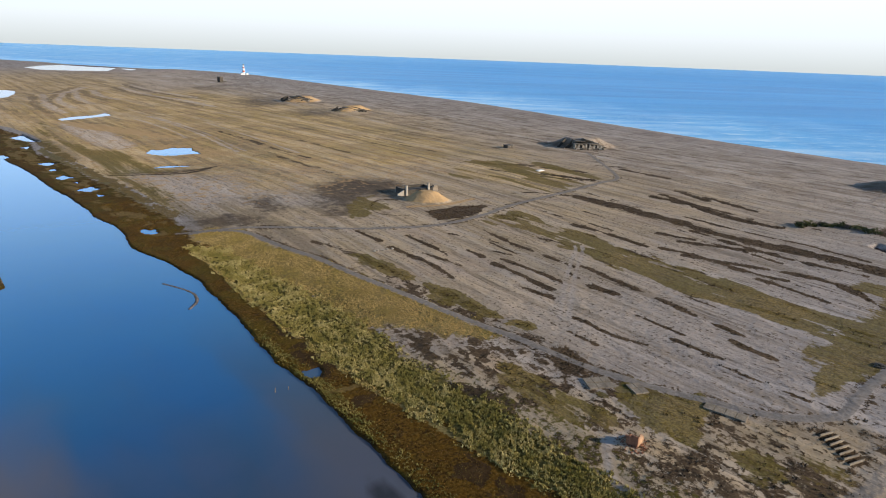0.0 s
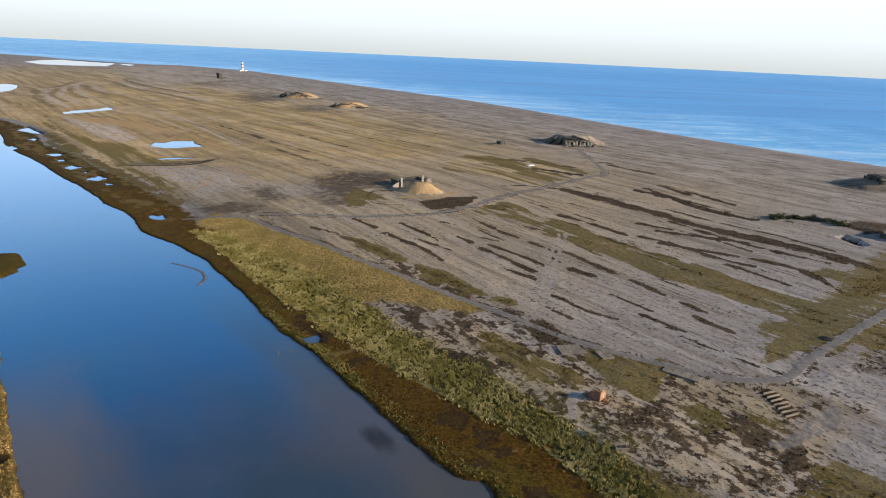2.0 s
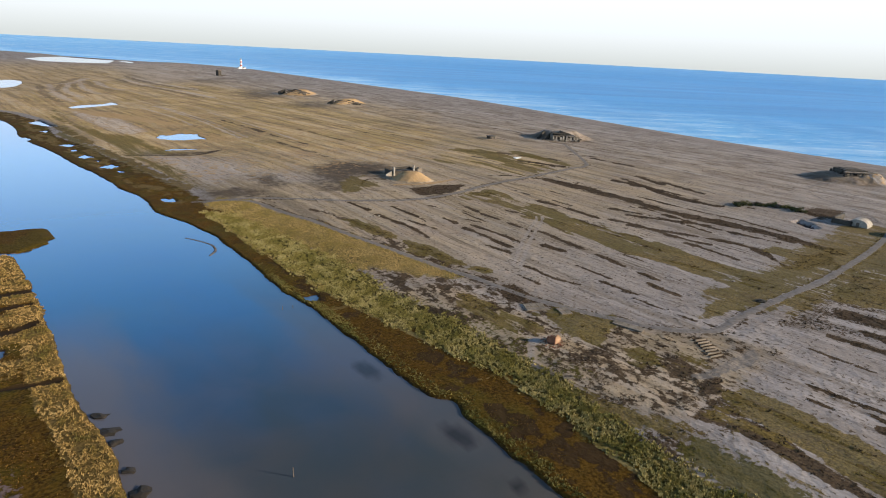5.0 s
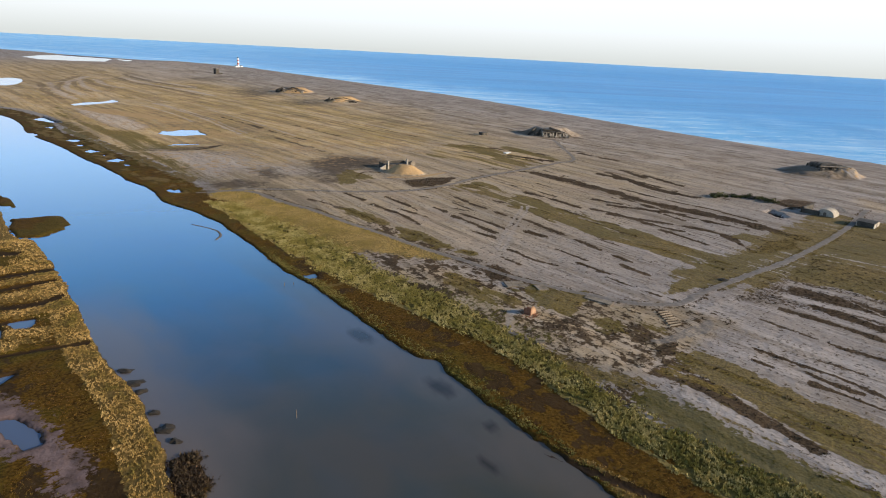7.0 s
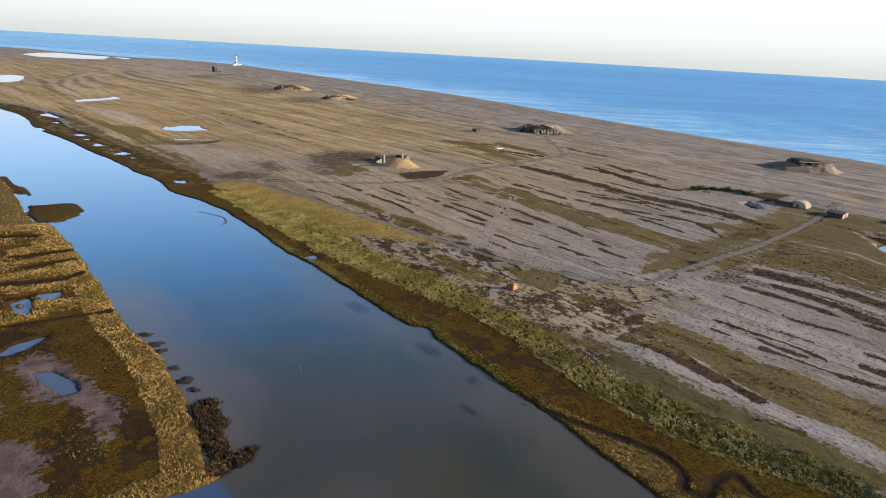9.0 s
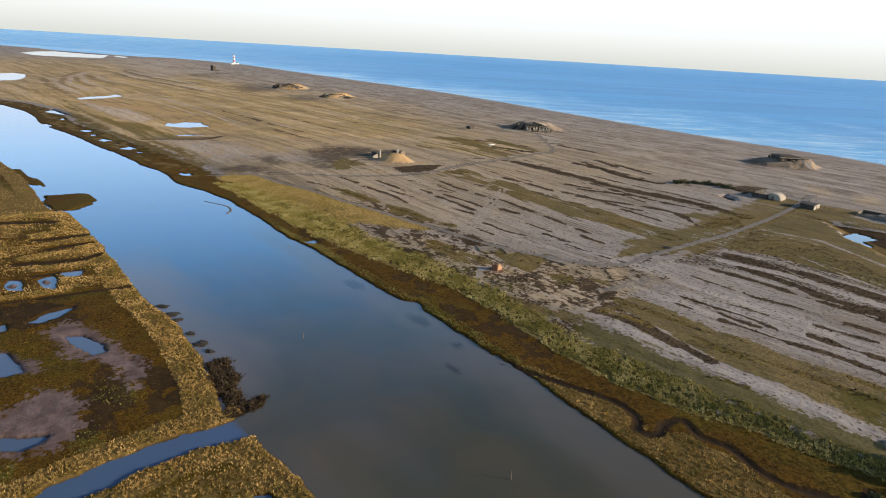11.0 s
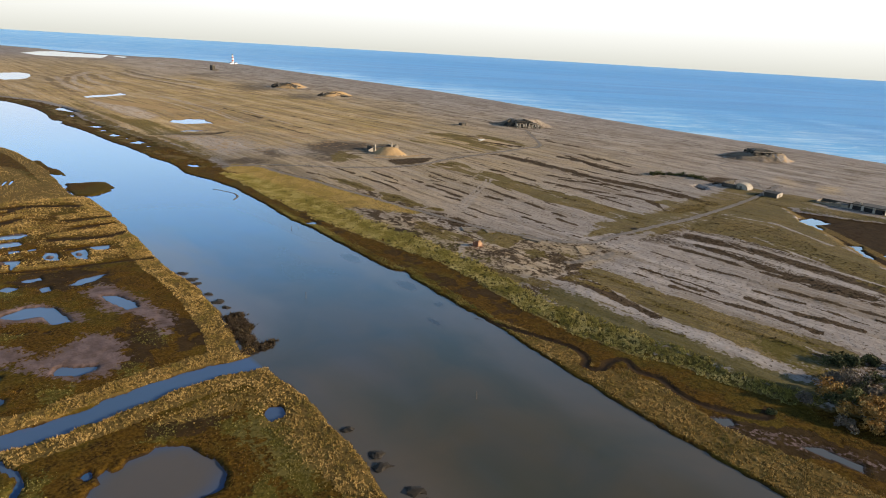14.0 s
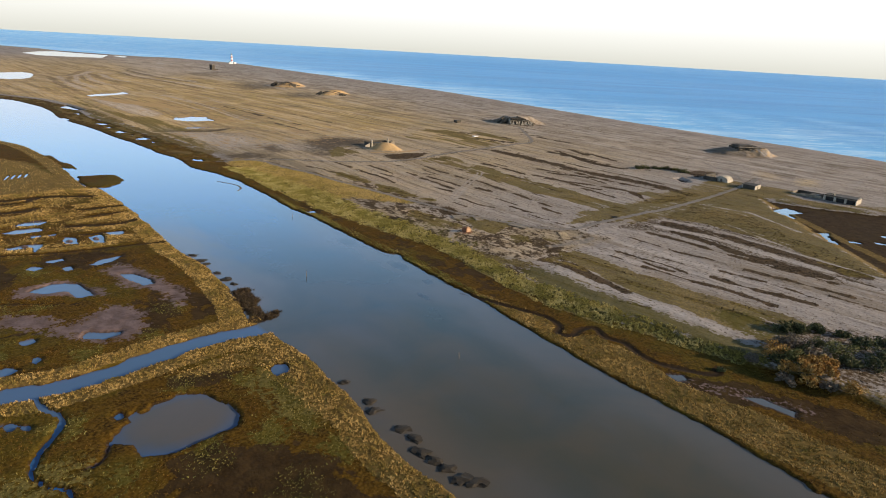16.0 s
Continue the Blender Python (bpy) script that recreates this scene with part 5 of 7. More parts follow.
wy = np.concatenate([np.arange(-400, -130, 30), np.arange(-130, 300, 2.5), np.arange(300, 700, 12), np.linspace(700, 4200, 40)])
wt = np.concatenate([np.linspace(-900, -100, 9), np.arange(-90, -22, 3), np.arange(-22, 74, 1.5), np.arange(75, 480, 45)])
WX, WY = np.meshgrid(wt, wy)
far_x = x_of(COAST, WY) - 30
WX = np.where(WX < 75, WX, 75 + (WX - 75) / 405 * np.maximum(far_x - 75, 1))
WX = np.minimum(WX, np.maximum(far_x, -900 + 0.001 * WX))
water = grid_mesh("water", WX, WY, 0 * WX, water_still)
# mud flats at the margins; sky reflection fading nearby is put into the colour
edge_w, edge_e = WX - x_of(WEST_BANK, WY), x_of(EAST_BANK, WY) - WX
drift = fbm(WX / 11, WY / 26, 61, 4)
bed_vs_sky = (0.9 + 0.1 * step(40, -30, WY)) * step(175, 30, WY + 60 * (drift - 0.5)) + 0.15 * (drift - 0.5)
bed_vs_sky = np.maximum(bed_vs_sky, 0.7 * step(20, 4, edge_e + 16 * (drift - 0.5)) * step(190, 90, WY))
mud_sheen = 0.75 * step(19, 3, edge_w + 14 * (drift - 0.5)) * step(160, 110, WY) * step(16, 40, WY) * step(-4, 0, edge_w)
mud_sheen = np.maximum(mud_sheen, 0.3 * step(24, 4, edge_w + 12 * (drift - 0.5)) * step(20, 0, WY) * step(-4, 0, edge_w))
mud_sheen = np.maximum(mud_sheen, 0.3 * step(20, 4, edge_e + 18 * (drift - 0.5)) * step(135, 90, WY))
inland = WX < x_of(WEST_BANK, WY) - 1
pond = step(6, -2, np.hypot((WX + 42) / 1.25, WY + 9) - 8)
# inland pools paled by sky reflection put in colour; the pond shows mud
mud_sheen = np.where(inland, np.where((WY < 4) & (WX < -28), 0.45 * pond, 0.3 + 0.2 * step(30, 50, WY)), mud_sheen) * (WX < 75)
bed_vs_sky = np.where(inland, np.where((WY < 4) & (WX < -28), np.maximum(0.2, 0.95 * pond), 0.2), bed_vs_sky)
att = water.data.attributes.new("mud_and_sheen", "FLOAT", "POINT")
att.data.foreach_set("value", np.clip(mud_sheen, 0, 1).astype(np.float32).ravel())
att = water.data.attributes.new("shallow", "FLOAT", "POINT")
att.data.foreach_set("value", np.clip(bed_vs_sky, 0, 1).astype(np.float32).ravel())
# four dark oval blotches in the channel
weed = np.zeros(WX.shape)
for x, y, rx, ry in ((54.5, 74.5, 2.6, 5.0), (54, 40.5, 2.4, 4.6), (52, 22.5, 1.6, 2.6), (42.5, 13.5, 1.4, 3.2)):
    weed = np.maximum(weed, step(1.25, 0.55, np.hypot((WX - x) / rx, (WY - y) / ry) + 0.5 * (drift - 0.5)))
att = water.data.attributes.new("weed", "FLOAT", "POINT")
att.data.foreach_set("value", (0.75 * weed).astype(np.float32).ravel())
tagged(water, "calm grey-blue tidal channel water with marsh pools and creeks", "water", kind="structure")

EYE = (-40.0, -60.0)
az = np.radians(np.linspace(-38, 150, 180))
reach = np.geomspace(1, 4800, 400)
rows = []
for a in az:
    px, py = EYE[0] + reach * math.sin(a), EYE[1] + reach * math.cos(a)
    out = px > x_of(COAST, py) - 28
    first = reach[np.argmax(out)] if out.any() else 4700
    rows.append(np.concatenate([np.geomspace(first, 4800, 140)]))
R = np.array(rows)
A = az[:, None] + 0 * R
SX, SY = EYE[0] + R * np.sin(A), EYE[1] + R * np.cos(A)
# the far sea climbs to the true horizon of the round earth, which the flat sheet would miss
SZ = 54.0 * np.clip((R - 3050) / 1750, 0, 1) ** 1.3
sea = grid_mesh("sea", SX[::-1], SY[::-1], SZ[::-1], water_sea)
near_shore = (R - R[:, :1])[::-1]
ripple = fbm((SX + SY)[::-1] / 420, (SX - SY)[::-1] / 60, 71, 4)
# first term pales the beach; the others paint haze far out and far left
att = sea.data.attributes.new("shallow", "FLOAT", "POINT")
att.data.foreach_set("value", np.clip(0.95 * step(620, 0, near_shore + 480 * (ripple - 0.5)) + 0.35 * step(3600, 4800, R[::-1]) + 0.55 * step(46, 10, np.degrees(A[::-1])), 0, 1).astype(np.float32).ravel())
tagged(sea, "blue open sea with a light swell under pale sky", "sea", kind="structure")

# ---- low growth: tussocks, reeds and scrub, too many to count ----
def leaf_material(name, a, b, c, vary=0.35, scale=0.05):
    """Dry and green blades: the colour drifts over the ground and from blade to blade."""
    mat = bpy.data.materials.new(name)
    mat.use_nodes = True
    n, l = mat.node_tree.nodes, mat.node_tree.links
    bsdf = n["Principled BSDF"]
    bsdf.inputs["Roughness"].default_value = 0.75
    bsdf.inputs["Specular IOR Level"].default_value = 0.2
    geo = n.new("ShaderNodeNewGeometry")
    tex, ramp = n.new("ShaderNodeTexNoise"), n.new("ShaderNodeValToRGB")
    tex.inputs["Scale"].default_value, tex.inputs["Detail"].default_value = scale, 4
    l.new(geo.outputs["Position"], tex.inputs["Vector"])
    e = ramp.color_ramp.elements
    e[0].position, e[0].color = 0.35, (*a, 1)
    e[1].position, e[1].color = 0.65, (*c, 1)
    mid = e.new(0.5)
    mid.color = (*b, 1)
    add = n.new("ShaderNodeMath")
    add.operation = "MULTIPLY_ADD"
    add.inputs[1].default_value, add.inputs[2].default_value = 0.22, -0.11
    l.new(geo.outputs["Random Per Island"], add.inputs[0])
    plus = n.new("ShaderNodeMath")
    l.new(add.outputs[0], plus.inputs[0])
    l.new(tex.outputs["Fac"], plus.inputs[1])
    l.new(plus.outputs[0], ramp.inputs["Fac"])
    hue, span = n.new("ShaderNodeHueSaturation"), n.new("ShaderNodeMapRange")
    span.inputs["To Min"].default_value, span.inputs["To Max"].default_value = 1 - vary, 1 + vary
    l.new(geo.outputs["Random Per Island"], span.inputs["Value"])
    l.new(span.outputs["Result"], hue.inputs["Value"])
    l.new(ramp.outputs["Color"], hue.inputs["Color"])
    l.new(hue.outputs["Color"], bsdf.inputs["Base Color"])
    return mat


def tufts(name, mat, label, places, size, height, blades=7, seed=1, lean=0.55):
    """One sheet of leaning blade tufts at the places (x, y, z)."""
    rng = np.random.default_rng(seed)
    count = len(places)
    r = rng.uniform(size[0], size[1], count)
    h = rng.uniform(height[0], height[1], count) * (0.6 + 0.4 * r / size[1])
    ang = rng.uniform(0, 2 * np.pi, (count, blades))
    out = rng.uniform(0.05, 0.75, (count, blades)) * r[:, None]
    cx, cy = places[:, :1] + out * np.cos(ang), places[:, 1:2] + out * np.sin(ang)
    half = rng.uniform(0.20, 0.36, (count, blades)) * r[:, None]
    turn = ang + np.pi / 2 + rng.uniform(-0.7, 0.7, (count, blades))
    tall = h[:, None] * rng.uniform(0.65, 1.15, (count, blades))
    z0 = places[:, 2:3] - 0.06 + 0 * cx
    tip = lean * r[:, None] * rng.uniform(0.2, 1.2, (count, blades))
    v = np.empty((count, blades, 3, 3), np.float32)
    for k, s in ((0, -1), (1, 1)):
        v[:, :, k, 0], v[:, :, k, 1], v[:, :, k, 2] = cx + s * half * np.cos(turn), cy + s * half * np.sin(turn), z0
    v[:, :, 2, 0], v[:, :, 2, 1], v[:, :, 2, 2] = cx + tip * np.cos(ang), cy + tip * np.sin(ang), z0 + tall
    tris = count * blades
    me = bpy.data.meshes.new(name)
    me.vertices.add(tris * 3)
    me.vertices.foreach_set("co", v.ravel())
    me.loops.add(tris * 3)
    me.loops.foreach_set("vertex_index", np.arange(tris * 3, dtype=np.int32))
    me.polygons.add(tris)
    me.polygons.foreach_set("loop_start", np.arange(0, tris * 3, 3, dtype=np.int32))
    me.polygons.foreach_set("loop_total", np.full(tris, 3, dtype=np.int32))
    me.update(calc_edges=True)
    me.materials.append(mat)
    return tagged(new(name, me), label, "plants", kind="stuff")


def grow(field, x0, x1, y0, y1, tries, seed, least=0.12, thin=None):
    """Places where a cover grows, thicker where it is denser, never under water."""
    rng = np.random.default_rng(seed)
    x, y = rng.uniform(x0, x1, tries), rng.uniform(y0, y1, tries)
    z, w = sample(Z, x, y), sample(field, x, y)
    if thin is not None:
        w = w * thin(x, y)
    keep = (rng.uniform(0.15, 1.0, tries) < w) & (z > least)
    return np.stack([x[keep], y[keep], z[keep]], -1)


blade_green = leaf_material("tussock_blades", (0.215, 0.182, 0.042), (0.30, 0.245, 0.066), (0.46, 0.375, 0.155), 0.34, 0.15)
blade_reed = leaf_material("reed_blades", (0.30, 0.228, 0.058), (0.43, 0.302, 0.100), (0.50, 0.352, 0.135), 0.26, 0.09)
blade_gold = leaf_material("pale_grass_blades", (0.165, 0.130, 0.028), (0.32, 0.204, 0.058), (0.48, 0.325, 0.122), 0.36, 0.14)
blade_brown = leaf_material("saltmarsh_blades", (0.075, 0.036, 0.005), (0.165, 0.085, 0.012), (0.100, 0.075, 0.010), 0.4, 0.16)
blade_scrub = leaf_material("dead_scrub_blades", (0.034, 0.022, 0.014), (0.060, 0.040, 0.022), (0.095, 0.066, 0.032), 0.4)
blade_turf = leaf_material("turf_blades", (0.12, 0.098, 0.024), (0.22, 0.160, 0.046), (0.15, 0.110, 0.032), 0.35, 0.12)

no_mud = 1 - np.clip(zone["mud"], 0, 1)
wet_gaps = 0.15 + 0.85 * step(0.40, 0.56, fbm(GX / 7, GY / 9, 81))
green_field = zone["tussock"] * no_mud
bare_marsh = np.clip(zone["marsh"] - zone["turf"] - zone["tussock"] - zone["gold"] - zone["reed"], 0, 1) * no_mud * wet_gaps * (1 - 0.75 * np.clip(zone["peat"], 0, 1))
def lumps(x, y):
    """Grass stands in rounded clumps with dark gaps between them."""
    return 0.2 + 0.8 * step(0.36, 0.60, vnoise(x / 0.55, y / 0.7, 83))


tufts("tussock_grass", blade_green, "yellow-green tussock grass in a dense belt beside the channel", np.vstack([grow(green_field, 54, 95, -128, 240, 210000, 1, thin=lumps), grow(green_field, 64, 92, 240, 340, 5000, 11)]), (0.24, 0.5), (0.35, 0.75), 7, 1)
blade_moss = leaf_material("green_marsh_blades", (0.095, 0.092, 0.020), (0.16, 0.140, 0.032), (0.24, 0.19, 0.055), 0.45, 0.12)
tufts("green_marsh_grass", blade_moss, "olive green grass patches among rusty salt marsh", grow(np.maximum(zone["tussock"], zone["turf"]) * no_mud, -95, -6, -75, 120, 90000, 12), (0.16, 0.34), (0.15, 0.4), 4, 12)
tufts("reed_bed", blade_reed, "dry yellow reed bed above the tussock belt", grow(zone["reed"], 62, 122, 100, 420, 110000, 2), (0.16, 0.34), (0.25, 0.5), 5, 2)
tufts("pale_marsh_grass", blade_gold, "pale golden marsh grass along banks and creek", np.vstack([grow(zone["gold"] * no_mud, -95, 4, -75, 215, 440000, 3, thin=lumps), grow(zone["gold"] * no_mud, 40, 72, -128, 12, 80000, 9, thin=lumps), grow(zone["gold"] * no_mud, -95, 0, 215, 400, 14000, 10)]), (0.15, 0.31), (0.25, 0.55), 4, 3)
tufts("brown_marsh_grass", blade_brown, "low rust-brown salt marsh growth on wet mud", np.vstack([grow(bare_marsh, -100, 2, -110, 215, 130000, 4), grow(np.minimum(1, 2 * bare_marsh), 40, 96, -128, 330, 70000, 5), grow(bare_marsh * (1 - 0.8 * zone["peat"]), 190, 335, -108, 12, 9000, 6)]), (0.2, 0.42), (0.12, 0.32), 4, 4)
tufts("dead_scrub", blade_scrub, "dark dead scrub growing in streaks on shingle ridges", grow(zone["veg_and_shade"] * step(0.34, 0.5, zone["veg_and_shade"]), 84, 345, -110, 260, 70000, 7), (0.3, 0.75), (0.15, 0.45), 6, 7)
tufts("bank_grass", blade_moss, "yellow-green grass tufts on the crumbling channel bank", grow(bank_edge * no_mud, 40, 75, -20, 180, 70000, 13), (0.2, 0.42), (0.2, 0.5), 6, 13)
tufts("bank_weed", blade_scrub, "dark weed tufts on a mud bank at the creek mouth", grow(weed_bank, -14, 6, 18, 60, 9000, 14, -0.25), (0.3, 0.7), (0.25, 0.6), 7, 14)
tufts("olive_turf", blade_turf, "olive coarse turf in strips on the shingle", grow(zone["grass"], 76, 340, -110, 215, 60000, 8), (0.3, 0.65), (0.08, 0.22), 6, 8)

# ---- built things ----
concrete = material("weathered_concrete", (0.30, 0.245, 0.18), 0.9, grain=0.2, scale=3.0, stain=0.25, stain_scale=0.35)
# pale and dark tones also carry sunlit and shaded wall faces in their colour
concrete_pale = material("pale_and_sunlit_concrete", (0.46, 0.40, 0.32), 0.85, grain=0.1, scale=2.0, stain=0.18, stain_scale=0.4)
concrete_dark = material("stained_and_shaded_concrete", (0.10, 0.085, 0.065), 0.95, grain=0.25, scale=2.0, stain=0.3, stain_scale=0.3)
# near-black for panels that stand in for shade, and for small fittings
black_void = material("shade_and_black_fitting", (0.02, 0.018, 0.016), 0.9, grain=0.1, bump=0)
brickwork = material("red_brick", (0.36, 0.15, 0.075), 0.9, grain=0.25, scale=8.0, stain=0.25, stain_scale=1.2)
# lighter copy of the brick: sunlight on one wall put into colour
brick_sunlit = material("sunlit_brick", (0.50, 0.30, 0.17), 0.9, grain=0.2, scale=8.0, stain=0.2, stain_scale=1.2)
white_paint = material("white_paint", (0.80, 0.79, 0.76), 0.6, grain=0.05, scale=1.0, stain=0.08, stain_scale=0.2, bump=0.05)
red_paint = material("red_paint", (0.45, 0.10, 0.07), 0.6, grain=0.08, scale=1.0, stain=0.1, stain_scale=0.2, bump=0.05)
slate = material("dark_felt_roof", (0.085, 0.080, 0.072), 0.85, grain=0.2, scale=3.0, stain=0.25, stain_scale=0.5)
timber = material("grey_timber", (0.20, 0.16, 0.12), 0.85, grain=0.25, scale=6.0, stain=0.2)
glass = material("window_glass", (0.03, 0.035, 0.04), 0.1, grain=0.0, stain=0.0, bump=0)
wet_mud = material("wet_mud", (0.030, 0.022, 0.014), 0.95, grain=0.25, scale=3.0, stain=0.2)


def box(bm, x0, x1, y0, y1, z0, z1, bevel=0.0, skew=(0, 0)):
    """Adds a box to bm; skew leans its top."""
    v = [bm.verts.new((x + (skew[0] if z == z1 else 0), y + (skew[1] if z == z1 else 0), z)) for z in (z0, z1) for x, y in ((x0, y0), (x1, y0), (x1, y1), (x0, y1))]
    faces = [(3, 2, 1, 0), (4, 5, 6, 7), (0, 1, 5, 4), (1, 2, 6, 5), (2, 3, 7, 6), (3, 0, 4, 7)]
    made = [bm.faces.new([v[i] for i in f]) for f in faces]
    if bevel:
        bmesh.ops.bevel(bm, geom=list({e for f in made for e in f.edges}), offset=bevel, segments=1, affect="EDGES")
    return bm


def boxes(*rows, bevel=0.04):
    bm = bmesh.new()
    for r in rows:
        box(bm, *r, bevel=bevel)
    return bm


def tube(bm, r0, r1, z0, z1, n=24, x=0.0, y=0.0):
    a, b = [], []
    for i in range(n):
        c, s = math.cos(2 * math.pi * i / n), math.sin(2 * math.pi * i / n)
        a.append(bm.verts.new((x + r0 * c, y + r0 * s, z0)))
        b.append(bm.verts.new((x + r1 * c, y + r1 * s, z1)))
    for i in range(n):
        j = (i + 1) % n
        bm.faces.new((a[i], a[j], b[j], b[i]))
    bm.faces.new(b)
    bm.faces.new(a[::-1])
    return bm


def gable(bm, x0, x1, y0, y1, z0, rise, over=0.3):
    """A pitched roof with its ridge along y and a little thickness."""
    xm = (x0 + x1) / 2
    pts = [(x0 - over, z0 - 0.1), (xm, z0 + rise), (x1 + over, z0 - 0.1), (x1 + over, z0 - 0.25), (xm, z0 + rise - 0.2), (x0 - over, z0 - 0.25)]
    a = [bm.verts.new((x, y0 - over, z)) for x, z in pts]
    b = [bm.verts.new((x, y1 + over, z)) for x, z in pts]
    for i in range(6):
        j = (i + 1) % 6
        bm.faces.new((a[i], a[j], b[j], b[i]))
    for q in ((0, 1, 4, 5), (1, 2, 3, 4)):
        bm.faces.new([a[i] for i in q])
        bm.faces.new([b[i] for i in q[::-1]])
    bmesh.ops.recalc_face_normals(bm, faces=bm.faces[:])
    return bm


def at_ground(x, y, turn=0.0, drop=0.15):
    return pose(x, y, ground_height(x, y) - drop, 0, 0, turn)


# laboratory one: open concrete cell with buttress posts, shingle heaped against it
def laboratory_one():
    m = pose(210, 264, ground_height(206, 272) - 0.3, 0, 0, -8)
    lab = empty("laboratory_ruin", m, "roofless pale concrete test cell behind a heap of golden shingle", "ruin")
    # cell walls in the dark tone, interior shade put into their colour
    part("back_wall", boxes((-9, 9, 5.4, 6.2, 0, 3.8)), concrete_dark, lab)
    part("side_wall", boxes((-9, -8.2, -3, 5.4, 0, 3.5)), concrete_dark, lab)
    part("side_wall", boxes((8.2, 9, -3, 5.4, 0, 3.6)), concrete_dark, lab)
    part("front_wall", boxes((-8.2, -1.8, -3, -2.3, 0, 3.2)), concrete_dark, lab)
    part("front_wall", boxes((1.8, 8.2, -3, -2.3, 0, 3.2)), concrete_dark, lab)
    # black panel in place of the shade inside the doorway
    part("doorway", boxes((-1.75, 1.75, -2.5, -2.4, 0, 3.2), bevel=0), black_void, lab)
    wing = bmesh.new()
    lo = [wing.verts.new(p) for p in ((-13, -3.4, 0), (-9.1, -3.4, 0), (-9.1, -3.4, 3.4), (-13, -3.4, 1.6))]
    hi = [wing.verts.new(p) for p in ((-13, -2.7, 0), (-9.1, -2.7, 0), (-9.1, -2.7, 3.4), (-13, -2.7, 1.6))]
    wing.faces.new(lo)
    wing.faces.new(hi[::-1])
    for i in range(4):
        j = (i + 1) % 4
        wing.faces.new((lo[j], lo[i], hi[i], hi[j]))
    part("wing_wall", wing, concrete_pale, lab, "pale sloping concrete wing wall")
    for x, h in ((-7.6, 5.8), (6.2, 6.4)):
        part("buttress_post", boxes((x - 0.5, x + 0.5, -4.0, -3.003, 0, h)), concrete_pale, lab)
    part("end_block", boxes((9.2, 12.6, -3.2, -0.6, 0, 3.8), (10.0, 11.8, -3.0, -1.2, 3.8, 4.5)), concrete, lab)
    part("roof_slab", boxes((-8.2, 8.2, -2.2, 5.4, 2.3, 2.6)), slate, lab)


# pagoda laboratories: piers round a pit, heavy slab above, buried in shingle
def tilted(x0, x1, y0, y1, z, drop, thick=0.6):
    """A roof slab that has sunk at one end."""
    bm = bmesh.new()
    v = [bm.verts.new((x, y, z + h - (drop if x == x1 else 0))) for h in (0, thick) for x, y in ((x0, y0), (x1, y0), (x1, y1), (x0, y1))]
    for f in ((3, 2, 1, 0), (4, 5, 6, 7), (0, 1, 5, 4), (1, 2, 6, 5), (2, 3, 7, 6), (3, 0, 4, 7)):
        bm.faces.new([v[i] for i in f])
    return bm


def slope_wall(x0, y0, z0, x1, y1, z1, thick=0.7, foot=-3.0):
    """A retaining wall whose top falls from one end to the other."""
    bm = bmesh.new()
    d = Vector((x1 - x0, y1 - y0, 0)).normalized()
    side = Vector((-d.y, d.x, 0)) * thick / 2
    rings = [[Vector((x0, y0, z)) + k * side for z, k in ((foot, -1), (foot, 1), (z0, 1), (z0, -1))], [Vector((x1, y1, z)) + k * side for z, k in ((foot, -1), (foot, 1), (z1, 1), (z1, -1))]]
    a, b = [[bm.verts.new(p) for p in r] for r in rings]
    bm.faces.new(a[::-1])
    bm.faces.new(b)
    for i in range(4):
        bm.faces.new((a[i], a[(i + 1) % 4], b[(i + 1) % 4], b[i]))
    bmesh.ops.recalc_face_normals(bm, faces=bm.faces[:])
    return bm


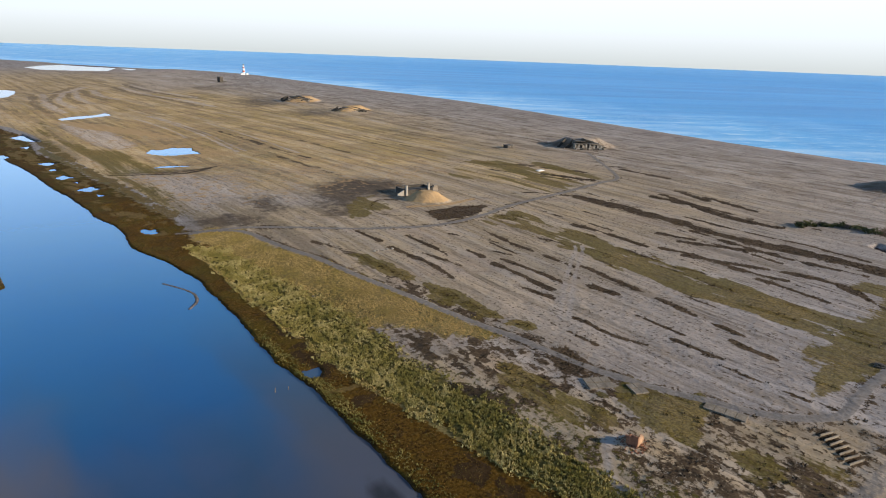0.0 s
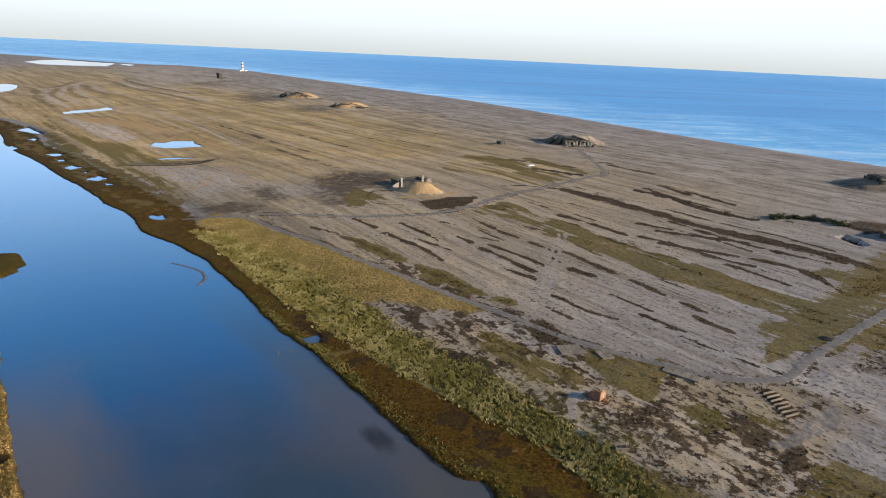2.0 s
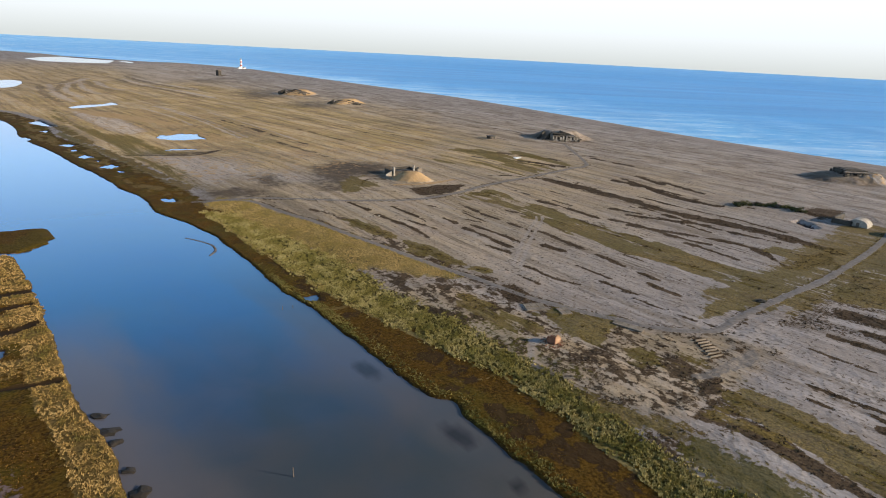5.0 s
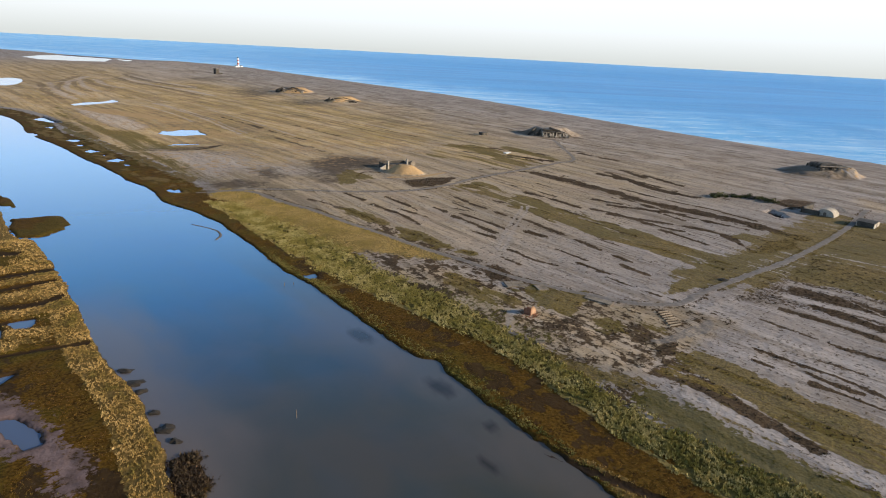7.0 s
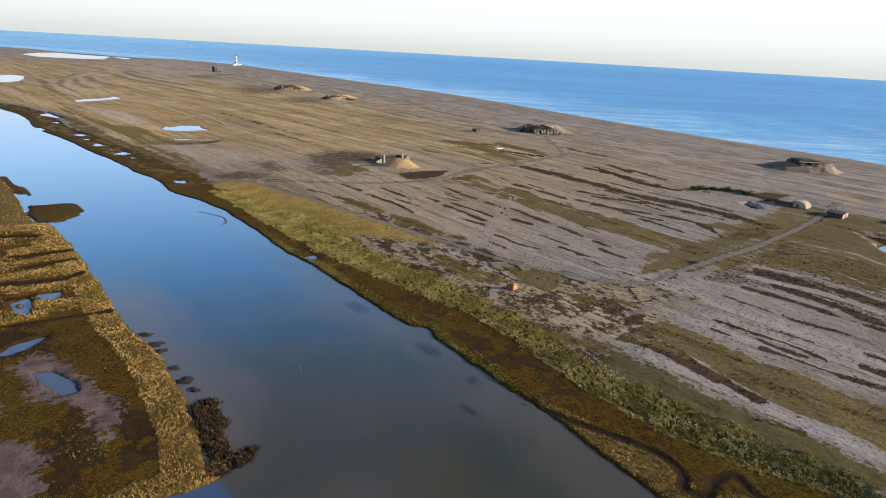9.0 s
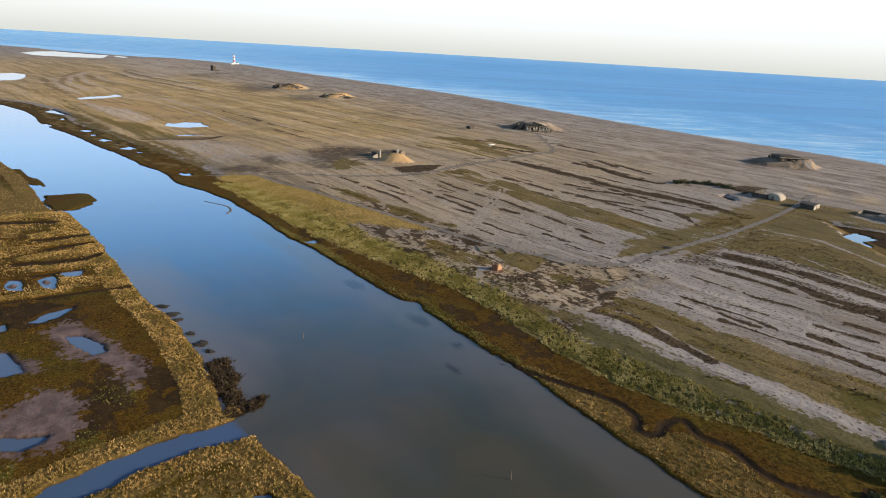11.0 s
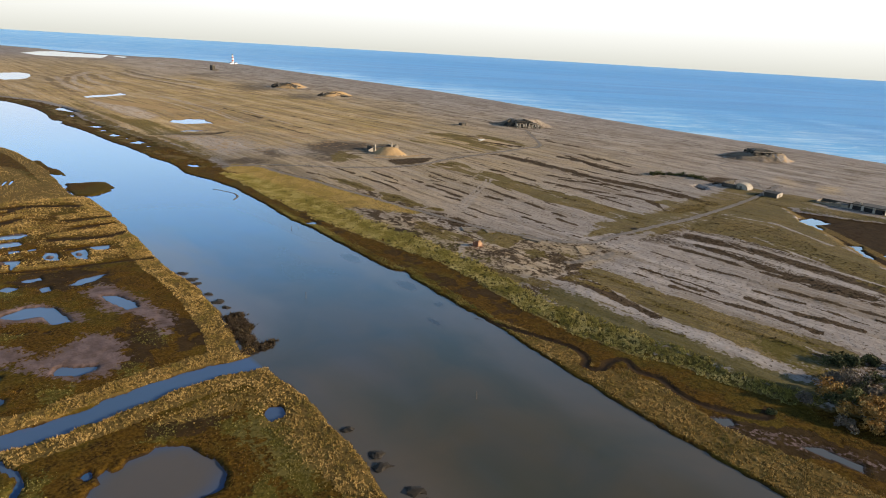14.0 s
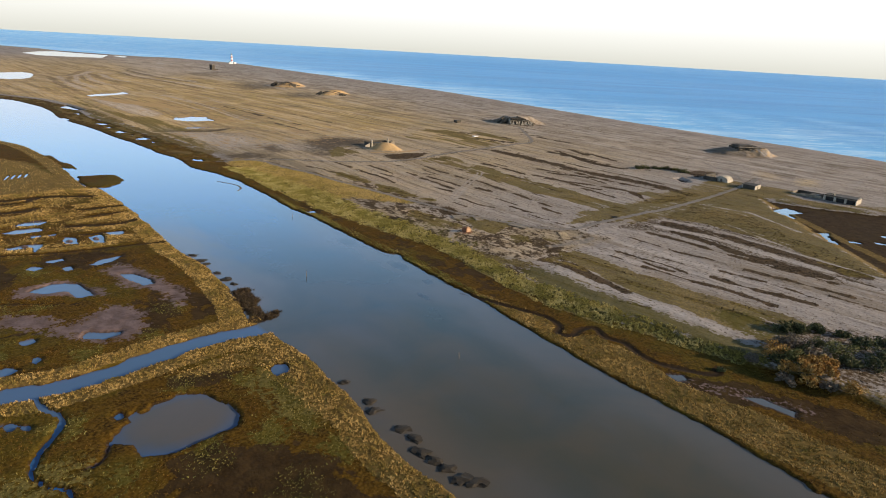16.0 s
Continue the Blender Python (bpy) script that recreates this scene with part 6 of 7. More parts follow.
def pagoda(x, y, turn, size, label, piers=6, tall=4.6, z=4.0, cap=1.0, stone=None, fallen=False, seed=1):
    rng = random.Random(seed)
    m = pose(x, y, z, 0, 0, turn)
    lab = empty("pagoda_laboratory", m, label, "ruin", "shingle-mounded laboratories")
    w, d = size
    part("plinth", boxes((-w, w, -d, d, -4, 0.3)), stone or concrete, lab)
    for sy in (-1, 1):
        for i in range(piers):
            px = -w + 0.7 + (2 * w - 1.4) * i / (piers - 1) + rng.uniform(-0.4, 0.4) * fallen
            wide, top = 0.55 + rng.uniform(-0.15, 0.35) * fallen, tall * (1 - rng.uniform(0, 0.35) * fallen)
            part("pier", boxes((px - wide, px + wide, sy * (d - 0.7) - 0.55, sy * (d - 0.7) + 0.55, 0.3, top)), stone or concrete, lab)
    for sx in (-1, 1):
        for i in range(1, 3):
            py = -d + 2 * d * i / 3
            part("pier", boxes((sx * (w - 0.7) - 0.55, sx * (w - 0.7) + 0.55, py - 0.55, py + 0.55, 0.3, tall)), stone or concrete, lab)
    part("inner_cell", boxes((-w + 1.9, w - 1.9, -d + 1.9, d - 0.5, 0.3, tall + (0.2 if fallen else 1.2 * cap))), concrete_dark, lab)
    if fallen:
        part("lintel", tilted(-w - 0.3, -w * 0.45, -d - 0.2, -d + 1.6, tall - 0.3, 0.5), concrete, lab)
        part("lintel", tilted(w * 0.1, w + 0.3, -d - 0.2, -d + 1.6, tall - 0.2, 0.9), concrete, lab)
        part("roof_slab", tilted(-w * 0.95, -w * 0.1, -d * 0.6, d * 0.5, tall + 1.5, 0.5, 0.9), concrete_dark, lab, "cracked dark roof slab sunk at one side")
        part("roof_slab", tilted(-w * 0.15, w * 0.55, -d * 0.3, d * 0.9, tall + 2.6, 2.2, 0.9), concrete_dark, lab, "fallen dark roof slab leaning into the cell")
        part("parapet", slope_wall(-w * 0.3, d * 0.4, tall + 3.6, w + 6.5, -d * 0.2, 0.6, 0.9, 0.2), concrete, lab, "pale sloping parapet running down the mound")
        part("retaining_wall", slope_wall(-w - 0.6, d * 0.1, tall + 1.6, -w - 9, -d * 0.7, 0.2), concrete_dark, lab)
        part("retaining_wall", slope_wall(-w - 3, d * 1.4, tall + 2.6, -w - 12, d * 0.3, 0.8), concrete_dark, lab)
        for i in range(14):
            bx, by, r = rng.uniform(-w, w), rng.uniform(-d - 3.5, -d - 0.8), rng.uniform(0.3, 0.9)
            part("fallen_block", tilted(bx - r, bx + r, by - 0.7 * r, by + 0.7 * r, -1.2, 0.5 * r, 1.4 + 1.2 * r), rng.choice((concrete, concrete_pale, concrete_dark)), lab)
    else:
        part("lintel", boxes((-w - 0.3, w + 0.3, -d - 0.2, -d + 1.6, tall, tall + 0.6), bevel=0.1), concrete, lab)
        roof = boxes((-w * 0.8, w * 0.62, -d * 0.55, d, tall + 1.2 * cap, tall + 2.4 * cap), (-w * 0.6, w * 0.4, -d * 0.3, d * 0.8, tall + 2.4 * cap, tall + 3.2 * cap), bevel=0.25)
        part("roof_slab", roof, concrete_dark, lab, "dark weed-grown concrete roof slab")
    for i in range(piers - 1):
        if i % 2 == 0:
            px = -w + 0.7 + (2 * w - 1.4) * (i + 0.5) / (piers - 1)
            part("infill_panel", boxes((px - 1.0, px + 1.0, -d + 0.35, -d + 0.6, 0.3, tall * 0.6)), concrete, lab)
    part("ramp_wall", boxes((w + 0.4, w + 1.1, -d - 3, d, -1.5, 1.2)), concrete, lab)


laboratory_one()


# long magazine huts
def hut(x, y, w, d, h, label, wall, roof_rise=0.0, turn=0.0, bays=0, name="magazine_hut", side=None):
    m = at_ground(x, y, turn, 0.25)
    thing = empty(name, m, label, "hut")
    # ends pale as if sunlit, sides darker as if shaded, by material colour
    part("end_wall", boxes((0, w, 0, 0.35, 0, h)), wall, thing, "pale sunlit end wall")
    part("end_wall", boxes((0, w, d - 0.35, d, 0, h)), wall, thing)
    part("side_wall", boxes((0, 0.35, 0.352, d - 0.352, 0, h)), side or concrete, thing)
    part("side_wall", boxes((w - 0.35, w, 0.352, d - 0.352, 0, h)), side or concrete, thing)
    if roof_rise:
        part("roof", gable(bmesh.new(), 0, w, 0, d, h + 0.1, roof_rise), slate, thing)
        for y0 in (0.02, d - 0.3):
            peak = bmesh.new()
            a = [peak.verts.new(p) for p in ((0.1, y0, h), (w - 0.1, y0, h), (w / 2, y0, h + roof_rise - 0.2))]
            b = [peak.verts.new((v.co.x, y0 + 0.28, v.co.z)) for v in a]
            peak.faces.new(a)
            peak.faces.new(b[::-1])
            for i in range(3):
                peak.faces.new((a[(i + 1) % 3], a[i], b[i], b[(i + 1) % 3]))
            part("gable_end", peak, wall, thing)
    else:
        part("roof", boxes((-0.35, w + 0.35, -0.35, d + 0.35, h, h + 0.35), bevel=0.05), slate, thing, "flat dark roof slab")
    for i in range(bays):
        y0 = 1.2 + (d - 2.4) * i / bays
        y1 = 1.2 + (d - 2.4) * (i + 0.72) / bays
        # the bay's inner shade is a black panel on the wall
        part("opening", boxes((-0.06, 0.02, y0, y1, 0.4, h - 0.5), bevel=0), black_void, thing, "black panel for the shade in an open bay")
        part("pilaster", boxes((-0.35, -0.002, y1 + 0.1, y1 + 0.9, 0, h - 0.05)), concrete_pale, thing)
    door = part("doorway", boxes((w * 0.4, w * 0.4 + 1.1, -0.05, -0.003, 0, 2.1), bevel=0), timber, thing)
    part("handle", boxes((w * 0.4 + 0.9, w * 0.4 + 0.98, -0.11, -0.052, 0.95, 1.1), bevel=0), black_void, door)
    return thing


def vault_hut(x, y, w, d, h):
    """A round-backed store: half barrel shell, end walls set inside it."""
    thing = empty("vaulted_store", at_ground(x, y, -90, 0.25), "pale round-backed concrete store half sunk beside the cross track", "hut")
    arc = [(w / 2 - w / 2 * math.cos(a), h * math.sin(a) ** 0.75) for a in np.linspace(0, math.pi, 15)]
    ins = [(w / 2 - (w / 2 - 0.4) * math.cos(a), (h - 0.35) * math.sin(a) ** 0.75) for a in np.linspace(0, math.pi, 15)]
    bm = bmesh.new()
    rows = [[bm.verts.new((px, py, pz)) for px, pz in ring] for ring, py in ((arc, 0), (arc, d), (ins, d), (ins, 0))]
    for k in range(4):
        a, b = rows[k], rows[(k + 1) % 4]
        for q in range(14):
            bm.faces.new((a[q], a[q + 1], b[q + 1], b[q]))
    bmesh.ops.recalc_face_normals(bm, faces=bm.faces[:])
    part("shell", bm, concrete_pale, thing)
    for y0 in (0.25, d - 0.6):
        bm = bmesh.new()
        a = [bm.verts.new((px, y0, pz)) for px, pz in ins]
        b = [bm.verts.new((px, y0 + 0.35, pz)) for px, pz in ins]
        bm.faces.new(a)
        bm.faces.new(b[::-1])
        for q in range(15):
            bm.faces.new((a[(q + 1) % 15], a[q], b[q], b[(q + 1) % 15]))
        bmesh.ops.recalc_face_normals(bm, faces=bm.faces[:])
        part("end_wall", bm, concrete_pale, thing, "pale end wall under the vault")
    part("doorway", boxes((w * 0.42, w * 0.58, 0.12, 0.24, 0, 2.2), bevel=0), timber, thing)


def ruined_range(x, y, w, d, h):
    """A long range of bays with a partly fallen roof."""
    thing = empty("ruined_range", at_ground(x, y, 0, 0.25), "long ruined range of open bays with a broken dark roof", "ruin")
    # sunlit near end and shaded rear wall are coloured that way
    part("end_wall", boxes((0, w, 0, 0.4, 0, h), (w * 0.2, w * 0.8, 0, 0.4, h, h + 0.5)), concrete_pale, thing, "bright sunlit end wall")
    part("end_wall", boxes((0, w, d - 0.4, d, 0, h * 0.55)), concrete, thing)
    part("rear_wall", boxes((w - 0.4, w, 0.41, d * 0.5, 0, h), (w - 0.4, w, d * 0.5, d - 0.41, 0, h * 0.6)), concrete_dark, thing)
    edges = [0.41, d * 0.15, d * 0.31, d * 0.47]
    for k in range(3):
        # black panel behind each lintel stands for the shade within
        part("opening", boxes((0.25, 0.4, edges[k] + 0.9, edges[k + 1] - 0.3, 0.2, h - 0.7), bevel=0), black_void, thing, "black panel for the shade in an open bay")
        part("pilaster", boxes((-0.3, 0.5, edges[k + 1] - 0.3, edges[k + 1] + 0.9, 0, h - 0.1 * k)), concrete_pale, thing)
        part("lintel", boxes((0, 0.5, edges[k] + 0.02, edges[k + 1] - 0.32, h - 0.7, h - 0.05)), concrete, thing)
    part("side_wall", boxes((0, 0.4, d * 0.52, d * 0.78, 0, h * 0.6), (0, 0.4, d * 0.78 + 0.01, d - 0.41, 0, h * 0.42)), concrete, thing)
    part("roof_slab", boxes((-0.4, w + 0.3, -0.3, d * 0.17, h + 0.02, h + 0.35)), slate, thing)
    part("roof_slab", boxes((-0.2, w + 0.3, d * 0.175, d * 0.33, h + 0.02, h + 0.3)), slate, thing)
    part("roof_slab", boxes((1.6, w + 0.3, d * 0.335, d * 0.5, h - 0.15, h + 0.15)), concrete_dark, thing)
    part("fallen_slab", boxes((1.0, w - 1.2, d * 0.56, d * 0.74, h * 0.42, h * 0.5)), slate, thing)
    part("fallen_slab", boxes((2.2, w - 2.5, d * 0.78, d * 0.9, 0.6, 0.9)), concrete_dark, thing)
    part("chimney_stub", boxes((2.6, 3.6, d * 0.36, d * 0.36 + 1.0, h + 0.1, h + 1.2)), concrete_pale, thing)


vault_hut(331.5, 54.5, 9.0, 8, 3.9)
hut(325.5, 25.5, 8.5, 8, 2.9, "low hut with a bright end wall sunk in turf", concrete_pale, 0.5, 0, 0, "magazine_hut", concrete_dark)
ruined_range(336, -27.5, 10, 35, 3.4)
hut(384, 360, 6, 5, 2.6, "small dark hut standing alone on the shingle", concrete_dark, 0.0, 0, 0, "magazine_hut", concrete_dark)


def revetment():
    """Earth bank with a wall round the blockhouse."""
    thing = empty("blast_wall", at_ground(330.5, 58, 0, 0.2), "dark curved blast wall beside the blockhouse", "wall")
    part("wall_run", boxes((0, 15, 2, 3.2, 0, 3.2), bevel=0.2), concrete_dark, thing)
    part("wall_run", boxes((-1.2, -0.002, -6, 3.2, 0, 2.6), bevel=0.2), concrete_dark, thing)


revetment()


# concrete beams laid out in a row by the bend of the track
def beams():
    first = None
    for i in range(7):
        m = at_ground(137 - 1.05 * i, 31.5 - 1.23 * i, -17 + (i * 37 % 5) - 2, -0.1)
        if first is None:
            first = tagged(part("concrete_beam", boxes((-2.2, 2.2, -0.14, 0.14, -0.4, 0.36), bevel=0.03), concrete, None), "weathered concrete beam lying in a row on the shingle", "beam", "row of concrete beams")
            first.matrix_basis = m
        else:
            copy_thing(first, m)


beams()


# brick hut in ruins
def brick_ruin():
    thing = empty("brick_ruin", at_ground(100.5, 55, 8, 0.1), "broken red brick hut with one wall in a sunlit tone standing in scrub", "ruin")
    for name, rows, mat in (("front_wall", ((0.0, 2.6, -1.3, -1.0, 0, 1.6), (0.0, 1.7, -1.3, -1.0, 1.6, 2.3), (0.3, 1.0, -1.3, -1.0, 2.3, 2.7)), brick_sunlit),
                            ("side_wall", ((-0.3, 0.0, -1.3, 1.2, 0, 1.9), (-0.3, 0.0, -1.3, 0.2, 1.9, 2.5)), brickwork),
                            ("rear_wall", ((0.0, 1.6, 0.9, 1.2, 0, 1.4), (1.0, 2.6, 0.9, 1.2, 0, 0.8)), brickwork),
                            ("pier", ((2.3, 2.6, -1.0, -0.3, 0, 1.1),), brickwork)):
        part(name, boxes(*rows, bevel=0.03), mat, thing)
    rng = random.Random(5)
    bm = bmesh.new()
    for i in range(90):
        a, r = rng.uniform(0, 6.28), rng.uniform(0.3, 3.2)
        x, y, s = 101 + r * math.cos(a), 55 + r * math.sin(a), rng.uniform(0.08, 0.28)
        z = ground_height(x, y)
        box(bm, x - s, x + s, y - s * 0.6, y + s * 0.6, z - 0.1, z + s * 0.7, skew=(rng.uniform(-0.1, 0.1), rng.uniform(-0.1, 0.1)))
    tagged(part("brick_rubble", bm, brickwork, None), "scattered red brick rubble round a ruined hut", "rubble", kind="stuff")


brick_ruin()


# concrete hard standings beside the track
def slab(x0, x1, y0, y1, turn, label, nx=3, ny=2):
    x, y = (x0 + x1) / 2, (y0 + y1) / 2
    w, d = (x1 - x0) / nx, (y1 - y0) / ny
    thing = empty("hard_standing", pose(x, y, min(ground_height(x + i * (x1 - x0) / 2.4, y + j * (y1 - y0) / 2.4) for i in (-1, 0, 1) for j in (-1, 0, 1)) + 0.22, 0, 0, turn), label, "slab")
    for i in range(nx):
        for j in range(ny):
            a, b = -(x1 - x0) / 2 + i * w, -(y1 - y0) / 2 + j * d
            part("slab_bay", boxes((a + 0.05, a + w - 0.05, b + 0.05, b + d - 0.05, -0.7, 0.12 + 0.02 * ((i * 3 + j * 5) % 3)), bevel=0.02), concrete, thing)


slab(112.5, 119, 71.5, 76.5, -30, "cracked pale concrete hard standing beside the track", 3, 2)
slab(126.4, 129.4, 44.5, 53.5, 12, "row of concrete slabs edging the track bend", 1, 4)
slab(119, 122.6, 64.5, 69, -24, "small concrete slab by the track", 2, 2)


tagged(part("concrete_block", boxes((324, 330, 273.5, 276.5, ground_height(327, 275) - 0.2, ground_height(327, 275) + 0.5), bevel=0.1), white_paint, None), "single whitish concrete block lying on turf", "block")


# squat marker stones in a row on the open shingle
def marker_stones():
    first = None
    for x, y in ((130.5, 188.4), (132.2, 188.8), (134.2, 188.2), (136.2, 188.0), (138.4, 187.6)):
        m = at_ground(x, y, 17 * x, 0.1)
        if first is None:
            first = tagged(part("marker_stone", boxes((-0.45, 0.45, -0.4, 0.4, 0, 0.6), bevel=0.12), concrete_pale, None), "squat pale marker stone in a row on shingle", "stone", "row of marker stones")
            first.matrix_basis = m
        else:
            copy_thing(first, m)


def drain_chamber(x, y):
    """A low open concrete chamber with a rusted grating."""
    thing = empty("drain_chamber", at_ground(x, y, -40, 0.15), "low dark concrete drain chamber set in scrub", "drain")
    part("side_wall", boxes((-1.2, 1.2, -0.7, -0.5, 0, 0.55)), concrete, thing)
    part("side_wall", boxes((-1.2, 1.2, 0.5, 0.7, 0, 0.55)), concrete, thing)
    part("end_wall", boxes((-1.2, -1.0, -0.498, 0.498, 0, 0.55)), concrete, thing)
    part("end_wall", boxes((1.0, 1.2, -0.498, 0.498, 0, 0.55)), concrete, thing)
    part("floor_slab", boxes((-0.998, 0.998, -0.498, 0.498, 0, 0.15)), black_void, thing)
    for i in range(5):
        part("grating_bar", boxes((-0.85 + 0.4 * i, -0.78 + 0.4 * i, -0.495, 0.495, 0.42, 0.48), bevel=0), timber, thing, "rusty flat bar")


def rubble_heap(x, y):
    rng = random.Random(21)
    bm = bmesh.new()
    for i in range(40):
        a, r = rng.uniform(0, 6.28), 1.6 * math.sqrt(rng.random())
        px, py, q = x + r * math.cos(a), y + r * math.sin(a), rng.uniform(0.15, 0.4)
        z = ground_height(px, py) + 0.5 * (1 - r / 1.6)
        box(bm, px - q, px + q, py - 0.7 * q, py + 0.7 * q, z - 0.5, z + 0.5 * q, skew=(rng.uniform(-0.1, 0.1), rng.uniform(-0.1, 0.1)))
    tagged(part("rubble_heap", bm, concrete_dark, None), "dark heap of broken concrete beside the cross track", "rubble")


marker_stones()
drain_chamber(90, 41)
rubble_heap(183, 34.5)


# posts in the channel and by the track
def posts():
    first = None
    for x, y, h in ((55, 119, 1.3), (58, 118.3, 0.9), (21.4, 49.4, 2.0), (22.7, -23.6, 1.8)):
        if first is None:
            first = tagged(part("mooring_stake", tube(bmesh.new(), 0.10, 0.07, -1.2, 1.0, 8), timber, None), "weathered timber stake standing in channel mud", "post", "stakes in the channel")
            first.matrix_basis = pose(x, y, h - 1.0, 3, 2, 0)
        else:
            copy_thing(first, pose(x, y, h - 1.0, -4, 3, 40))


posts()


# mud clumps with weed along the west bank
def clumps():
    rng = random.Random(11)
    spots = [(-0.6, 90.2), (-0.7, 83.2), (-0.9, 78.7), (-1, 68.3), (-1.2, 61.1), (-1, 56.0), (-7.2, -16.3), (-7.4, -26.3), (-8.4, -30.1), (-7.8, -39.3), (-8.0, -43.2)]
    spots += [(-10.0, -47.4), (-9.5, -51.1), (-9.2, -54.3), (-9.3, -58.2), (-7.6, -60.5), (-10, -66)]
    for k, (x, y) in enumerate(spots):
        r = rng.uniform(0.9, 1.5) * (1.35 if y < -42 else 1.0)
        bm = bmesh.new()
        bmesh.ops.create_icosphere(bm, subdivisions=2, radius=1.0)
        for v in bm.verts:
            n = noise.noise(Vector((v.co.x * 1.7 + k * 7, v.co.y * 1.7, v.co.z)))
            v.co = Vector((v.co.x * r * (1 + 0.8 * n), v.co.y * r * 1.35 * (1 + 0.8 * n), v.co.z * 0.5 * (1 + 0.6 * n)))
        ob = tagged(part("mud_clump", bm, wet_mud, None), "dark weedy mud clump standing in shallow channel water", "mud", "mud clumps along the bank")
        ob.matrix_basis = pose(x, y, 0.0, 0, 0, rng.uniform(0, 90))


clumps()


# lighthouse and far tower
def lighthouse(x, y):
    m = pose(x, y, ground_height(x, y) - 0.5)
    thing = empty("lighthouse", m, "white tapered lighthouse with red bands on the shingle point", "lighthouse")
    for z0, z1, mat in ((0, 8.0, white_paint), (8.0, 12.0, red_paint), (12.0, 17.5, white_paint), (17.5, 21.0, red_paint), (21.0, 25, white_paint)):
        r = lambda z: 3.6 - 1.3 * z / 25
        part("tower_band", tube(bmesh.new(), r(z0), r(z1), z0, z1, 20), mat, thing)
    part("gallery", tube(bmesh.new(), 2.8, 2.8, 25, 25.7, 20), white_paint, thing)
    part("lantern", tube(bmesh.new(), 1.7, 1.7, 25.7, 28.6, 12), glass, thing)
    part("dome", tube(bmesh.new(), 1.9, 0.3, 28.6, 30.2, 16), white_paint, thing)
    for bx, by in ((-9, -3), (5, -5)):
        part("keepers_cottage", boxes((bx, bx + 7, by, by + 6, 0, 4.2)), white_paint, thing)
        part("cottage_roof", gable(bmesh.new(), bx, bx + 7, by, by + 6, 4.2, 1.8), slate, thing)


def watch_tower(x, y):
    m = pose(x, y, ground_height(x, y) - 0.5, 0, 0, 20)
    thing = empty("watch_tower", m, "dark block tower standing far off on open shingle", "tower")
    part("shaft", boxes((-4, 4, -4, 4, 0, 11)), concrete_dark, thing)
    part("parapet", boxes((-4.4, 4.4, -4.4, 4.4, 11, 12.4)), timber, thing)
    for z in (3, 7):
        part("window", boxes((-4.06, -3.98, -1.2, 1.2, z, z + 1.6), bevel=0), glass, thing)
    part("annexe", boxes((4.05, 16, -3, 3, 0, 2.5)), concrete_dark, thing)


lighthouse(760, 1745)
watch_tower(539, 1361)
# first one: pale stone puts sunlight on the piers into their colour
pagoda(448.5, 328.5, -35, (12, 8), "pagoda laboratory with pale piers in a shingle mound", 8, 4.0, 3.4, 0.8, concrete_pale, True, 4)
pagoda(486, 99, -40, (11.5, 9), "low pagoda laboratory with dark slab roof in a shingle mound", 6, 2.2, 7.2, 0.5, concrete_dark)
pagoda(452, 848, -35, (15, 10), "distant pagoda laboratory sunk in a tawny shingle mound", 6, 2.6, 5.5, 0.8, None, True, 7)
pagoda(444, 690, -25, (15, 7), "distant laboratory with dark openings in a tawny mound", 5, 2.4, 3.4, 0.35, None, True, 9)

# ---- shrubs ----
leaf_orange = leaf_material("russet_leaves", (0.20, 0.10, 0.022), (0.34, 0.18, 0.045), (0.30, 0.20, 0.07), 0.4, 0.6)
leaf_dark = leaf_material("dark_evergreen_leaves", (0.030, 0.036, 0.016), (0.054, 0.060, 0.022), (0.085, 0.085, 0.034), 0.4, 0.6)
leaf_olive = leaf_material("olive_leaves", (0.06, 0.065, 0.018), (0.10, 0.10, 0.03), (0.14, 0.12, 0.045), 0.4, 0.6)
leaf_grey = leaf_material("grey_twigs", (0.10, 0.080, 0.064), (0.15, 0.118, 0.092), (0.12, 0.100, 0.066), 0.35, 0.6)
bark = material("bark", (0.075, 0.055, 0.040), 0.9, grain=0.3, scale=8.0)


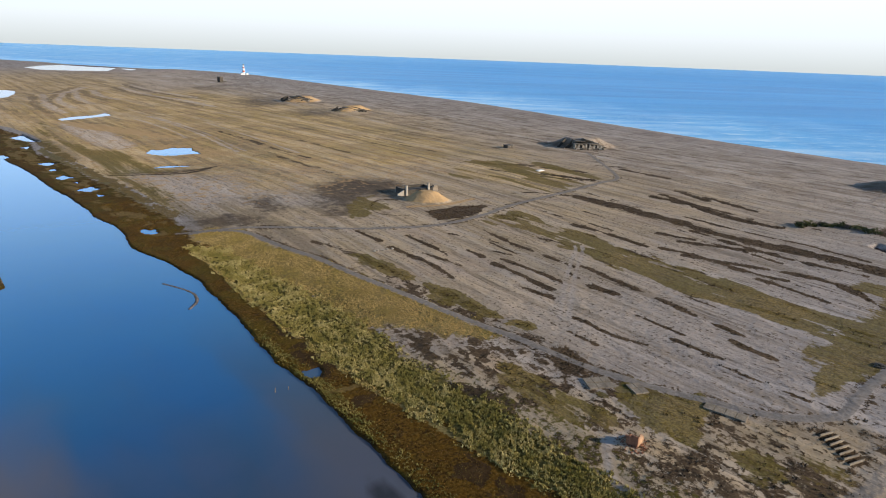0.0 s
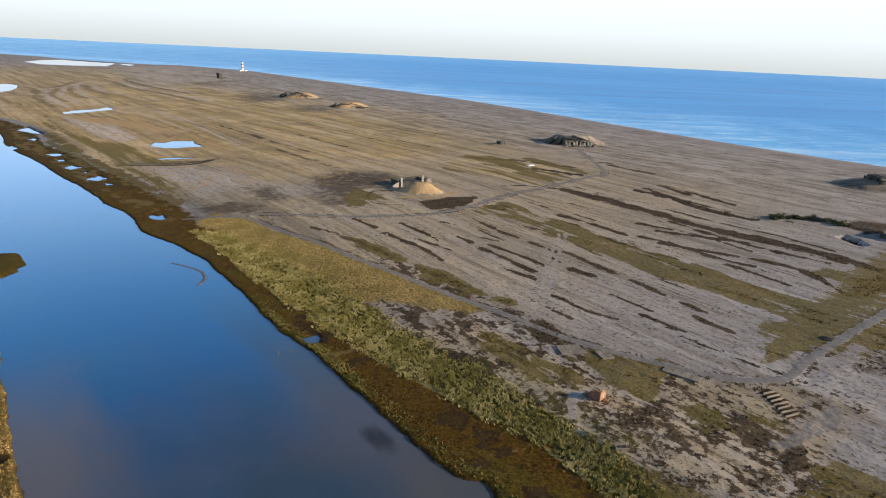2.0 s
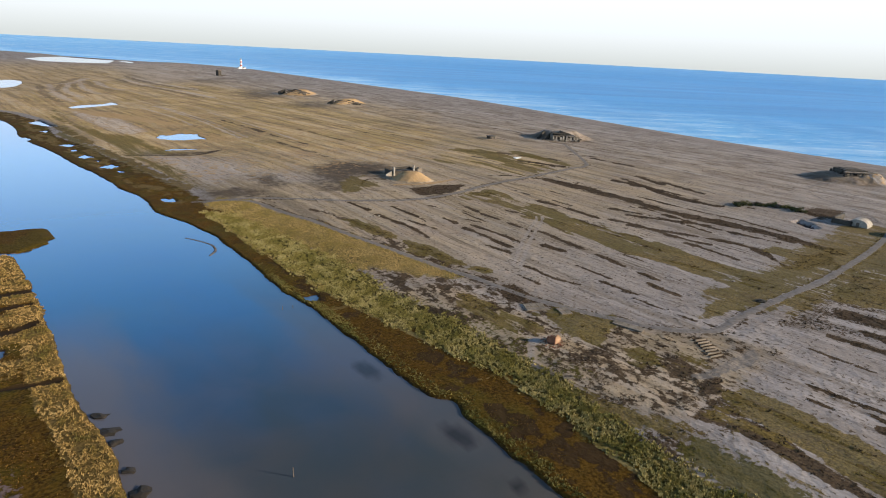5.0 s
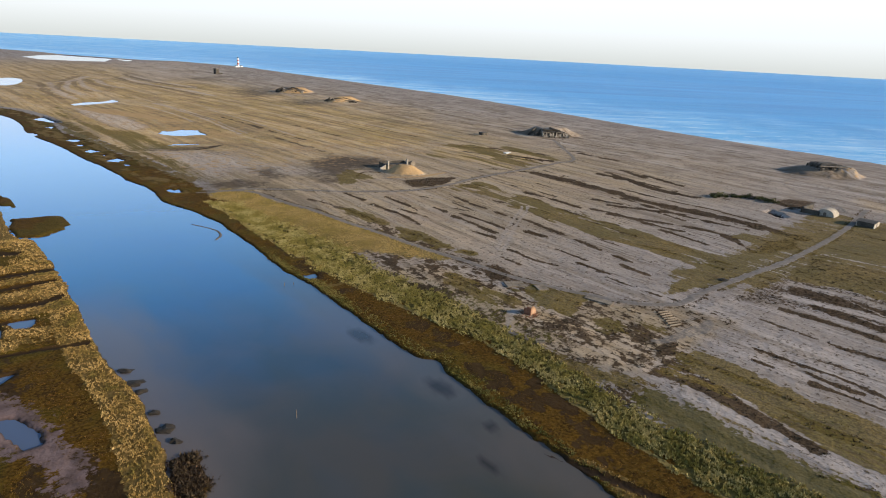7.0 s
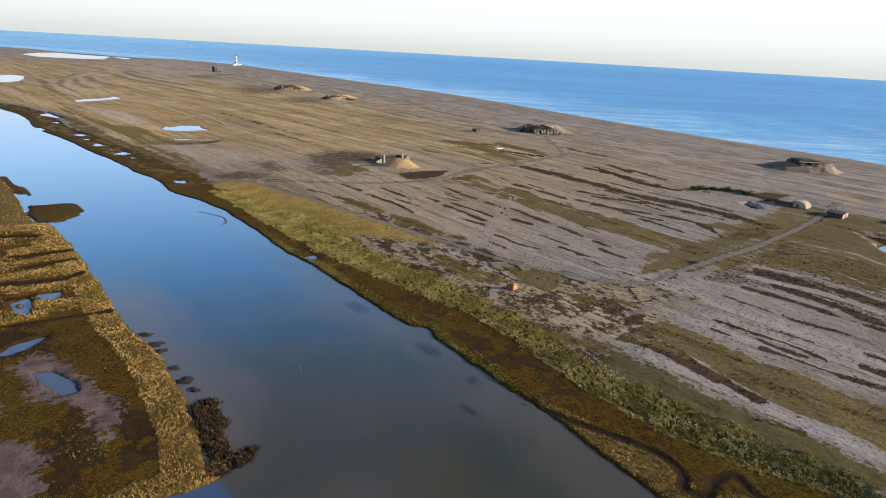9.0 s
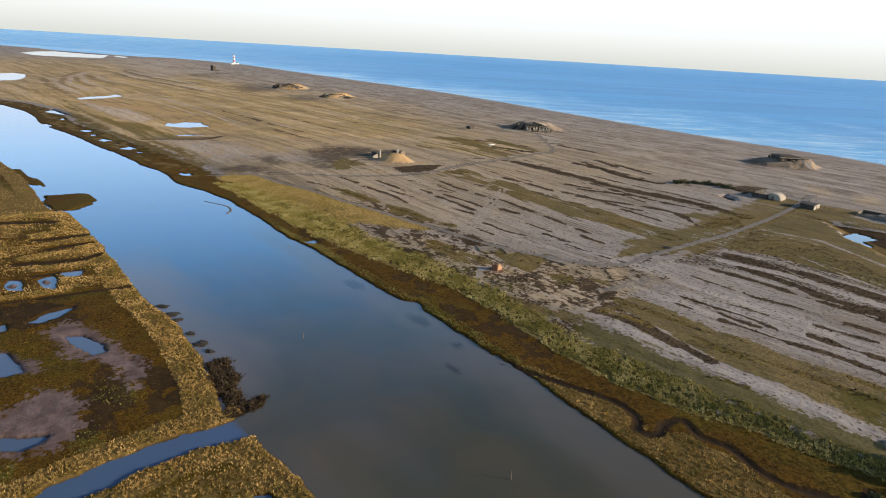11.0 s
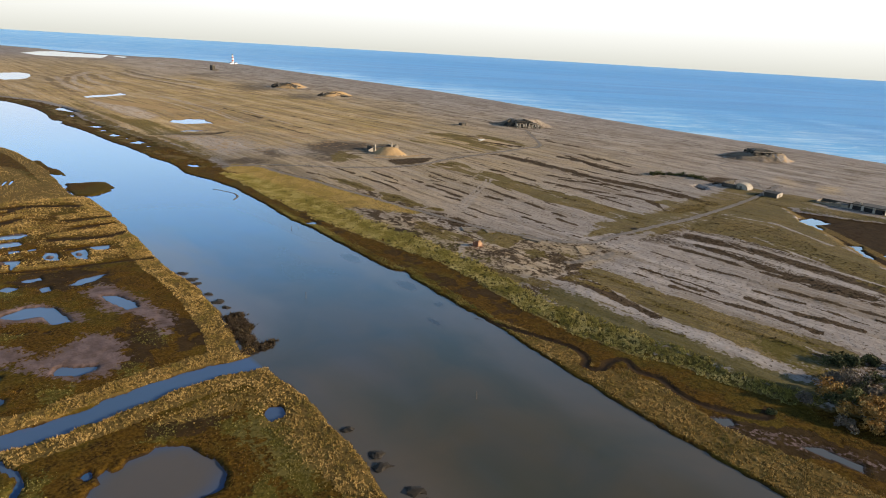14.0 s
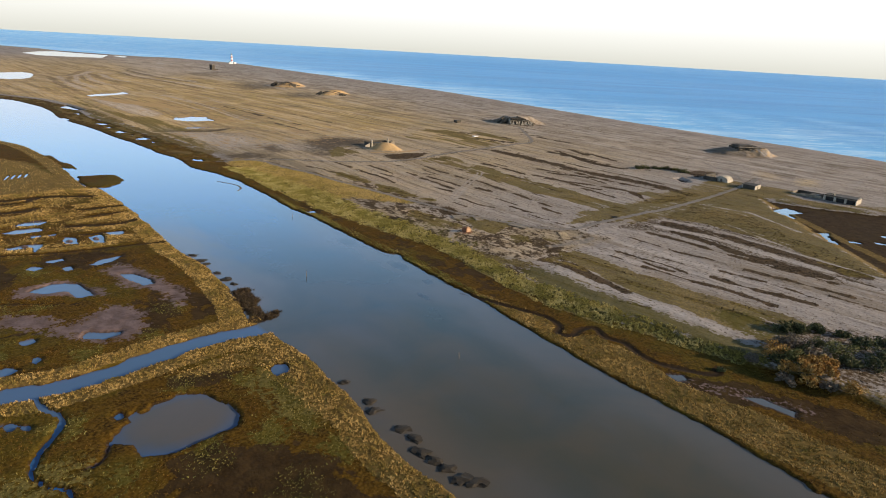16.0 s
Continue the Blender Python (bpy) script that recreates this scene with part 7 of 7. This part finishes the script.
def shrub(x, y, r, h, mat, label, seed, leaves=260, name="shrub", size=0.34):
    rng = np.random.default_rng(seed)
    base = ground_height(x, y)
    thing = empty(name, pose(x, y, base - 0.1), label, "shrub")
    tips = []
    for k in range(6):
        a, lean = rng.uniform(0, 6.28), rng.uniform(0.25, 0.7)
        tip = Vector((lean * r * math.cos(a), lean * r * math.sin(a), h * rng.uniform(0.55, 0.85)))
        tips.append(tip)
        bm = bmesh.new()
        tube(bm, 0.09, 0.02, 0, 1.0, 6)
        for v in bm.verts:
            v.co = Vector((v.co.x + tip.x * v.co.z, v.co.y + tip.y * v.co.z, tip.z * v.co.z))
        part("stem", bm, bark, thing)
    # lobes of leaves round the stem tips, with gaps between them
    lobes = [(t, rng.uniform(0.3, 0.5) * r) for t in tips] + [(Vector((rng.uniform(-0.8, 0.8) * r, rng.uniform(-0.8, 0.8) * r, h * rng.uniform(0.25, 0.6))), rng.uniform(0.22, 0.42) * r) for _ in range(9)]
    v, f = [], []
    for c, s in lobes:
        for _ in range(leaves // len(lobes)):
            d = Vector(rng.normal(0, 1, 3)).normalized() * s * rng.uniform(0.65, 1.08)
            p = Vector((c.x + d.x, c.y + d.y, max(0.15, c.z + d.z * 0.8)))
            e1 = Vector(rng.normal(0, 1, 3)).normalized()
            e2 = e1.cross(Vector(rng.normal(0, 1, 3))).normalized()
            q = size * rng.uniform(0.6, 1.25)
            i = len(v)
            v += [p - e1 * q, p + e2 * q * 0.55, p + e1 * q, p - e2 * q * 0.55]
            f.append((i, i + 1, i + 2, i + 3))
    link_mesh("crown", v, f, mat, thing)


SHRUBS = [(88.9, -75, 2.6, 3.6, "o"), (89.5, -79.5, 2.4, 3.2, "g"), (86, -77.5, 1.8, 2.4, "k"), (100, -77.5, 3.0, 3.6, "t"), (96, -74.5, 2.2, 2.6, "t"), (86.8, -85, 2.6, 3.2, "o"), (92.7, -86, 2.5, 3.4, "o")]
SHRUBS += [(89.5, -88.5, 2.0, 2.6, "o"), (103.4, -86.5, 3.4, 4.0, "g"), (99, -90, 2.2, 2.6, "k"), (115, -90, 3.0, 3.0, "k"), (86, -95, 2.0, 2.4, "o"), (109.4, -70.5, 2.2, 2.0, "k"), (113, -73, 2.4, 2.2, "k")]
SHRUBS += [(117.5, -76.5, 2.2, 2.0, "k"), (120.3, -83, 1.8, 1.6, "k"), (80.5, -82, 1.8, 1.8, "t"), (106, -95.5, 3.2, 3.4, "k"), (123.6, -92.5, 2.2, 2.0, "k"), (111, -96, 2.8, 3.0, "k"), (119, -99, 3.0, 3.0, "k"), (106, -80, 2.0, 2.0, "k"), (72.5, -69, 0.9, 1.0, "k"), (83.5, -72, 1.6, 1.6, "t"), (84, -90.5, 1.6, 1.6, "t"), (93, -80.5, 1.8, 2.2, "g"), (84.5, -80.5, 2.0, 2.6, "o"), (89.5, -83, 2.2, 3.0, "o"), (96, -84, 2.4, 2.8, "t"), (83, -86, 1.8, 2.2, "o"), (97, -80, 2.0, 2.4, "k")]
LOOK = {"o": (leaf_orange, "russet and gold autumn shrub at the marsh edge"), "k": (leaf_dark, "dark evergreen shrub on the shingle edge"), "g": (leaf_olive, "olive green shrub with dense leaves"), "t": (leaf_grey, "bare grey-brown twiggy shrub")}
for k, (x, y, r, h, c) in enumerate(SHRUBS):
    shrub(x, y, 1.3 * r, 1.1 * h, LOOK[c][0], LOOK[c][1], 100 + k, 1500 if r > 2 else 800, "shrub", 0.27)
THICKET = curve_through([(324, 108), (333, 101), (340, 92), (340, 81)], 4)
for k, (x, y) in enumerate(THICKET):
    r = (2.9, 1.7, 3.4, 1.3, 2.3)[k % 5]
    shrub(x + (k * 5 % 3) - 1, y + (k * 7 % 4) - 1.5, r, 0.8 + 0.35 * r, (leaf_dark, leaf_dark, leaf_olive, leaf_grey)[k * 3 % 4], "low dark gorse bush in a thicket on shingle", 300 + k, 420, "gorse_bush", 0.42)
